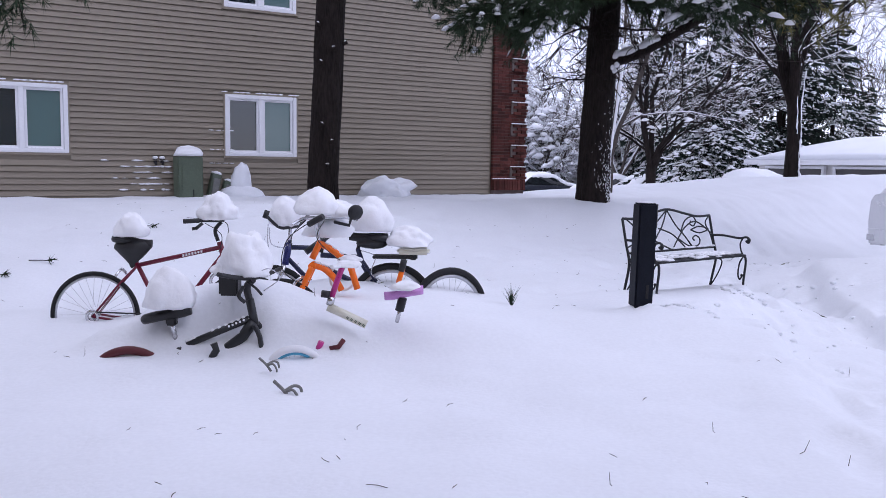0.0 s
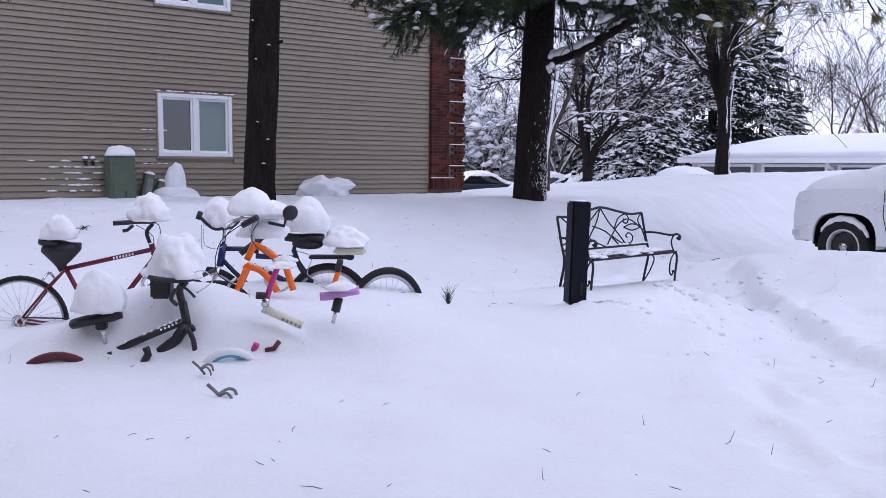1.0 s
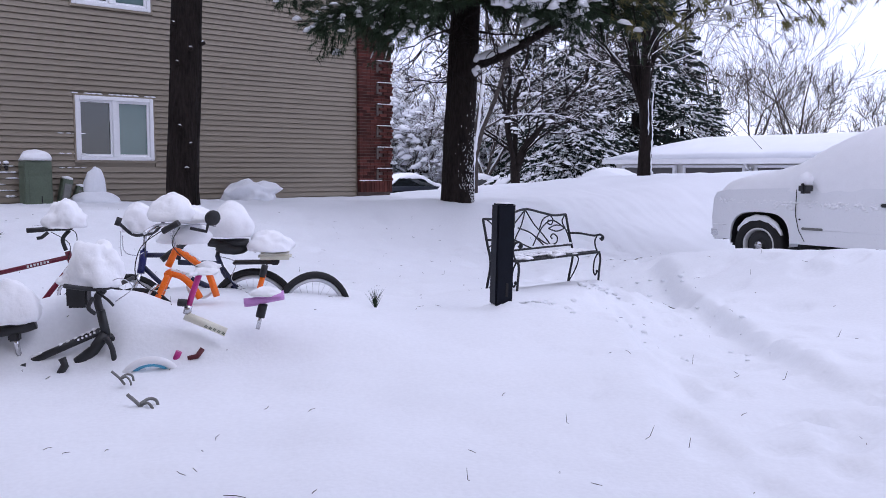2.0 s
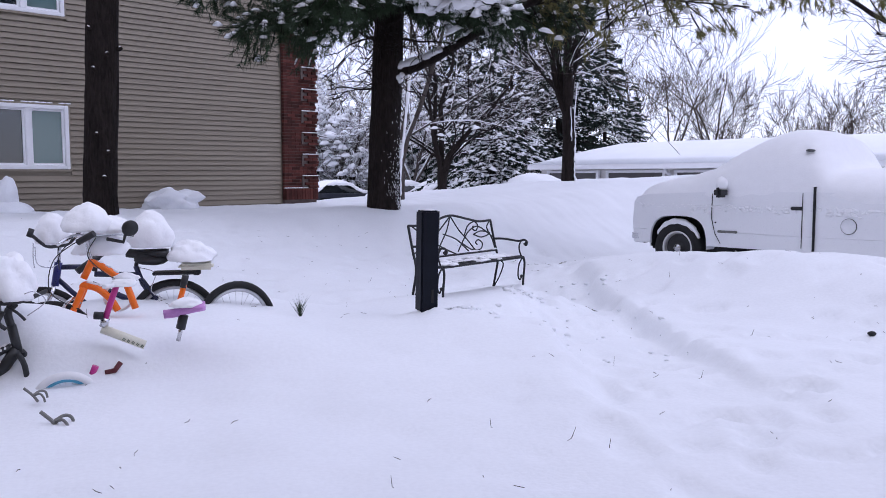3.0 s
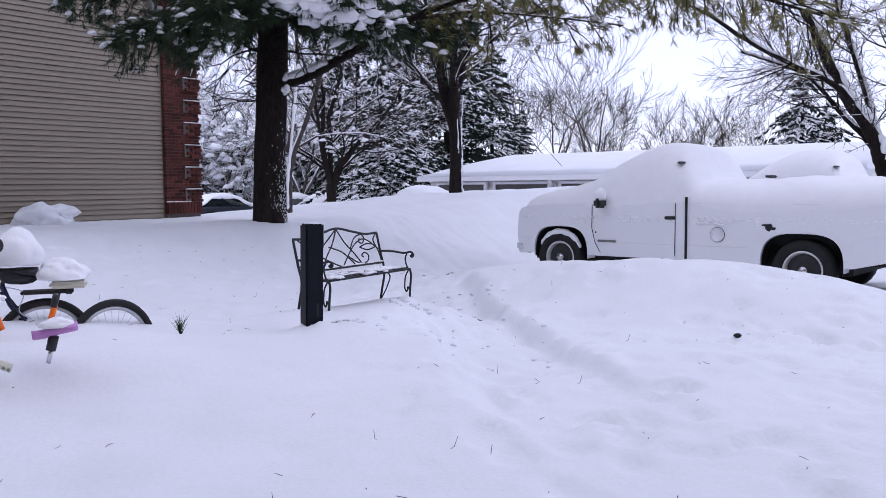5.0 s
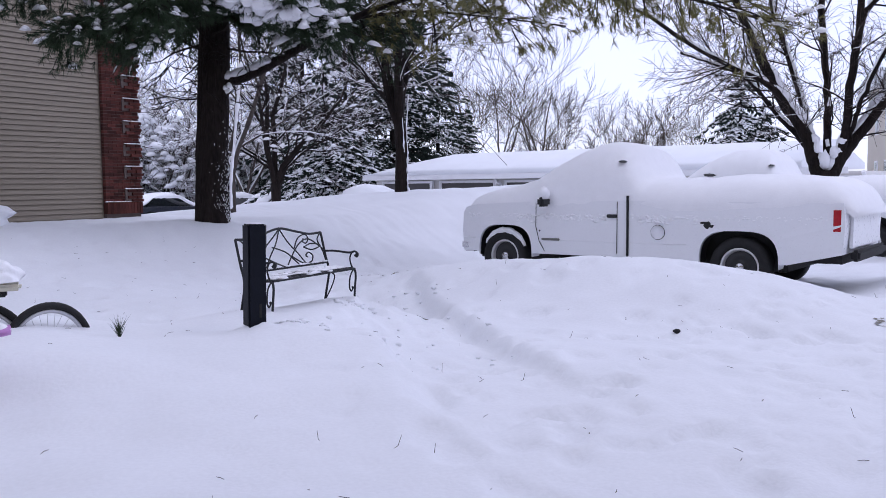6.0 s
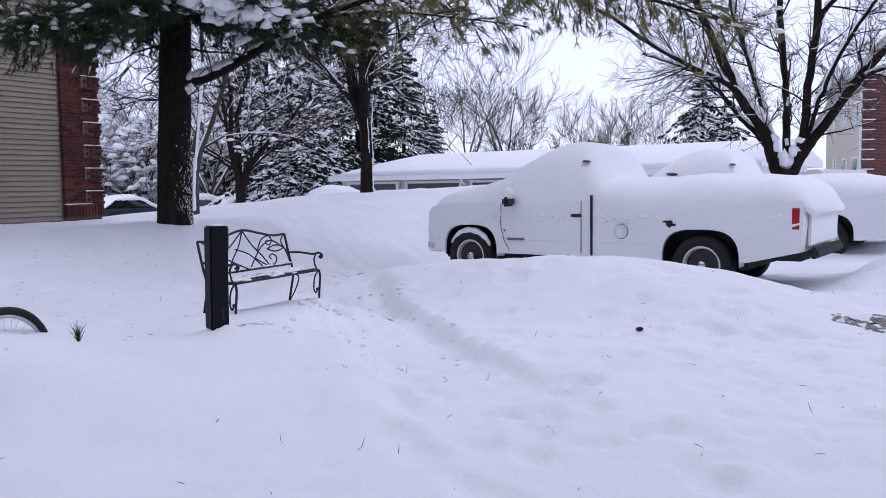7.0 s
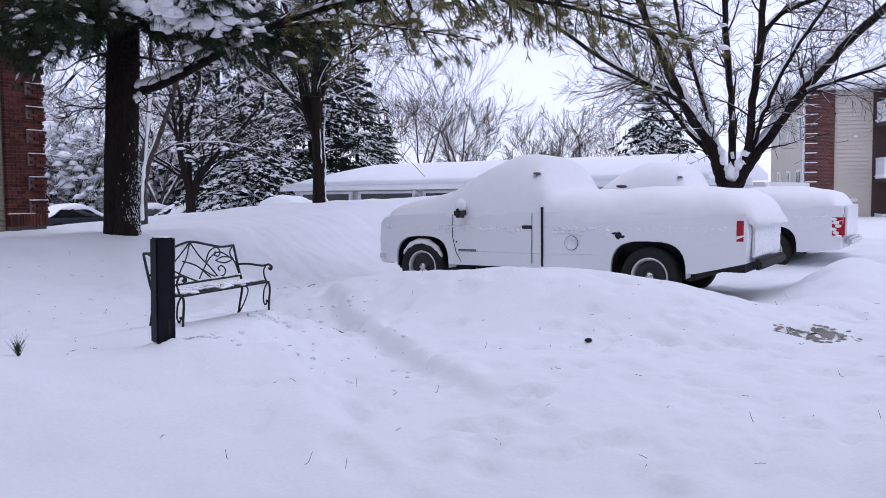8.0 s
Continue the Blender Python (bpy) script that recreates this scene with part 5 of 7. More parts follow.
def rough_trunk(trunk, pts, radii, seed):
    """A trunk with furrowed bark and slight swellings."""
    line, n = curve_points(pts, 12), 12
    widths = []
    for i in range(len(line)):
        k, t = min(i // n, len(radii) - 2), (i - n * min(i // n, len(radii) - 2)) / n
        widths.append(radii[k] * (1 - t) + radii[k + 1] * t)
    trunk.tube(line, widths, 36)
    for i, c in enumerate(line):
        for p in trunk.v[i * 36:(i + 1) * 36]:
            a = math.atan2(p.y - c.y, p.x - c.x)
            q = Vector((math.cos(a) * 2.2, math.sin(a) * 2.2, c.z * 0.9 + seed))
            k = 1 + 0.05 * noise.noise(q * 0.8) + 0.055 * noise.noise(Vector((q.x * 3.2, q.y * 3.2, c.z * 2.2 + seed))) + 0.03 * noise.noise(Vector((q.x * 7, q.y * 7, c.z * 6)))
            p.x, p.y = c.x + (p.x - c.x) * k, c.y + (p.y - c.y) * k


def pine():
    random.seed(31)
    base = (2.36, 13.5)
    t = thing("pine_tree", "tall pine with dark trunk and snow-laden needle boughs", "pine tree", pose(*base, 0.80))
    trunk, wood, needle, olive, snow = Wood(), Wood(), Wood(), Wood(), Wood()
    pts = [Vector(p) for p in ((-0.02, 0, -0.4), (0.0, 0, 0.0), (0.0, 0, 0.35), (0.02, 0, 1.2), (0.07, 0, 2.2), (0.12, 0, 3.4), (0.15, 0, 5.5), (0.18, 0, 8.5))]
    rough_trunk(trunk, pts, [0.33, 0.275, 0.255, 0.245, 0.24, 0.225, 0.17, 0.08], 3.0)
    trunk.make("trunk", BARK, t, smooth=False)
    # snowy limb that sweeps to the right over the lawn
    line = curve_points([(0.2, -0.1, 2.18), (0.62, -0.25, 2.32), (1.15, -0.4, 2.62), (1.7, -0.5, 2.95), (2.4, -1.2, 3.30), (3.2, -2.2, 3.45), (4.2, -3.3, 3.40), (5.3, -4.2, 3.15), (6.3, -4.9, 2.75)], 5)
    pine_limb(wood, olive, snow, line, 0.085, 0.50, 46, 0.13, 0.5, 0.2, 0.9, 4)
    for k in range(34):
        i = random.randint(0, 17)
        q = random.uniform(0.03, 0.075)
        snow.ball(line[i] + Vector((random.gauss(0, 0.05), random.gauss(0, 0.03), 0.085 - 0.002 * i)), (q * 1.5, q, q * 0.7), 0.5)
    for k in range(6):
        snow.ball(Vector((0.24 + random.uniform(-0.04, 0.06), -0.16, 2.30 - 0.05 * k)), (0.05, 0.05, 0.06), 0.5)
    for pts in (((2.4, -1.2, 3.30), (3.2, -1.6, 3.7), (4.4, -2.4, 3.75), (5.8, -3.2, 3.5)), ((3.2, -2.2, 3.45), (3.9, -3.4, 3.5), (4.7, -4.6, 3.3), (5.3, -5.4, 2.95)), ((3.7, -2.7, 3.45), (4.9, -3.2, 3.5), (6.2, -3.9, 3.25), (7.2, -4.3, 2.8)), ((2.0, -0.8, 3.15), (2.9, -1.3, 3.25), (3.9, -1.8, 3.15), (4.9, -2.5, 2.95))):
        pine_limb(wood, olive, snow, curve_points(pts, 4), 0.03, 0.15, 42, 0.13, 0.55, 0.2, 0.95, 4)
    # boughs close round the trunk
    for pts, dens, load in (
        (((0.1, -0.1, 3.0), (-0.7, -0.6, 2.95), (-1.5, -1.0, 2.8), (-2.3, -1.2, 2.5)), 42, 0.3),
        (((0.1, -0.1, 3.1), (-0.3, -1.0, 3.1), (-0.8, -1.9, 2.95), (-1.2, -2.5, 2.75)), 40, 0.35),
        (((0.1, 0.0, 3.3), (-1.0, -0.2, 3.5), (-2.0, -0.3, 3.4), (-3.1, -0.4, 3.2)), 42, 0.3),
        (((0.1, -0.1, 3.0), (0.7, -0.7, 3.05), (1.2, -1.3, 2.95), (1.7, -1.8, 2.7)), 44, 0.85),
        (((0.1, -0.1, 3.2), (0.3, -1.0, 3.35), (0.6, -1.9, 3.3), (0.9, -2.7, 3.05)), 46, 0.95),
        (((0.15, 0, 3.3), (1.2, -0.3, 3.25), (2.2, -0.5, 3.0), (3.1, -0.6, 2.85)), 60, 0.15),
        (((0.15, 0, 3.5), (1.3, 0.3, 3.7), (2.5, 0.5, 3.6), (3.8, 0.5, 3.3)), 46, 0.3),
        (((0.1, 0.1, 3.0), (-0.5, 0.9, 3.1), (-1.0, 1.7, 3.0), (-1.3, 2.4, 2.8)), 30, 0.3),
        (((0.15, 0, 3.9), (0.3, -1.3, 4.2), (0.2, -2.6, 4.1), (0.1, -3.4, 3.8)), 36, 0.9),
        (((0.15, 0, 3.8), (-1.0, -1.3, 4.0), (-1.8, -2.4, 3.8), (-2.4, -3.2, 3.5)), 36, 0.5),
        (((0.15, 0, 3.8), (1.2, -1.2, 4.1), (2.2, -2.0, 4.0), (3.0, -2.6, 3.6)), 36, 0.6),
        (((0.15, 0, 4.4), (-1.6, 0.2, 4.6), (-2.8, 0.3, 4.4), (-4.0, 0.3, 4.0)), 34, 0.4),
        (((0.15, 0, 4.6), (1.8, 0.2, 4.8), (3.4, 0.1, 4.6), (5.0, 0.0, 4.1)), 40, 0.4),
    ):
        raised = [(x * 0.95, y * 0.95, z + 0.12) for x, y, z in pts]
        pine_limb(wood, needle, snow, curve_points(raised, 4), 0.06, 0.2, int(dens * 1.5), 0.13, 0.3, load * 0.62, 0.7)
    for k in range(84):
        u = random.random()
        c = Vector((-0.35 + 1.4 * u + random.gauss(0, 0.10), random.uniform(-2.4, -1.2), 3.18 - 0.30 * u + random.uniform(-0.08, 0.30) * (1 - 0.5 * u)))
        q = random.uniform(0.04, 0.115)
        snow.ball(c, (q * random.uniform(1.0, 1.7), q * 1.2, q * random.uniform(0.6, 0.95)), 0.5)
    # dead lower twigs
    for k in range(9):
        a = random.uniform(0, 6.28)
        grow(wood, wood, None, Vector((0.08, 0, random.uniform(1.9, 2.9))), Vector((math.cos(a), math.sin(a), 0.1)), random.uniform(0.8, 1.6), 0.022, 2, dict(BARE, kids=(0, 4, 5), up=0.05, bend=0.26))
    wood.make("limb_frame", BARK, t)
    needle.make("crown", NEEDLE, t, "dark green drooping needles", False)
    olive.make("olive_needles", NEEDLE_OLIVE, t, "olive and yellowing needles", False)
    snow.make("snow_cap", SNOW_CAP, t, "heavy snow on the boughs")
    bark_snow = Wood()
    for k in range(380):
        a = random.gauss(-0.75, 0.45)
        z = abs(random.gauss(0, 0.55)) + 0.02
        rr = 0.272 - 0.018 * min(z, 1.2)
        c = Vector((math.cos(a) * rr + 0.02 * z, math.sin(a) * rr, z))
        bark_snow.ball(c, (random.uniform(0.002, 0.0055), random.uniform(0.002, 0.005), random.uniform(0.004, 0.018)), 0.5)
    bark_snow.make("bark_snow", SNOW_CAP, t, "snow blown into the bark")


def wall_pine():
    random.seed(37)
    t = thing("pine_tree", "dark straight pine trunk before the siding wall", "pine tree", pose(-1.82, 12.87, 0.78))
    trunk, wood, needle, snow = Wood(), Wood(), Wood(), Wood()
    rough_trunk(trunk, [Vector(p) for p in ((0, 0, -0.4), (0, 0, 0.0), (0.0, 0, 0.4), (0.05, 0, 1.5), (0.10, 0, 2.7), (0.17, 0, 4.2), (0.3, 0, 7.5))], [0.28, 0.245, 0.235, 0.225, 0.215, 0.20, 0.12], 9.0)
    trunk.make("trunk", BARK, t, smooth=False)
    for pts in (((0.1, 0, 4.0), (-1.0, -2.2, 3.9), (-1.9, -3.9, 3.1), (-2.3, -4.9, 2.3)), ((0.1, 0, 4.3), (-1.3, -2.4, 4.2), (-2.4, -4.0, 3.4), (-2.75, -4.8, 2.7)), ((0.2, 0, 5.2), (1.6, -1.0, 5.4), (3.0, -1.8, 5.0)), ((0.2, 0, 5.0), (-2.0, -0.4, 5.2), (-3.6, -0.6, 4.8))):
        pine_limb(wood, needle, snow, curve_points(pts, 5), 0.05, 0.4, 42, 0.14, 0.4, 0.25, 0.8)
    for z, a in ((2.25, -1.2), (2.05, -1.9), (1.15, -1.7), (0.9, -1.1), (2.6, -2.2), (0.55, -1.3), (2.35, -0.4)):
        c = Vector((math.cos(a) * 0.225 + 0.04 * z, math.sin(a) * 0.225, z))
        wood.tube([c, c + Vector((math.cos(a), math.sin(a), 0.2)) * 0.07], [0.035, 0.025], 7)
        snow.pad(c + Vector((math.cos(a) * 0.04, math.sin(a) * 0.04, 0.03)), Vector((-math.sin(a), math.cos(a), 0)), 0.018, 0.03, 0.016)
    wood.make("limb_frame", BARK, t)
    needle.make("crown", NEEDLE, t, "dark green drooping needles", False)
    snow.make("snow_cap", SNOW_CAP, t, "a little snow on knots and boughs")


pine()
wall_pine()


# far trees: snowy spruces and bare woods
def spruce(label, m, seed, tall, wide, load=0.8, tiers=26, droop=0.42, bare=0.0):
    random.seed(seed)
    t = thing("spruce_tree", label, "spruce tree", m, "snow-laden spruces")
    trunk, needle, snow = Wood(), Wood(), Wood()
    trunk.tube([Vector((0, 0, -0.5)), Vector((0, 0, tall * 0.5)), Vector((0, 0, tall))], [0.2, 0.13, 0.02], 8)
    up = Vector((0, 0, 1))
    for k in range(tiers):
        lot = (k + random.gauss(0, 1.2)) / tiers
        z = tall * (0.06 + bare + (0.92 - bare) * max(0.0, min(0.99, lot)))
        reach = wide * (1 - k / tiers) ** 0.8 * random.uniform(0.75, 1.2) + 0.12
        for b in range(max(4, int(8 * (1 - 0.4 * k / tiers)))):
            a = random.uniform(0, 2 * math.pi)
            L = reach * random.uniform(0.55, 1.2)
            out = Vector((math.cos(a), math.sin(a), 0))
            across = out.cross(up)
            root = Vector((0, 0, z + random.uniform(-0.4, 0.4)))
            sag = droop * random.uniform(0.5, 1.5)
            line = [root + out * L * q + up * (-sag * L * q ** 1.7 + 0.14 * L * q) for q in (0.0, 0.2, 0.4, 0.6, 0.8, 1.0)]
            trunk.tube(line, [0.035, 0.03, 0.025, 0.02, 0.014, 0.008], 4)
            heavy = random.random() < load
            for i in range(1, 6):
                for side in (-1, 1):
                    w = L * 0.30 * (1.15 - i / 6) + 0.12
                    tip = line[i] + across * side * w * random.uniform(0.6, 1.2) + out * w * 0.7 - up * w * random.uniform(0.25, 0.6)
                    for _ in range(6):
                        p = line[i].lerp(tip, random.random())
                        needle.tri(p + out * 0.07, p - out * 0.07, p + across * random.gauss(0, 0.10) + out * random.uniform(0, 0.2) - up * random.uniform(0.08, 0.30))
                    if heavy and random.random() < 0.85:
                        for q in (0.15, 0.5, 0.85):
                            if random.random() < 0.8:
                                c = line[i].lerp(tip, q + random.gauss(0, 0.08)) + up * 0.02
                                snow.pad(c, tip - line[i], random.uniform(0.05, 0.10), w * random.uniform(0.18, 0.34), random.uniform(0.03, 0.07))
                if heavy:
                    snow.pad(line[i] + up * 0.02, line[i] - line[i - 1], random.uniform(0.05, 0.10), L * random.uniform(0.10, 0.16), random.uniform(0.04, 0.08))
    trunk.make("trunk", BARK, t)
    needle.make("crown", SPRUCE, t, "dark drooping boughs", False)
    snow.make("snow_cap", SNOW_CAP, t, "thick snow on every bough")
    return t


def wood_place(x, y, turn, s):
    return pose(x, y, -0.5, 0, 0, turn) @ Matrix.Scale(s, 4)


first = spruce("tall spruce bowed under thick snow", wood_place(12.1, 39.6, 0, 1), 41, 7.6, 3.6, 1.0, 20, 0.62)
dark = spruce("dark spruce with patchy snow on its boughs", wood_place(17.7, 45.0, 0, 1), 43, 15.0, 3.6, 0.5, 34, 0.35)
for x, y, turn, s in ((14.1, 40.6, 80, 0.75), (5.7, 54.7, 200, 0.7), (10.6, 55.0, 140, 0.8), (42.9, 44.8, 30, 1.2), (45.3, 45.2, 130, 1.0)):
    copy_thing(first, wood_place(x, y, turn, s))
for x, y, turn, s in ((13.8, 50.1, 120, 1.0), (15.6, 47.5, 230, 0.9), (20.6, 45.6, 60, 0.74), (17.4, 44.7, 300, 0.95), (13.5, 58.5, 10, 0.8), (23.8, 48.5, 20, 0.5)):
    copy_thing(dark, wood_place(x, y, turn, s))

WOODS = dict(BARE, kids=(0, 3, 4, 4, 5), thin=0.010, up=0.28, spread=0.65, snow=0.3, lift=0.03, levels=4, ratio=0.46, bend=0.13)
a = bare_tree("bare_tree", "tall bare tree at the edge of the woods", wood_place(30.0, 50.0, 0, 1), 51, ((0.05, 0.1, 0.95, 2.0), (-0.18, 0.0, 0.85, 2.1), (0.2, -0.1, 0.85, 1.9)), dict(WOODS, kids=(0, 3, 4, 4, 4)), 8.2, 0.14, True, group="bare trees of the woods")
b = bare_tree("bare_tree", "broad bushy bare tree beyond the garages", wood_place(36.0, 46.0, 0, 1), 52, ((0.55, 0.1, 0.8, 0.6), (-0.6, 0.2, 0.8, 0.6), (0.15, -0.3, 0.9, 0.7), (-0.15, 0.1, 0.95, 0.7), (0.3, 0.5, 0.8, 0.6)), dict(WOODS, snow=0.1, kids=(0, 3, 4, 4, 4)), 4.8, 0.10, True, group="bare trees of the woods")
c = bare_tree("bare_tree", "bare tree with snow-lined branches in the woods", wood_place(9.4, 59.3, 0, 1), 53, ((0.35, 0.0, 0.9, 1.6), (-0.35, 0.1, 0.9, 1.4), (0.0, 0.3, 1.0, 1.7)), dict(WOODS, snow=0.8, thick=1.8, steep=0.0, up=0.05, tuft=0.25, tuft_size=0.28), 6.5, 0.16, True, group="bare trees of the woods")
d = bare_tree("snowy_bush", "low bush bent and plastered white with snow", wood_place(5.9, 59.7, 0, 1.2), 54, ((0.7, 0.0, 0.8, 0.3), (-0.7, 0.2, 0.8, 0.3), (0.1, 0.6, 0.9, 0.3), (-0.1, -0.6, 0.9, 0.3), (0.3, -0.2, 1.0, 0.3)), dict(WOODS, kids=(0, 4, 5, 6), levels=3, snow=0.9, thick=2.2, steep=0.0, up=-0.05, spread=0.9, tuft=0.6, tuft_size=0.32), 3.4, 0.09, True, group="snow-plastered bushes")
for ob, places in (
    (a, ((25.6, 52.0, 70, 1.0), (27.8, 50.9, 200, 0.95), (4.2, 69.9, 30, 1.0))),
    (b, ((31.5, 49.9, 60, 1.12), (35.3, 49.8, 190, 1.05), (41.4, 51.4, 110, 1.1), (44.8, 51.1, 250, 1.0))),
    (c, ((5.2, 57.8, 40, 1.0), (7.0, 53.5, 160, 0.85), (9.6, 47.0, 220, 0.85), (16.8, 55.5, 10, 0.9))),
    (d, ((5.9, 53.7, 40, 1.2), (7.4, 55.5, 160, 1.0), (4.8, 54.8, 220, 1.3), (9.3, 55.2, 80, 1.0), (11.6, 54.8, 200, 1.1), (14.5, 49.9, 120, 0.9))),
):
    for x, y, turn, s in places:
        copy_thing(ob, wood_place(x, y, turn, s))

# bicycles half buried by the rack
def paint(name, colour, rough=0.3):
    return mat(name, colour, rough, vary=0.06, scale=14.0, fine=120.0, bump=0.04, dist=0.002)


RED_PAINT, ORANGE, PINK = paint("crimson_paint", (0.15, 0.006, 0.026)), paint("orange_paint", (0.92, 0.165, 0.004)), paint("magenta_paint", (0.50, 0.03, 0.22))
NAVY, BLUE, BLACK_PAINT = paint("navy_paint", (0.008, 0.012, 0.05)), paint("blue_paint", (0.008, 0.012, 0.12)), paint("black_paint", (0.012, 0.013, 0.015), 0.4)
CREAM, LILAC, SKY_BLUE = paint("cream_paint", (0.72, 0.70, 0.58)), paint("lilac_vinyl", (0.52, 0.24, 0.55), 0.5), paint("sky_blue_paint", (0.10, 0.42, 0.62))
DARK_RED = paint("dark_red_rubber", (0.10, 0.012, 0.018), 0.6)
SPOKE = mat("spoke_steel", (0.66, 0.66, 0.68), 0.35, metal=0.8, vary=0.05, bump=0.0)
RIM_GREY = mat("rim_alloy", (0.52, 0.52, 0.55), 0.35, metal=0.7, vary=0.08, bump=0.05)


def ring(R, r, seg=44, sides=8, squash=1.0):
    bm = bmesh.new()
    rows = []
    for i in range(seg):
        a = 2 * math.pi * i / seg
        rows.append([bm.verts.new(((R + r * math.cos(b)) * math.cos(a), r * squash * math.sin(b), (R + r * math.cos(b)) * math.sin(a))) for b in [2 * math.pi * k / sides for k in range(sides)]])
    for i in range(seg):
        p, q = rows[i], rows[(i + 1) % seg]
        for k in range(sides):
            f = bm.faces.new((p[k], q[k], q[(k + 1) % sides], p[(k + 1) % sides]))
            f.smooth = True
    bmesh.ops.recalc_face_normals(bm, faces=bm.faces[:])
    return bm


def bike_wheel(parent, m, R=0.335, fat=0.022, tyre=None, rim=None, spokes=28, hub=True):
    w = part("wheel", ring(R - fat, fat, squash=1.0), tyre or RUBBER, parent, "bicycle wheel half sunk in snow")
    w.matrix_local = m
    part("rim", ring(R - fat * 2.35, fat * 0.55, squash=0.9), rim or RIM_GREY, w)
    sp = bmesh.new()
    for k in range(spokes):
        a, b = 2 * math.pi * k / spokes, 2 * math.pi * (k + (2 if k % 2 else -2)) / spokes
        s = 0.026 if k % 4 < 2 else -0.026
        tube(sp, [(0.022 * math.cos(b), s, 0.022 * math.sin(b)), ((R - fat * 2.6) * math.cos(a), 0, (R - fat * 2.6) * math.sin(a))], 0.0017, 3, False)
    tagged(part("spokes", sp, SPOKE, w), kind="stuff")
    if hub:
        part("hub", ring_profile([(0.004, -0.05), (0.012, -0.05), (0.024, -0.03), (0.016, 0.0), (0.024, 0.03), (0.012, 0.05), (0.004, 0.05)], 14), CHROME, w)
    return w


def rod(name, parent, material, pts, r, seg=10, smooth_n=0, label=""):
    return part(name, one_tube(curve_points(pts, smooth_n) if smooth_n else pts, r, seg), material, parent, label)


def saddle(parent, m, material, size=1.0, label=""):
    """A padded seat, wide at the back and narrow at the nose, which points along x."""
    bm = bmesh.new()
    rings = []
    for k in range(13):
        t = k / 12
        x = (-0.13 + 0.27 * t) * size
        w = (0.080 * (1 - ramp01(0.15, 0.65, t)) + 0.024 + 0.008 * t) * size * (0.75 if k in (0, 12) else 1)
        z = (0.018 * (1 - t) ** 2 + 0.004 * math.sin(t * 6)) * size
        h = 0.026 * size
        rings.append([bm.verts.new((x, w * math.cos(a), z + h * math.sin(a) * (1 if math.sin(a) > 0 else 1.3))) for a in [2 * math.pi * j / 12 for j in range(12)]])
    for a, b in zip(rings, rings[1:]):
        for j in range(12):
            bm.faces.new((a[j], b[j], b[(j + 1) % 12], a[(j + 1) % 12]))
    bm.faces.new(rings[0])
    bm.faces.new(list(reversed(rings[-1])))
    bmesh.ops.recalc_face_normals(bm, faces=bm.faces[:])
    s = part("saddle", bm, material, parent, label, True)
    s.matrix_local = m
    return s


def clump(parent, c, r, seed, rough=0.2, flat=0.75, label="heaped fresh snow"):
    """A heap of snow that narrows to an uneven top."""
    bm = bmesh.new()
    made = bmesh.ops.create_icosphere(bm, subdivisions=4, radius=1.0)["verts"]
    off = Vector((seed * 3.1, seed * 1.7, seed * 2.3))
    for v in made:
        n = v.co.normalized()
        k = 1 + rough * 1.3 * noise.noise(n * 1.35 + off) + rough * 0.6 * noise.noise(n * 3.4 + off) + rough * 0.14 * noise.noise(n * 8 + off)
        p = n * k
        taper = 1 - 0.22 * max(0, p.z)
        z = max(p.z, -1 + flat + 0.06 * noise.noise(n * 4 + off))
        v.co = Vector((p.x * r[0] * taper, p.y * r[1] * taper, z * r[2] * 1.12)) + Vector(c)
    return part("snow_clump", bm, SNOW_CAP, parent, label, True)


def grip(parent, a, b, r=0.017):
    return rod("grip", parent, BLACK_PLASTIC, [a, b], r, 10)


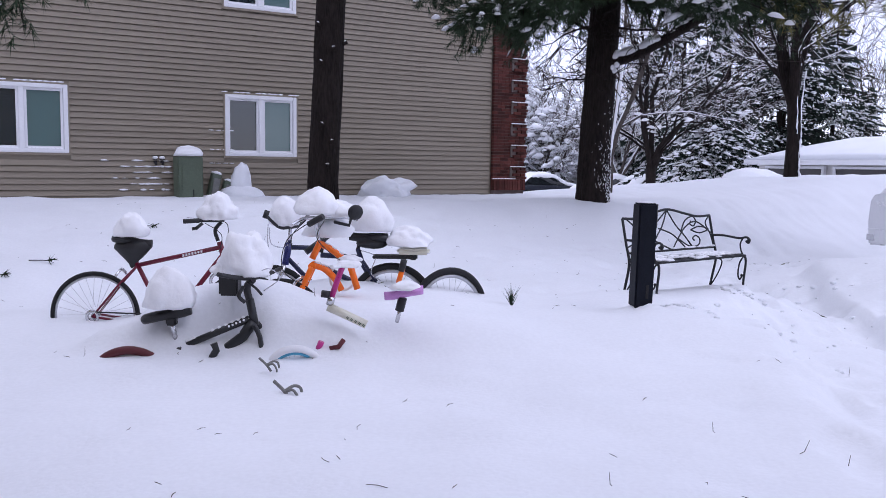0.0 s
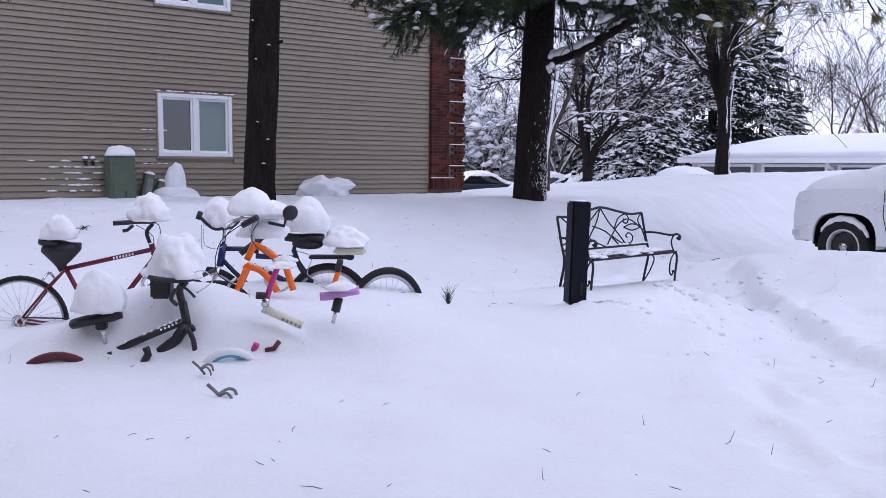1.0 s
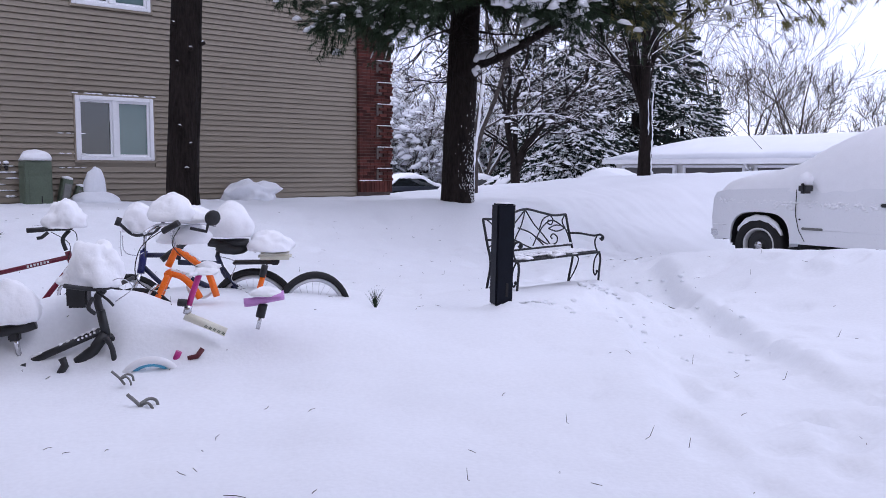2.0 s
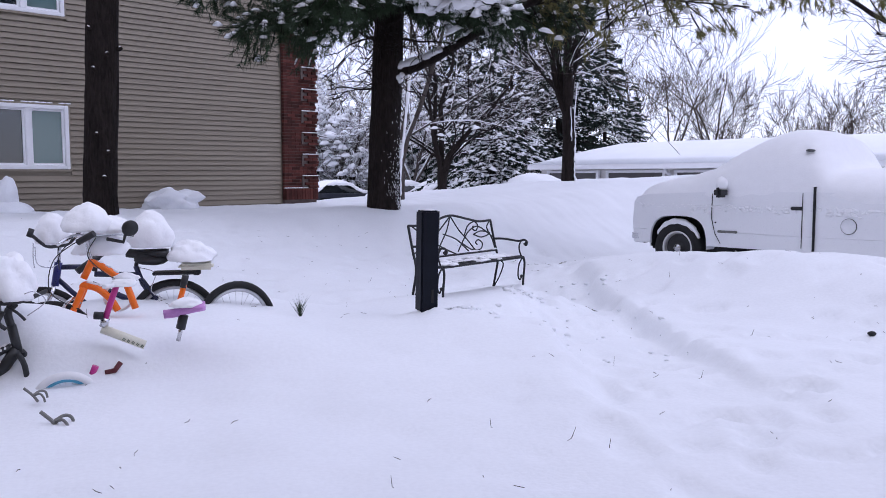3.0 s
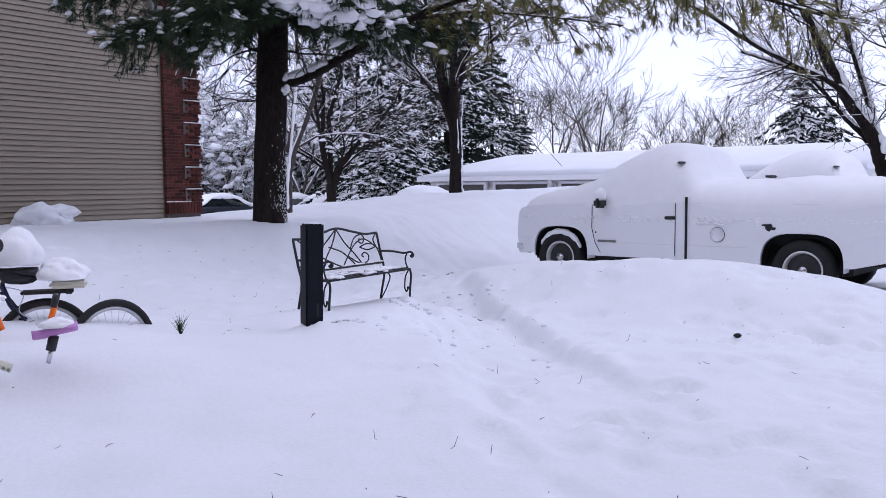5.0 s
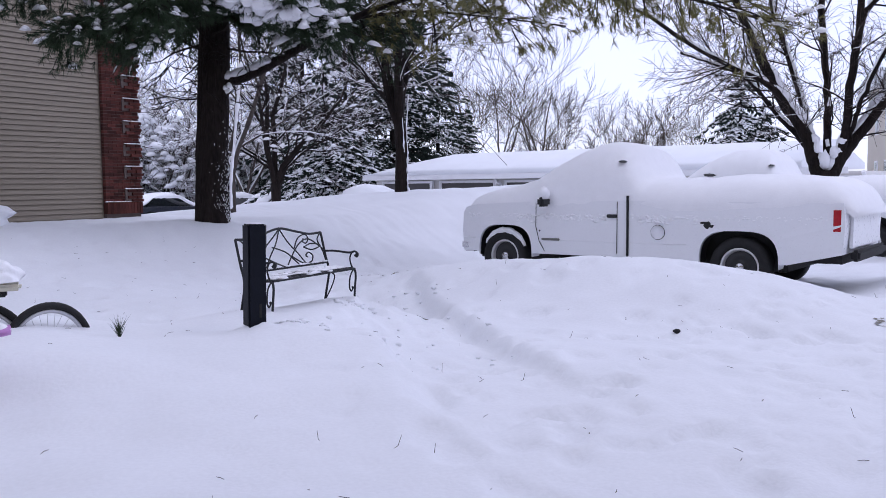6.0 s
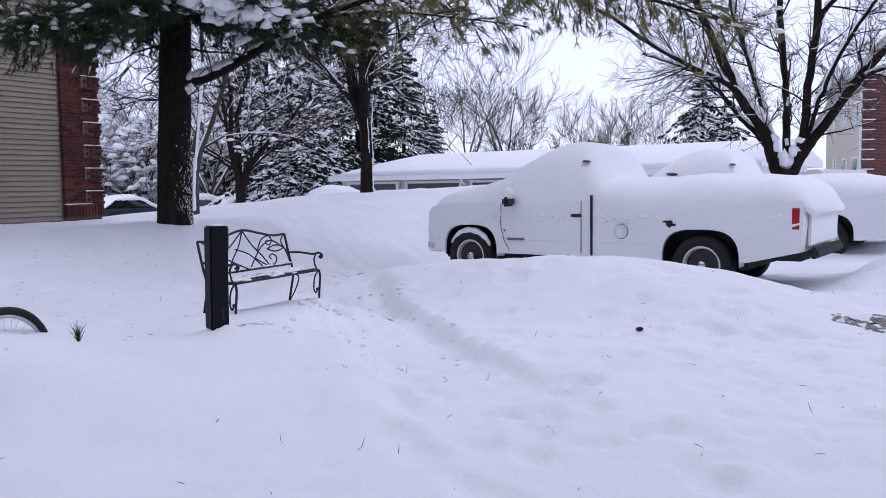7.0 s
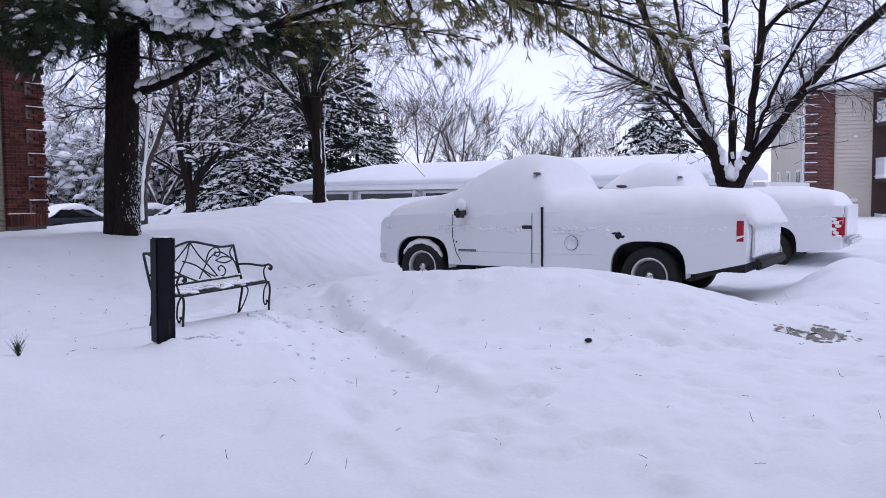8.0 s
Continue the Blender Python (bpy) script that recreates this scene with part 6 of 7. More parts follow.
def crimson_bike():
    t = thing("bicycle", "crimson road bicycle half buried with snow on saddle", "bicycle", pose(-2.56, 6.2, 0.22, 0, 0, 2), "snowed-in bicycles")
    bike_wheel(t, pose(0, 0, 0, 0, 0, 0), 0.328, 0.017)
    bike_wheel(t, pose(1.09, 0, 0, 0, 0, 6), 0.328, 0.017)
    lug, head, neck, bb = (0.315, 0, 0.375), (0.925, 0, 0.515), (0.905, 0, 0.575), (0.53, 0, -0.07)
    rod("top_tube", t, RED_PAINT, [lug, head], 0.0165, 12)
    rod("seat_tube", t, RED_PAINT, [(0.30, 0, 0.41), bb], 0.0165, 12)
    rod("down_tube", t, RED_PAINT, [(0.935, 0, 0.455), bb], 0.018, 12)
    rod("head_tube", t, RED_PAINT, [(0.915, 0, 0.555), (0.95, 0, 0.42)], 0.021, 12)
    for s in (-1, 1):
        rod("seat_stay", t, RED_PAINT, [(0.312, s * 0.012, 0.37), (0.2, s * 0.035, 0.25), (0.0, s * 0.06, 0.0)], 0.0085, 8)
        rod("chain_stay", t, RED_PAINT, [(0.5, s * 0.03, -0.06), (0.25, s * 0.05, -0.04), (0.0, s * 0.06, 0.0)], 0.009, 8)
        rod("fork_blade", t, RED_PAINT, [(0.955, s * 0.045, 0.40), (1.0, s * 0.052, 0.22), (1.09, s * 0.055, 0.0)], 0.011, 8, 5)
    rod("seat_post", t, CHROME, [(0.30, 0, 0.41), (0.275, 0, 0.51)], 0.013, 10)
    saddle(t, pose(0.285, 0, 0.55, 0, 4, 0), BLACK_PLASTIC, 1.0)
    bag = bmesh.new()
    blob(bag, (0.255, 0, 0.47), (0.145, 0.09, 0.115), 0.16, 3, seed=2)
    for v in bag.verts:
        k = 1 - 0.75 * ramp01(0.54, 0.36, v.co.z)
        v.co.x, v.co.y = 0.285 + (v.co.x - 0.265) * k, v.co.y * k
    part("saddle_bag", bag, BLACK_PLASTIC, t, "black bag below the saddle", True)
    rod("stem", t, BLACK_PLASTIC, [(0.905, 0, 0.56), (0.885, 0, 0.64), (0.93, 0, 0.70)], 0.014, 10, 4)
    rod("handlebar", t, BLACK_PLASTIC, [(0.72, -0.17, 0.715), (0.80, -0.16, 0.72), (0.92, -0.05, 0.715), (0.93, 0.05, 0.715), (0.82, 0.22, 0.72), (0.74, 0.24, 0.715)], 0.0125, 10, 5)
    grip(t, (0.70, -0.172, 0.714), (0.81, -0.158, 0.72))
    rod("brake_lever", t, BLACK_PLASTIC, [(0.83, -0.15, 0.70), (0.79, -0.16, 0.665), (0.76, -0.165, 0.66)], 0.012, 8)
    for k, pts in enumerate((((0.85, -0.12, 0.72), (0.99, -0.1, 0.70), (0.98, -0.05, 0.55), (0.94, -0.02, 0.47)), ((0.84, -0.12, 0.70), (0.96, -0.14, 0.62), (0.93, -0.06, 0.50)))):
        rod("cable", t, BLACK_PLASTIC, pts, 0.003, 6, 6)
    rod("brake", t, CHROME, [(0.17, -0.05, 0.30), (0.20, 0, 0.345), (0.22, 0.05, 0.30)], 0.010, 8, 4)
    rod("brake", t, BLACK_PLASTIC, [(0.90, -0.05, 0.36), (0.95, 0, 0.41), (0.96, 0.05, 0.35)], 0.012, 8, 4)
    rod("chain", t, BLACK_PLASTIC, [(0.02, -0.065, 0.035), (0.52, -0.065, 0.02)], 0.006, 6)
    part("sprocket", ring(0.04, 0.012, 24, 6), CHROME, t).location = (0.0, -0.06, 0.0)
    part("reflector", ring(0.055, 0.012, 24, 6), CHROME, t, "chrome bell lamp ring").location = (0.93, -0.12, 0.28)
    mark = bmesh.new()
    for k in range(7):
        box(mark, (0.655 + k * 0.022, -0.0165, 0.4525 + k * 0.0050), (0.013, 0.003, 0.016))
    part("lettering", mark, WHITE_VINYL, t, "pale plain bars on the tube")
    clump(t, (0.275, 0, 0.625), (0.12, 0.12, 0.125), 2.2, 0.2)
    clump(t, (0.915, -0.03, 0.765), (0.145, 0.16, 0.14), 5.1, 0.26)
    return t


def black_bike():
    t = thing("bicycle", "black bicycle mostly buried, snow on saddle and handlebar", "bicycle", pose(-1.62, 5.0, 0.22), "snowed-in bicycles")
    bike_wheel(t, pose(-0.21, -0.10, -0.185, 6, 0, 8), 0.25, 0.026, DARK_RED)
    rod("top_tube", t, BLACK_PAINT, [(0.06, 0, 0.03), (0.16, 0, 0.075), (0.47, 0, 0.21)], 0.021, 12)
    rod("down_tube", t, BLACK_PAINT, [(0.50, 0, 0.20), (0.43, 0, 0.10), (0.34, 0.0, 0.03)], 0.032, 12)
    rod("head_tube", t, BLACK_PAINT, [(0.475, 0, 0.33), (0.505, 0, 0.17)], 0.025, 12)
    for s in (-1, 1):
        rod("fork_blade", t, BLACK_PAINT, [(0.51, s * 0.045, 0.18), (0.545, s * 0.05, 0.11), (0.56, s * 0.05, -0.03)], 0.016, 8, 3)
    rod("stem", t, BLACK_PLASTIC, [(0.475, 0, 0.32), (0.46, 0, 0.40), (0.50, -0.02, 0.45)], 0.022, 10, 4)
    rod("seat_post", t, CHROME, [(0.03, 0, 0.08), (0.005, 0, 0.22)], 0.015, 10)
    part("seat_clamp", one_box((0.01, 0, 0.19), (0.06, 0.05, 0.05), bevel=0.008), BLACK_PLASTIC, t)
    saddle(t, pose(-0.015, 0, 0.225, 0, -17, 0), BLACK_PLASTIC, 1.02)
    rod("lever", t, BLACK_PLASTIC, [(-0.03, -0.05, 0.005), (0.03, -0.05, 0.02), (0.08, -0.05, 0.035)], 0.013, 8)
    rod("pedal", t, BLACK_PLASTIC, [(0.26, -0.1, -0.03), (0.30, -0.1, 0.04), (0.285, -0.1, 0.08)], 0.022, 8)
    basket = part("basket", one_box((0.335, 0.10, 0.40), (0.115, 0.11, 0.125), bevel=0.012), BLACK_PLASTIC, t, "black handlebar basket")
    rod("handlebar", t, BLACK_PLASTIC, [(0.34, -0.2, 0.50), (0.46, -0.06, 0.46), (0.54, 0.06, 0.46), (0.62, 0.2, 0.49)], 0.013, 8, 5)
    rod("cable", t, CHROME, [(0.50, -0.05, 0.47), (0.60, -0.06, 0.52), (0.66, -0.03, 0.46), (0.56, 0.0, 0.38)], 0.003, 6, 6)
    mark = bmesh.new()
    for k in range(5):
        box(mark, (0.355 + k * 0.022, -0.0205, 0.167 + k * 0.0096), (0.011, 0.003, 0.012))
    part("lettering", mark, SNOW_CAP, t, "pale plain bars on the tube")
    clump(t, (0.0, 0, 0.345), (0.155, 0.13, 0.15), 7.7, 0.16, 0.6)
    frost = bmesh.new()
    snow_run(frost, [(0.10, 0, 0.066), (0.16, 0, 0.092), (0.46, 0, 0.222)], 0.017, 0.010, 9, 2.0, -0.1)
    snow_run(frost, [(0.42, 0.0, 0.12), (0.49, 0, 0.215)], 0.02, 0.010, 6, 4.0, -0.1)
    part("snow_cap", frost, SNOW_CAP, t, "thin snow clinging to the tubes", True)
    clump(t, (0.44, 0.05, 0.555), (0.15, 0.15, 0.155), 8.4, 0.3, 0.5)
    clump(t, (0.335, 0.06, 0.50), (0.09, 0.10, 0.07), 9.0, 0.3)
    rod("brake_lever", t, BLACK_PLASTIC, [(0.47, -0.05, 0.44), (0.53, -0.09, 0.41), (0.57, -0.10, 0.37)], 0.008, 8, 4)
    rod("brake_lever", t, BLACK_PLASTIC, [(0.45, -0.05, 0.41), (0.43, -0.08, 0.36), (0.46, -0.06, 0.32)], 0.012, 8, 4)
    return t


def orange_bike():
    t = thing("bicycle", "orange child's bicycle leaning in deep snow", "bicycle", pose(-1.07, 5.6, 0.30), "snowed-in bicycles")
    bike_wheel(t, pose(0.0, 0.0, 0.02, 0, 0, 12), 0.275, 0.024)
    rod("head_tube", t, ORANGE, [(0.26, 0, 0.545), (0.205, 0, 0.43)], 0.022, 12)
    rod("top_tube", t, ORANGE, [(0.255, 0, 0.53), (0.31, 0, 0.505), (0.38, 0, 0.455), (0.445, 0, 0.40)], 0.022, 12, 5)
    rod("down_tube", t, ORANGE, [(0.22, 0, 0.385), (0.29, 0, 0.36), (0.36, 0, 0.29), (0.40, 0, 0.22)], 0.022, 12, 4)
    rod("seat_tube", t, ORANGE, [(0.455, 0, 0.39), (0.505, 0, 0.23)], 0.022, 12)
    for s in (-1, 1):
        rod("fork_blade", t, ORANGE, [(0.21, s * 0.05, 0.38), (0.165, s * 0.055, 0.28), (0.11, s * 0.055, 0.15)], 0.019, 10, 3)
    rod("fork_crown", t, ORANGE, [(0.21, -0.06, 0.385), (0.21, 0.06, 0.385)], 0.024, 10)
    rod("seat_post", t, ORANGE, [(0.77, 0.1, 0.26), (0.80, 0.1, 0.36)], 0.018, 10)
    rod("clamp", t, BLACK_PLASTIC, [(0.79, 0.1, 0.34), (0.81, 0.1, 0.42)], 0.022, 10)
    rod("stem", t, CHROME, [(0.25, 0, 0.54), (0.235, 0, 0.66), (0.28, -0.02, 0.70)], 0.013, 10, 4)
    rod("handlebar", t, CHROME, [(0.10, -0.2, 0.66), (0.17, -0.1, 0.70), (0.28, 0, 0.70), (0.40, 0.1, 0.70), (0.48, 0.2, 0.68)], 0.012, 10, 5)
    grip(t, (0.20, -0.12, 0.665), (0.30, -0.16, 0.72), 0.02)
    for pts in (((0.21, -0.1, 0.68), (0.06, -0.12, 0.56), (0.03, -0.1, 0.36), (0.19, -0.06, 0.24)), ((0.30, -0.1, 0.69), (0.26, -0.16, 0.58), (0.36, -0.1, 0.46), (0.40, 0, 0.42)), ((0.18, -0.1, 0.69), (0.10, -0.14, 0.60), (0.085, -0.1, 0.50))):
        rod("cable", t, BLACK_PLASTIC, pts, 0.0032, 6, 6)
    rod("brake", t, CHROME, [(0.09, -0.06, 0.26), (0.14, -0.03, 0.31), (0.17, 0.05, 0.27)], 0.011, 8, 4)
    part("rear_guard", ring(0.085, 0.009, 30, 6), WHITE_VINYL, t, "white chain guard").location = (0.40, 0.04, 0.30)
    rod("mirror_stalk", t, BLACK_PLASTIC, [(0.36, -0.08, 0.68), (0.46, -0.1, 0.66), (0.475, -0.1, 0.72)], 0.011, 8)
    part("mirror", ring_profile([(0.004, -0.012), (0.048, -0.012), (0.052, 0.0), (0.048, 0.012), (0.004, 0.014)], 20), BLACK_PLASTIC, t, "round black mirror").matrix_local = pose(0.50, -0.1, 0.745, 20, 35, 40)
    clump(t, (0.24, 0, 0.76), (0.145, 0.15, 0.12), 11.2, 0.14)
    clump(t, (0.37, 0.06, 0.73), (0.13, 0.13, 0.075), 12.6, 0.18)
    clump(t, (0.30, 0.12, 0.60), (0.17, 0.13, 0.10), 13.4, 0.2)
    frost = bmesh.new()
    snow_run(frost, [(0.30, 0, 0.527), (0.38, 0, 0.477), (0.44, 0, 0.42)], 0.016, 0.009, 7, 3.0, 0.0)
    snow_run(frost, [(0.21, 0, 0.405), (0.30, 0, 0.378)], 0.016, 0.009, 7, 6.0, -0.1)
    part("snow_cap", frost, SNOW_CAP, t, "thin snow clinging to the tubes", True)
    clump(t, (0.45, 0.0, 0.425), (0.09, 0.05, 0.03), 14.4, 0.2)
    return t


def pink_bike():
    t = thing("bicycle", "pink and cream child's bicycle nearly buried in snow", "bicycle", pose(-0.66, 5.0, 0.22), "snowed-in bicycles")
    w = bike_wheel(t, pose(-0.20, -0.10, -0.075, 22, 0, 10), 0.175, 0.022, WHITE_VINYL, SKY_BLUE, 20)
    guard = part("fender", ring(0.13, 0.026, 40, 8, 0.35), SKY_BLUE, t, "pale blue wheel fender")
    guard.matrix_local = pose(-0.20, -0.10, -0.07, 22, 0, 10)
    rod("stem", t, PINK, [(0.0, 0, 0.34), (0.03, 0, 0.43), (0.068, 0, 0.535)], 0.0175, 12)
    rod("head_tube", t, CHROME, [(-0.01, 0, 0.30), (0.004, 0, 0.35)], 0.023, 12)
    rod("down_tube", t, CREAM, [(-0.02, 0, 0.29), (0.08, 0, 0.245), (0.21, 0, 0.185)], 0.026, 12, 0, "cream tube with faded flowers")
    rod("clamp", t, BLACK_PLASTIC, [(-0.055, -0.02, 0.37), (-0.005, -0.02, 0.365)], 0.022, 8)
    rod("fork_blade", t, PINK, [(-0.075, -0.05, 0.035), (-0.05, -0.05, 0.09)], 0.018, 10)
    rod("fork_tip", t, DARK_RED, [(0.0, -0.06, 0.05), (0.05, -0.06, 0.06), (0.08, -0.04, 0.10)], 0.015, 8)
    rod("seat_post", t, CHROME, [(0.39, 0, 0.20), (0.415, 0, 0.30)], 0.012, 10)
    rod("seat_clamp", t, BLACK_PLASTIC, [(0.405, 0, 0.27), (0.425, 0, 0.35)], 0.027, 10)
    saddle(t, pose(0.435, 0, 0.375, 0, 6, 180), LILAC, 0.86, "lilac child's saddle")
    rod("handlebar", t, WHITE_VINYL, [(0.02, -0.14, 0.545), (0.06, 0, 0.535), (0.15, 0.1, 0.55)], 0.012, 8, 4)
    flowers = bmesh.new()
    for k in range(5):
        for j in range(4):
            box(flowers, (0.10 + k * 0.024 + 0.006 * math.cos(j * 1.57), -0.024, 0.228 - k * 0.011 + 0.006 * math.sin(j * 1.57)), (0.006, 0.006, 0.006))
    tagged(part("flower_print", flowers, UTILITY, t), kind="stuff")
    clump(t, (0.445, 0, 0.41), (0.105, 0.075, 0.04), 15.0, 0.15)
    clump(t, (0.10, 0.02, 0.535), (0.08, 0.06, 0.03), 16.0, 0.2)
    return t


def blue_bike():
    t = thing("bicycle", "blue bicycle behind the others with snow-capped handlebar", "bicycle", pose(-1.2, 6.6, 0.30, 0, 0, 12), "snowed-in bicycles")
    rod("head_tube", t, BLUE, [(0.0, 0, 0.44), (-0.03, 0, 0.27)], 0.028, 12)
    rod("top_tube", t, NAVY, [(-0.005, 0, 0.405), (0.16, 0, 0.40)], 0.019, 12)
    rod("down_tube", t, NAVY, [(-0.02, 0, 0.33), (0.08, 0, 0.22), (0.4, 0, -0.1)], 0.018, 12)
    for s in (-1, 1):
        rod("fork_blade", t, CHROME, [(-0.035, s * 0.05, 0.27), (-0.07, s * 0.05, 0.18), (-0.14, s * 0.05, -0.05)], 0.014, 10)
    rod("stem", t, CHROME, [(0.0, 0, 0.44), (0.01, 0, 0.55)], 0.014, 10)
    rod("handlebar", t, BLACK_PLASTIC, [(-0.17, -0.2, 0.66), (-0.08, -0.1, 0.57), (0.0, 0, 0.56), (0.08, 0.1, 0.57), (0.16, 0.2, 0.65)], 0.012, 10, 5)
    grip(t, (-0.185, -0.205, 0.645), (-0.165, -0.195, 0.70), 0.02)
    for pts in (((-0.15, -0.16, 0.57), (-0.14, -0.14, 0.45), (-0.06, -0.06, 0.41), (0.0, -0.02, 0.43)), ((-0.16, -0.18, 0.60), (-0.165, -0.16, 0.50), (-0.16, -0.15, 0.42))):
        rod("cable", t, CHROME, pts, 0.0035, 6, 6)
    bike_wheel(t, pose(-0.14, 0, -0.06, 0, 0, 0), 0.33, 0.022)
    clump(t, (-0.03, 0, 0.66), (0.125, 0.14, 0.14), 18.0, 0.13, 0.5)


def navy_bike():
    t = thing("bicycle", "navy bicycle with black saddle and loaded rear rack", "bicycle", pose(-0.56, 6.3, 0.28), "snowed-in bicycles")
    bike_wheel(t, pose(0.18, 0, 0.03, 0, 0, 4), 0.32, 0.026)
    rod("top_tube", t, NAVY, [(-0.35, 0, 0.40), (-0.05, 0, 0.385)], 0.020, 12)
    rod("seat_tube", t, NAVY, [(-0.075, 0, 0.45), (-0.03, 0, 0.32), (0.06, 0, 0.17)], 0.018, 12)
    rod("down_tube", t, NAVY, [(-0.37, 0, 0.33), (0.06, 0, 0.12)], 0.021, 12)
    for s in (-1, 1):
        rod("seat_stay", t, NAVY, [(-0.05, s * 0.02, 0.38), (0.18, s * 0.06, 0.03)], 0.009, 8)
    rod("seat_post", t, BLACK_PLASTIC, [(-0.075, 0, 0.44), (-0.055, 0, 0.52)], 0.014, 10)
    saddle(t, pose(0.01, 0, 0.535, 0, -6, 180), BLACK_PLASTIC, 1.05)
    under = bmesh.new()
    blob(under, (0.03, 0, 0.50), (0.12, 0.07, 0.05), 0.15, 3, seed=6)
    part("saddle_shell", under, BLACK_PLASTIC, t, "", True)
    rod("stem", t, BLACK_PLASTIC, [(-0.35, 0, 0.42), (-0.32, 0, 0.52), (-0.22, 0, 0.575)], 0.018, 10, 4)
    rod("handlebar", t, BLACK_PLASTIC, [(-0.40, -0.24, 0.46), (-0.30, -0.18, 0.535), (-0.20, -0.05, 0.585), (-0.13, 0.06, 0.555), (-0.10, 0.2, 0.52)], 0.014, 10, 5)
    grip(t, (-0.42, -0.25, 0.445), (-0.31, -0.19, 0.53), 0.022)
    rack = part("rear_rack", one_box((0.19, 0, 0.395), (0.30, 0.14, 0.022), bevel=0.006), BLACK_PLASTIC, t, "black rear rack")
    for s in (-1, 1):
        rod("rack_stay", rack, BLACK_PLASTIC, [(0.28, s * 0.06, 0.385), (0.19, s * 0.065, 0.05)], 0.006, 6)
    part("fender", one_box((0.34, 0, 0.40), (0.06, 0.10, 0.05), bevel=0.01), BLACK_PLASTIC, t)
    part("tray", one_box((0.34, 0, 0.44), (0.24, 0.20, 0.045), bevel=0.018), CREAM, t, "cream plastic tray")
    rod("cable", t, CHROME, [(-0.05, -0.03, 0.44), (0.06, -0.06, 0.40), (0.03, -0.06, 0.28), (0.10, -0.05, 0.22)], 0.0035, 6, 6)
    clump(t, (0.03, 0, 0.665), (0.155, 0.14, 0.155), 20.0, 0.12, 0.55)
    clump(t, (0.30, 0, 0.515), (0.17, 0.15, 0.10), 21.0, 0.2, 0.7)
    clump(t, (-0.20, 0.05, 0.63), (0.08, 0.08, 0.05), 22.0, 0.2)


def sunk_wheel():
    t = thing("bicycle", "black-tyred bicycle buried so only one wheel shows", "bicycle", pose(0.05, 6.3, 0.265), "snowed-in bicycles")
    bike_wheel(t, pose(0, 0, 0, 0, 0, 30), 0.335, 0.027)
    rod("chain_stay", t, NAVY, [(0, 0.06, 0), (-0.3, 0.2, 0.0)], 0.01, 8)


def rack_hook(x, y, turn, z, size):
    t = thing("rack_hook", "grey metal bike rack hook poking through the snow", "bike rack", pose(x, y, z, 0, 0, turn) @ Matrix.Scale(size, 4), "bike rack hooks")
    rod("bar", t, GREY_METAL, [(-0.09, 0, 0.075), (-0.02, 0, 0.01), (0.03, 0, -0.06)], 0.013, 10, 4)
    rod("prong", t, GREY_METAL, [(-0.01, 0.01, 0.005), (0.04, 0.05, 0.03), (0.085, 0.06, 0.015), (0.10, 0.06, -0.04)], 0.011, 10, 5)
    rod("prong", t, GREY_METAL, [(0.0, 0.0, 0.0), (0.05, -0.02, 0.02), (0.085, -0.03, -0.015), (0.095, -0.03, -0.06)], 0.010, 10, 5)


crimson_bike()
black_bike()
orange_bike()
pink_bike()
blue_bike()
navy_bike()
sunk_wheel()
rack_hook(-0.955, 4.6, 0, 0.245, 0.55)
rack_hook(-0.80, 4.3, -5, 0.18, 0.74)


# small growth and litter on the snow
def pine_sprig():
    random.seed(3)
    x, y = 0.49, 6.0
    t = thing("pine_sprig", "small green pine sprig poking out of the snow", "pine sprig", pose(x, y, height(x, y) - 0.02))
    nd, st = Wood(), Wood()
    st.tube([Vector((0, 0, -0.05)), Vector((0.01, 0, 0.1))], [0.004, 0.003], 5)
    for k in range(60):
        a = random.uniform(0, 6.28)
        v = Vector((math.cos(a) * random.uniform(0.15, 0.75), math.sin(a) * 0.5, 1)).normalized() * random.uniform(0.06, 0.15)
        b = Vector((0.003, 0, random.uniform(0, 0.06)))
        w = v.orthogonal().normalized() * 0.003
        nd.tri(b + w, b - w, b + v)
    st.make("stem", TWIG, t)
    nd.make("needles", NEEDLE, t, "green needle fan", False)


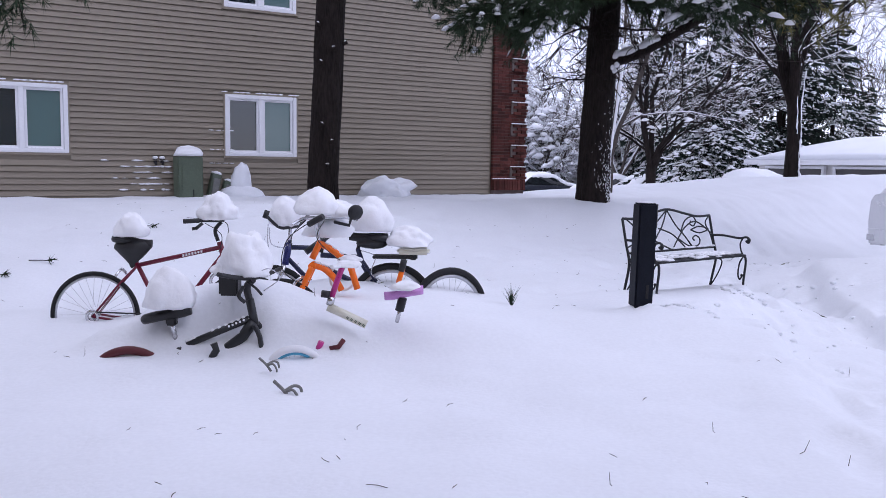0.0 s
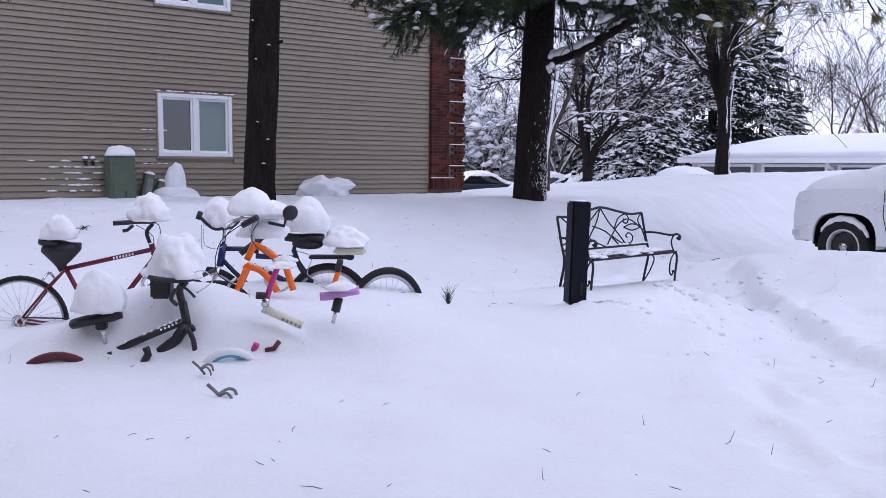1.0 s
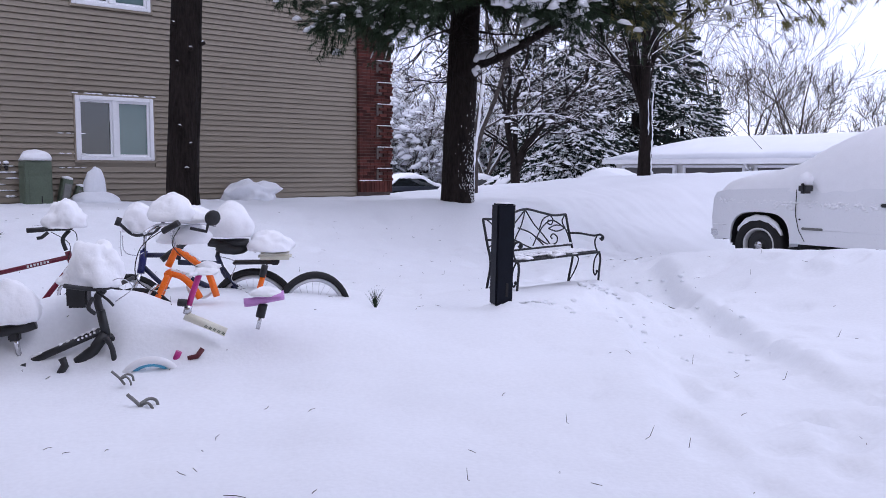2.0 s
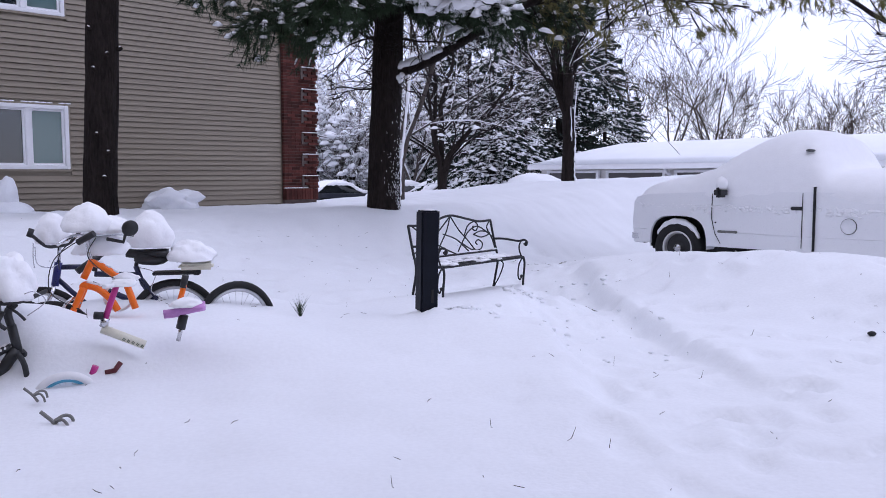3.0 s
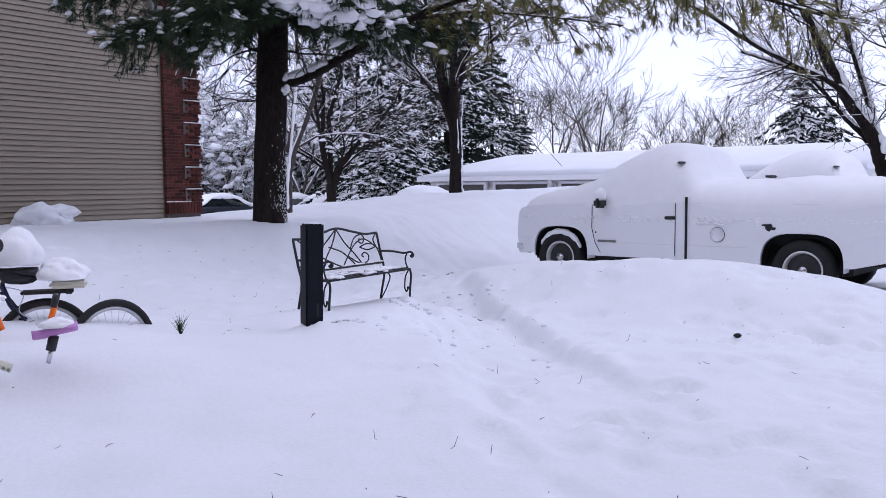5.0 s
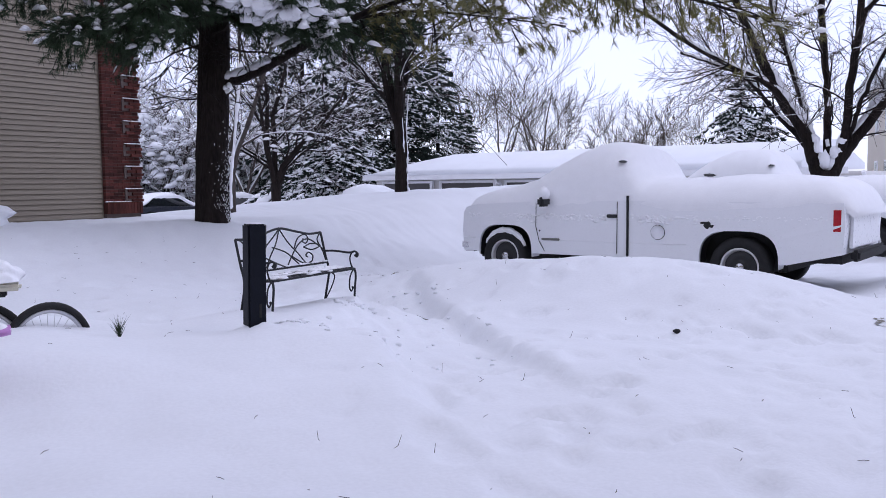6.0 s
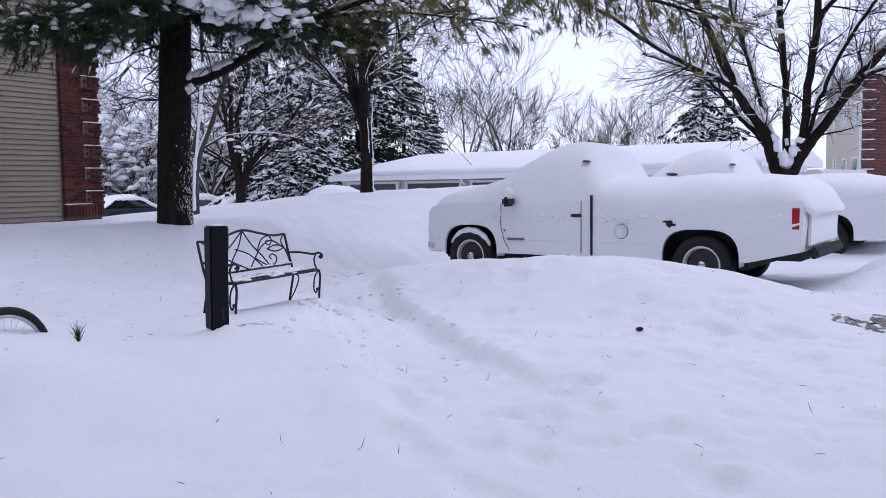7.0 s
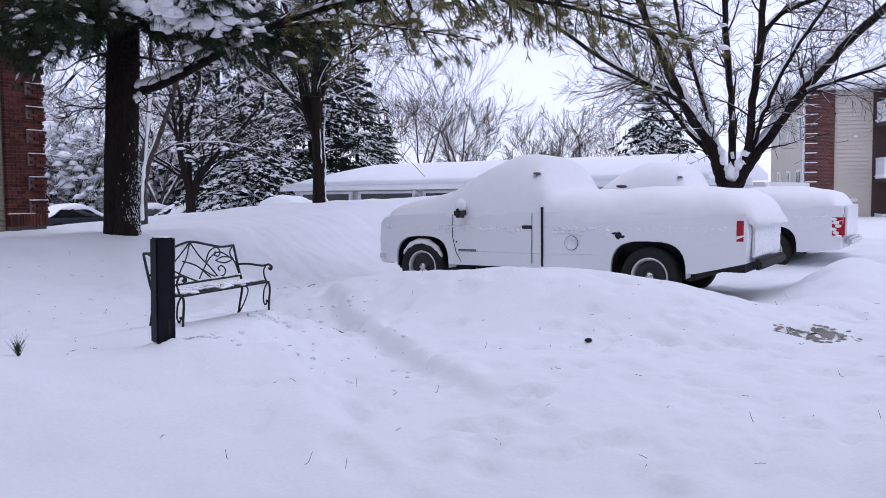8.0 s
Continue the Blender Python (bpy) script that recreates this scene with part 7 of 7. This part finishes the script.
def litter():
    random.seed(17)
    acc = Wood()
    for k in range(420):
        x, y = random.uniform(-4.5, 8.5), random.uniform(2.4, 12.5)
        z = height(x, y)
        a, L = random.uniform(0, 3.14), abs(random.gauss(0.0, 0.03)) + 0.01
        up = random.uniform(0, 0.012) if random.random() < 0.9 else 0.05
        p, d = Vector((x, y, z + 0.003)), Vector((math.cos(a) * L, math.sin(a) * L, up))
        acc.tube([p - d * 0.5 + Vector((0, 0, up * 0.5)), p + Vector((random.gauss(0, 0.004), 0, 0.004)), p + d * 0.5 + Vector((0, 0, up * 0.5))], [0.0012, 0.0017, 0.001], 4)
    ob = acc.make("twig_litter", TWIG, None)
    tagged(ob, "scattered pine needles and twigs on the snow", "twigs", kind="stuff")
    for x, y, pts in ((-3.8, 8.0, ((-0.12, 0), (0, 0.02), (0.1, 0.0))), (-3.35, 9.6, ((-0.07, 0), (0.02, 0), (0.09, 0.01))), (-3.95, 7.6, ((-0.1, 0.0), (0.03, 0.0)))):
        t = thing("fallen_twig", "fallen pine twig lying on the snow", "twig", pose(x, y, height(x, y) + 0.012), "fallen twigs")
        w = Wood()
        w.tube([Vector((q[0], q[1], 0.01)) for q in pts], [0.005] * len(pts), 5)
        n = Wood()
        for _ in range(3):
            tuft(n, Vector((pts[-1][0], pts[-1][1], 0.02)), Vector((1, 0, 0.2)), 0.07, 8)
        w.make("stem", TWIG, t)
        n.make("needles", NEEDLE, t, "dry green needles", False)
    x, y = 4.77, 5.42
    bm = bmesh.new()
    blob(bm, (0, 0, 0.012), (0.035, 0.025, 0.02), 0.25, 2, seed=4)
    st = part("stone", bm, DARK, None, "", True)
    st.location = (x, y, height(x, y))
    tagged(st, "small dark stone lying on the snow", "stone")


def bare_patch(x, y, rx, ry, seed):
    """Ground laid bare: many small flat scraps of wet concrete."""
    random.seed(seed)
    acc = Wood()
    for k in range(int(260 * rx)):
        u, v = random.gauss(0, 0.45), random.gauss(0, 0.45)
        if u * u + v * v > 1:
            continue
        px, py = x + u * rx, y + v * ry
        n, r = random.randint(5, 7), random.uniform(0.02, 0.06) * (1.2 - math.hypot(u, v) * 0.6)
        base = len(acc.v)
        ring_ = [(px + math.cos(2 * math.pi * i / n) * r * random.uniform(0.7, 1.5), py + math.sin(2 * math.pi * i / n) * r * random.uniform(0.5, 1.0)) for i in range(n)]
        acc.v += [Vector((qx, qy, height(qx, qy) + 0.004 + 0.0015 * random.random())) for qx, qy in ring_]
        acc.f.append(tuple(range(base, base + n)))
    ob = acc.make("bare_patch", PAVING, None, smooth=False)
    tagged(ob, "patch of bare wet ground showing through snow", "bare ground", kind="stuff")


pine_sprig()
litter()
bare_patch(6.62, 4.6, 0.42, 0.32, 3)
bare_patch(3.45, 7.55, 0.20, 0.10, 5)
bare_patch(4.0, 10.3, 0.22, 0.12, 6)


def trodden_crumbs():
    """Small lumps kicked up along the walkway's edges and round the bench."""
    random.seed(77)
    bm = bmesh.new()
    spots = [((1.62, 6.12), (1.95, 6.3), 34, 0.07), ((2.45, 7.1), (2.75, 7.4), 26, 0.10), ((3.5, 7.4), (3.8, 9.0), 18, 0.16), ((3.05, 5.0), (3.5, 7.4), 12, 0.16), ((2.3, 5.3), (2.75, 7.0), 18, 0.24)]
    for (x0, y0), (x1, y1), n, spread in spots:
        for k in range(n):
            t = random.random()
            x, y = x0 + (x1 - x0) * t + random.gauss(0, spread), y0 + (y1 - y0) * t + random.gauss(0, spread)
            r = random.uniform(0.008, 0.036) * random.uniform(0.5, 1.0)
            blob(bm, (x, y, height(x, y) + r * 0.15), (r * random.uniform(0.9, 1.7), r * random.uniform(0.8, 1.4), r * 0.7), 0.45, 2 if r > 0.02 else 1, seed=k + x0)
    me = bpy.data.meshes.new("snow_crumbs")
    bm.to_mesh(me)
    bm.free()
    me.materials.append(SNOW)
    me.polygons.foreach_set("use_smooth", [True] * len(me.polygons))
    tagged(new("snow_crumbs", me), "loose lumps of snow kicked up along the walkway", "snow lumps", kind="stuff")


trodden_crumbs()

# pieces of the walls: siding boards and bricks
def siding_pieces():
    rows = int((TOP - 0.3) / LAP)
    rest = bmesh.new()
    for r in range(rows):
        z = 0.35 + r * LAP
        spans, x = [], -12.4
        for c in sorted({c for c, _ in HOLES}):
            if any(hc == c and hz - 0.05 < z < hz + WIN_H + 0.06 or hc == c and hz - 0.05 < z + LAP < hz + WIN_H + 0.06 for hc, hz in HOLES):
                spans.append((x, c - WIN_W / 2 - 0.028))
                x = c + WIN_W / 2 + 0.028
        spans.append((x, -0.03))
        for a, b in spans:
            if z < 5.2:
                ob = part("siding_board", siding_board(a, b, z), SIDING, house)
            else:
                bm = siding_board(a, b, z)
                me = bpy.data.meshes.new("tmp")
                bm.to_mesh(me)
                bm.free()
                rest.from_mesh(me)
                bpy.data.meshes.remove(me)
    tagged(part("upper_siding", rest, SIDING, house), kind="stuff")


def brick_mesh(w):
    bm = one_box((0, 0, 0), (w, 0.09, 0.058))
    for v in bm.verts:
        v.co += Vector((noise.noise(v.co * 30), noise.noise(v.co * 31 + Vector((3, 3, 3))), 0)) * 0.002
    me = bpy.data.meshes.new("brick")
    bm.to_mesh(me)
    bm.free()
    me.materials.append(BRICK)
    return me


def brick_corner():
    back = bmesh.new()
    box(back, (0.43, -0.045, 3.9), (0.84, 0.10, 7.9))
    for k in range(14):
        z = 1.10 + k * 0.474
        box(back, (0.655, -0.11, z + 0.118), (0.405, 0.05, 0.232))
    pier = part("wall_brick_pier", back, MORTAR)
    pier.matrix_world = FACADE
    tagged(pier, "red brick corner pier with stepped quoins and snow on the ledges", "brick pier", kind="structure")
    full, half, q = brick_mesh(0.19), brick_mesh(0.088), brick_mesh(0.13)
    count = 0
    rest = bmesh.new()

    def lay(me, x, y, z):
        nonlocal count
        count += 1
        if count <= 430:
            ob = new("brick", me)
            ob.parent = pier
            ob.location = (x, y, z)
        else:
            n0 = len(rest.verts)
            rest.from_mesh(me)
            rest.verts.ensure_lookup_table()
            for v in rest.verts[n0:]:
                v.co += Vector((x, y, z))

    for c in range(-4, 105):
        z = 1.08 + 0.0677 * (c + 0.5)
        if c < 0:
            continue
        quoin = (c % 7) < 4
        odd = c % 2
        x = 0.0
        while x < 0.855:
            w = 0.098 if (odd and x < 0.01) else 0.20
            w = min(w, 0.86 - x)
            if w > 0.05:
                y = -0.135 if quoin and x > 0.44 else -0.062
                me = full if w > 0.19 else half if w < 0.11 else q
                lay(me, x + w / 2, y, z)
            x += w
    for k in range(12):
        ob = new("brick", brick_base)
        ob.parent = pier
        ob.location = (0.035 + k * 0.0717, -0.09, 0.96)
    tagged(part("upper_brick", rest, BRICK, pier), kind="stuff")
    for k in range(14):
        z = 1.08 + (7 * k + 4) * 0.0677
        bm = bmesh.new()
        for j in range(7):
            blob(bm, (0.48 + j * 0.06, -0.15, z + 0.010), (0.045, 0.035, 0.014), sub=1, seed=j + k)
        part("snow_cap", bm, SNOW_CAP, pier, "thin snow on a brick ledge", True)
    bm = bmesh.new()
    for j in range(15):
        blob(bm, (0.02 + j * 0.06, -0.115, 1.092), (0.05, 0.03, 0.014), sub=1, seed=j)
    part("snow_cap", bm, SNOW_CAP, pier, "thin snow on the brick base", True)


bm = one_box((0, 0, 0), (0.062, 0.14, 0.24))
brick_base = bpy.data.meshes.new("brick_base")
bm.to_mesh(brick_base)
bm.free()
brick_base.materials.append(BRICK)
siding_pieces()
brick_corner()
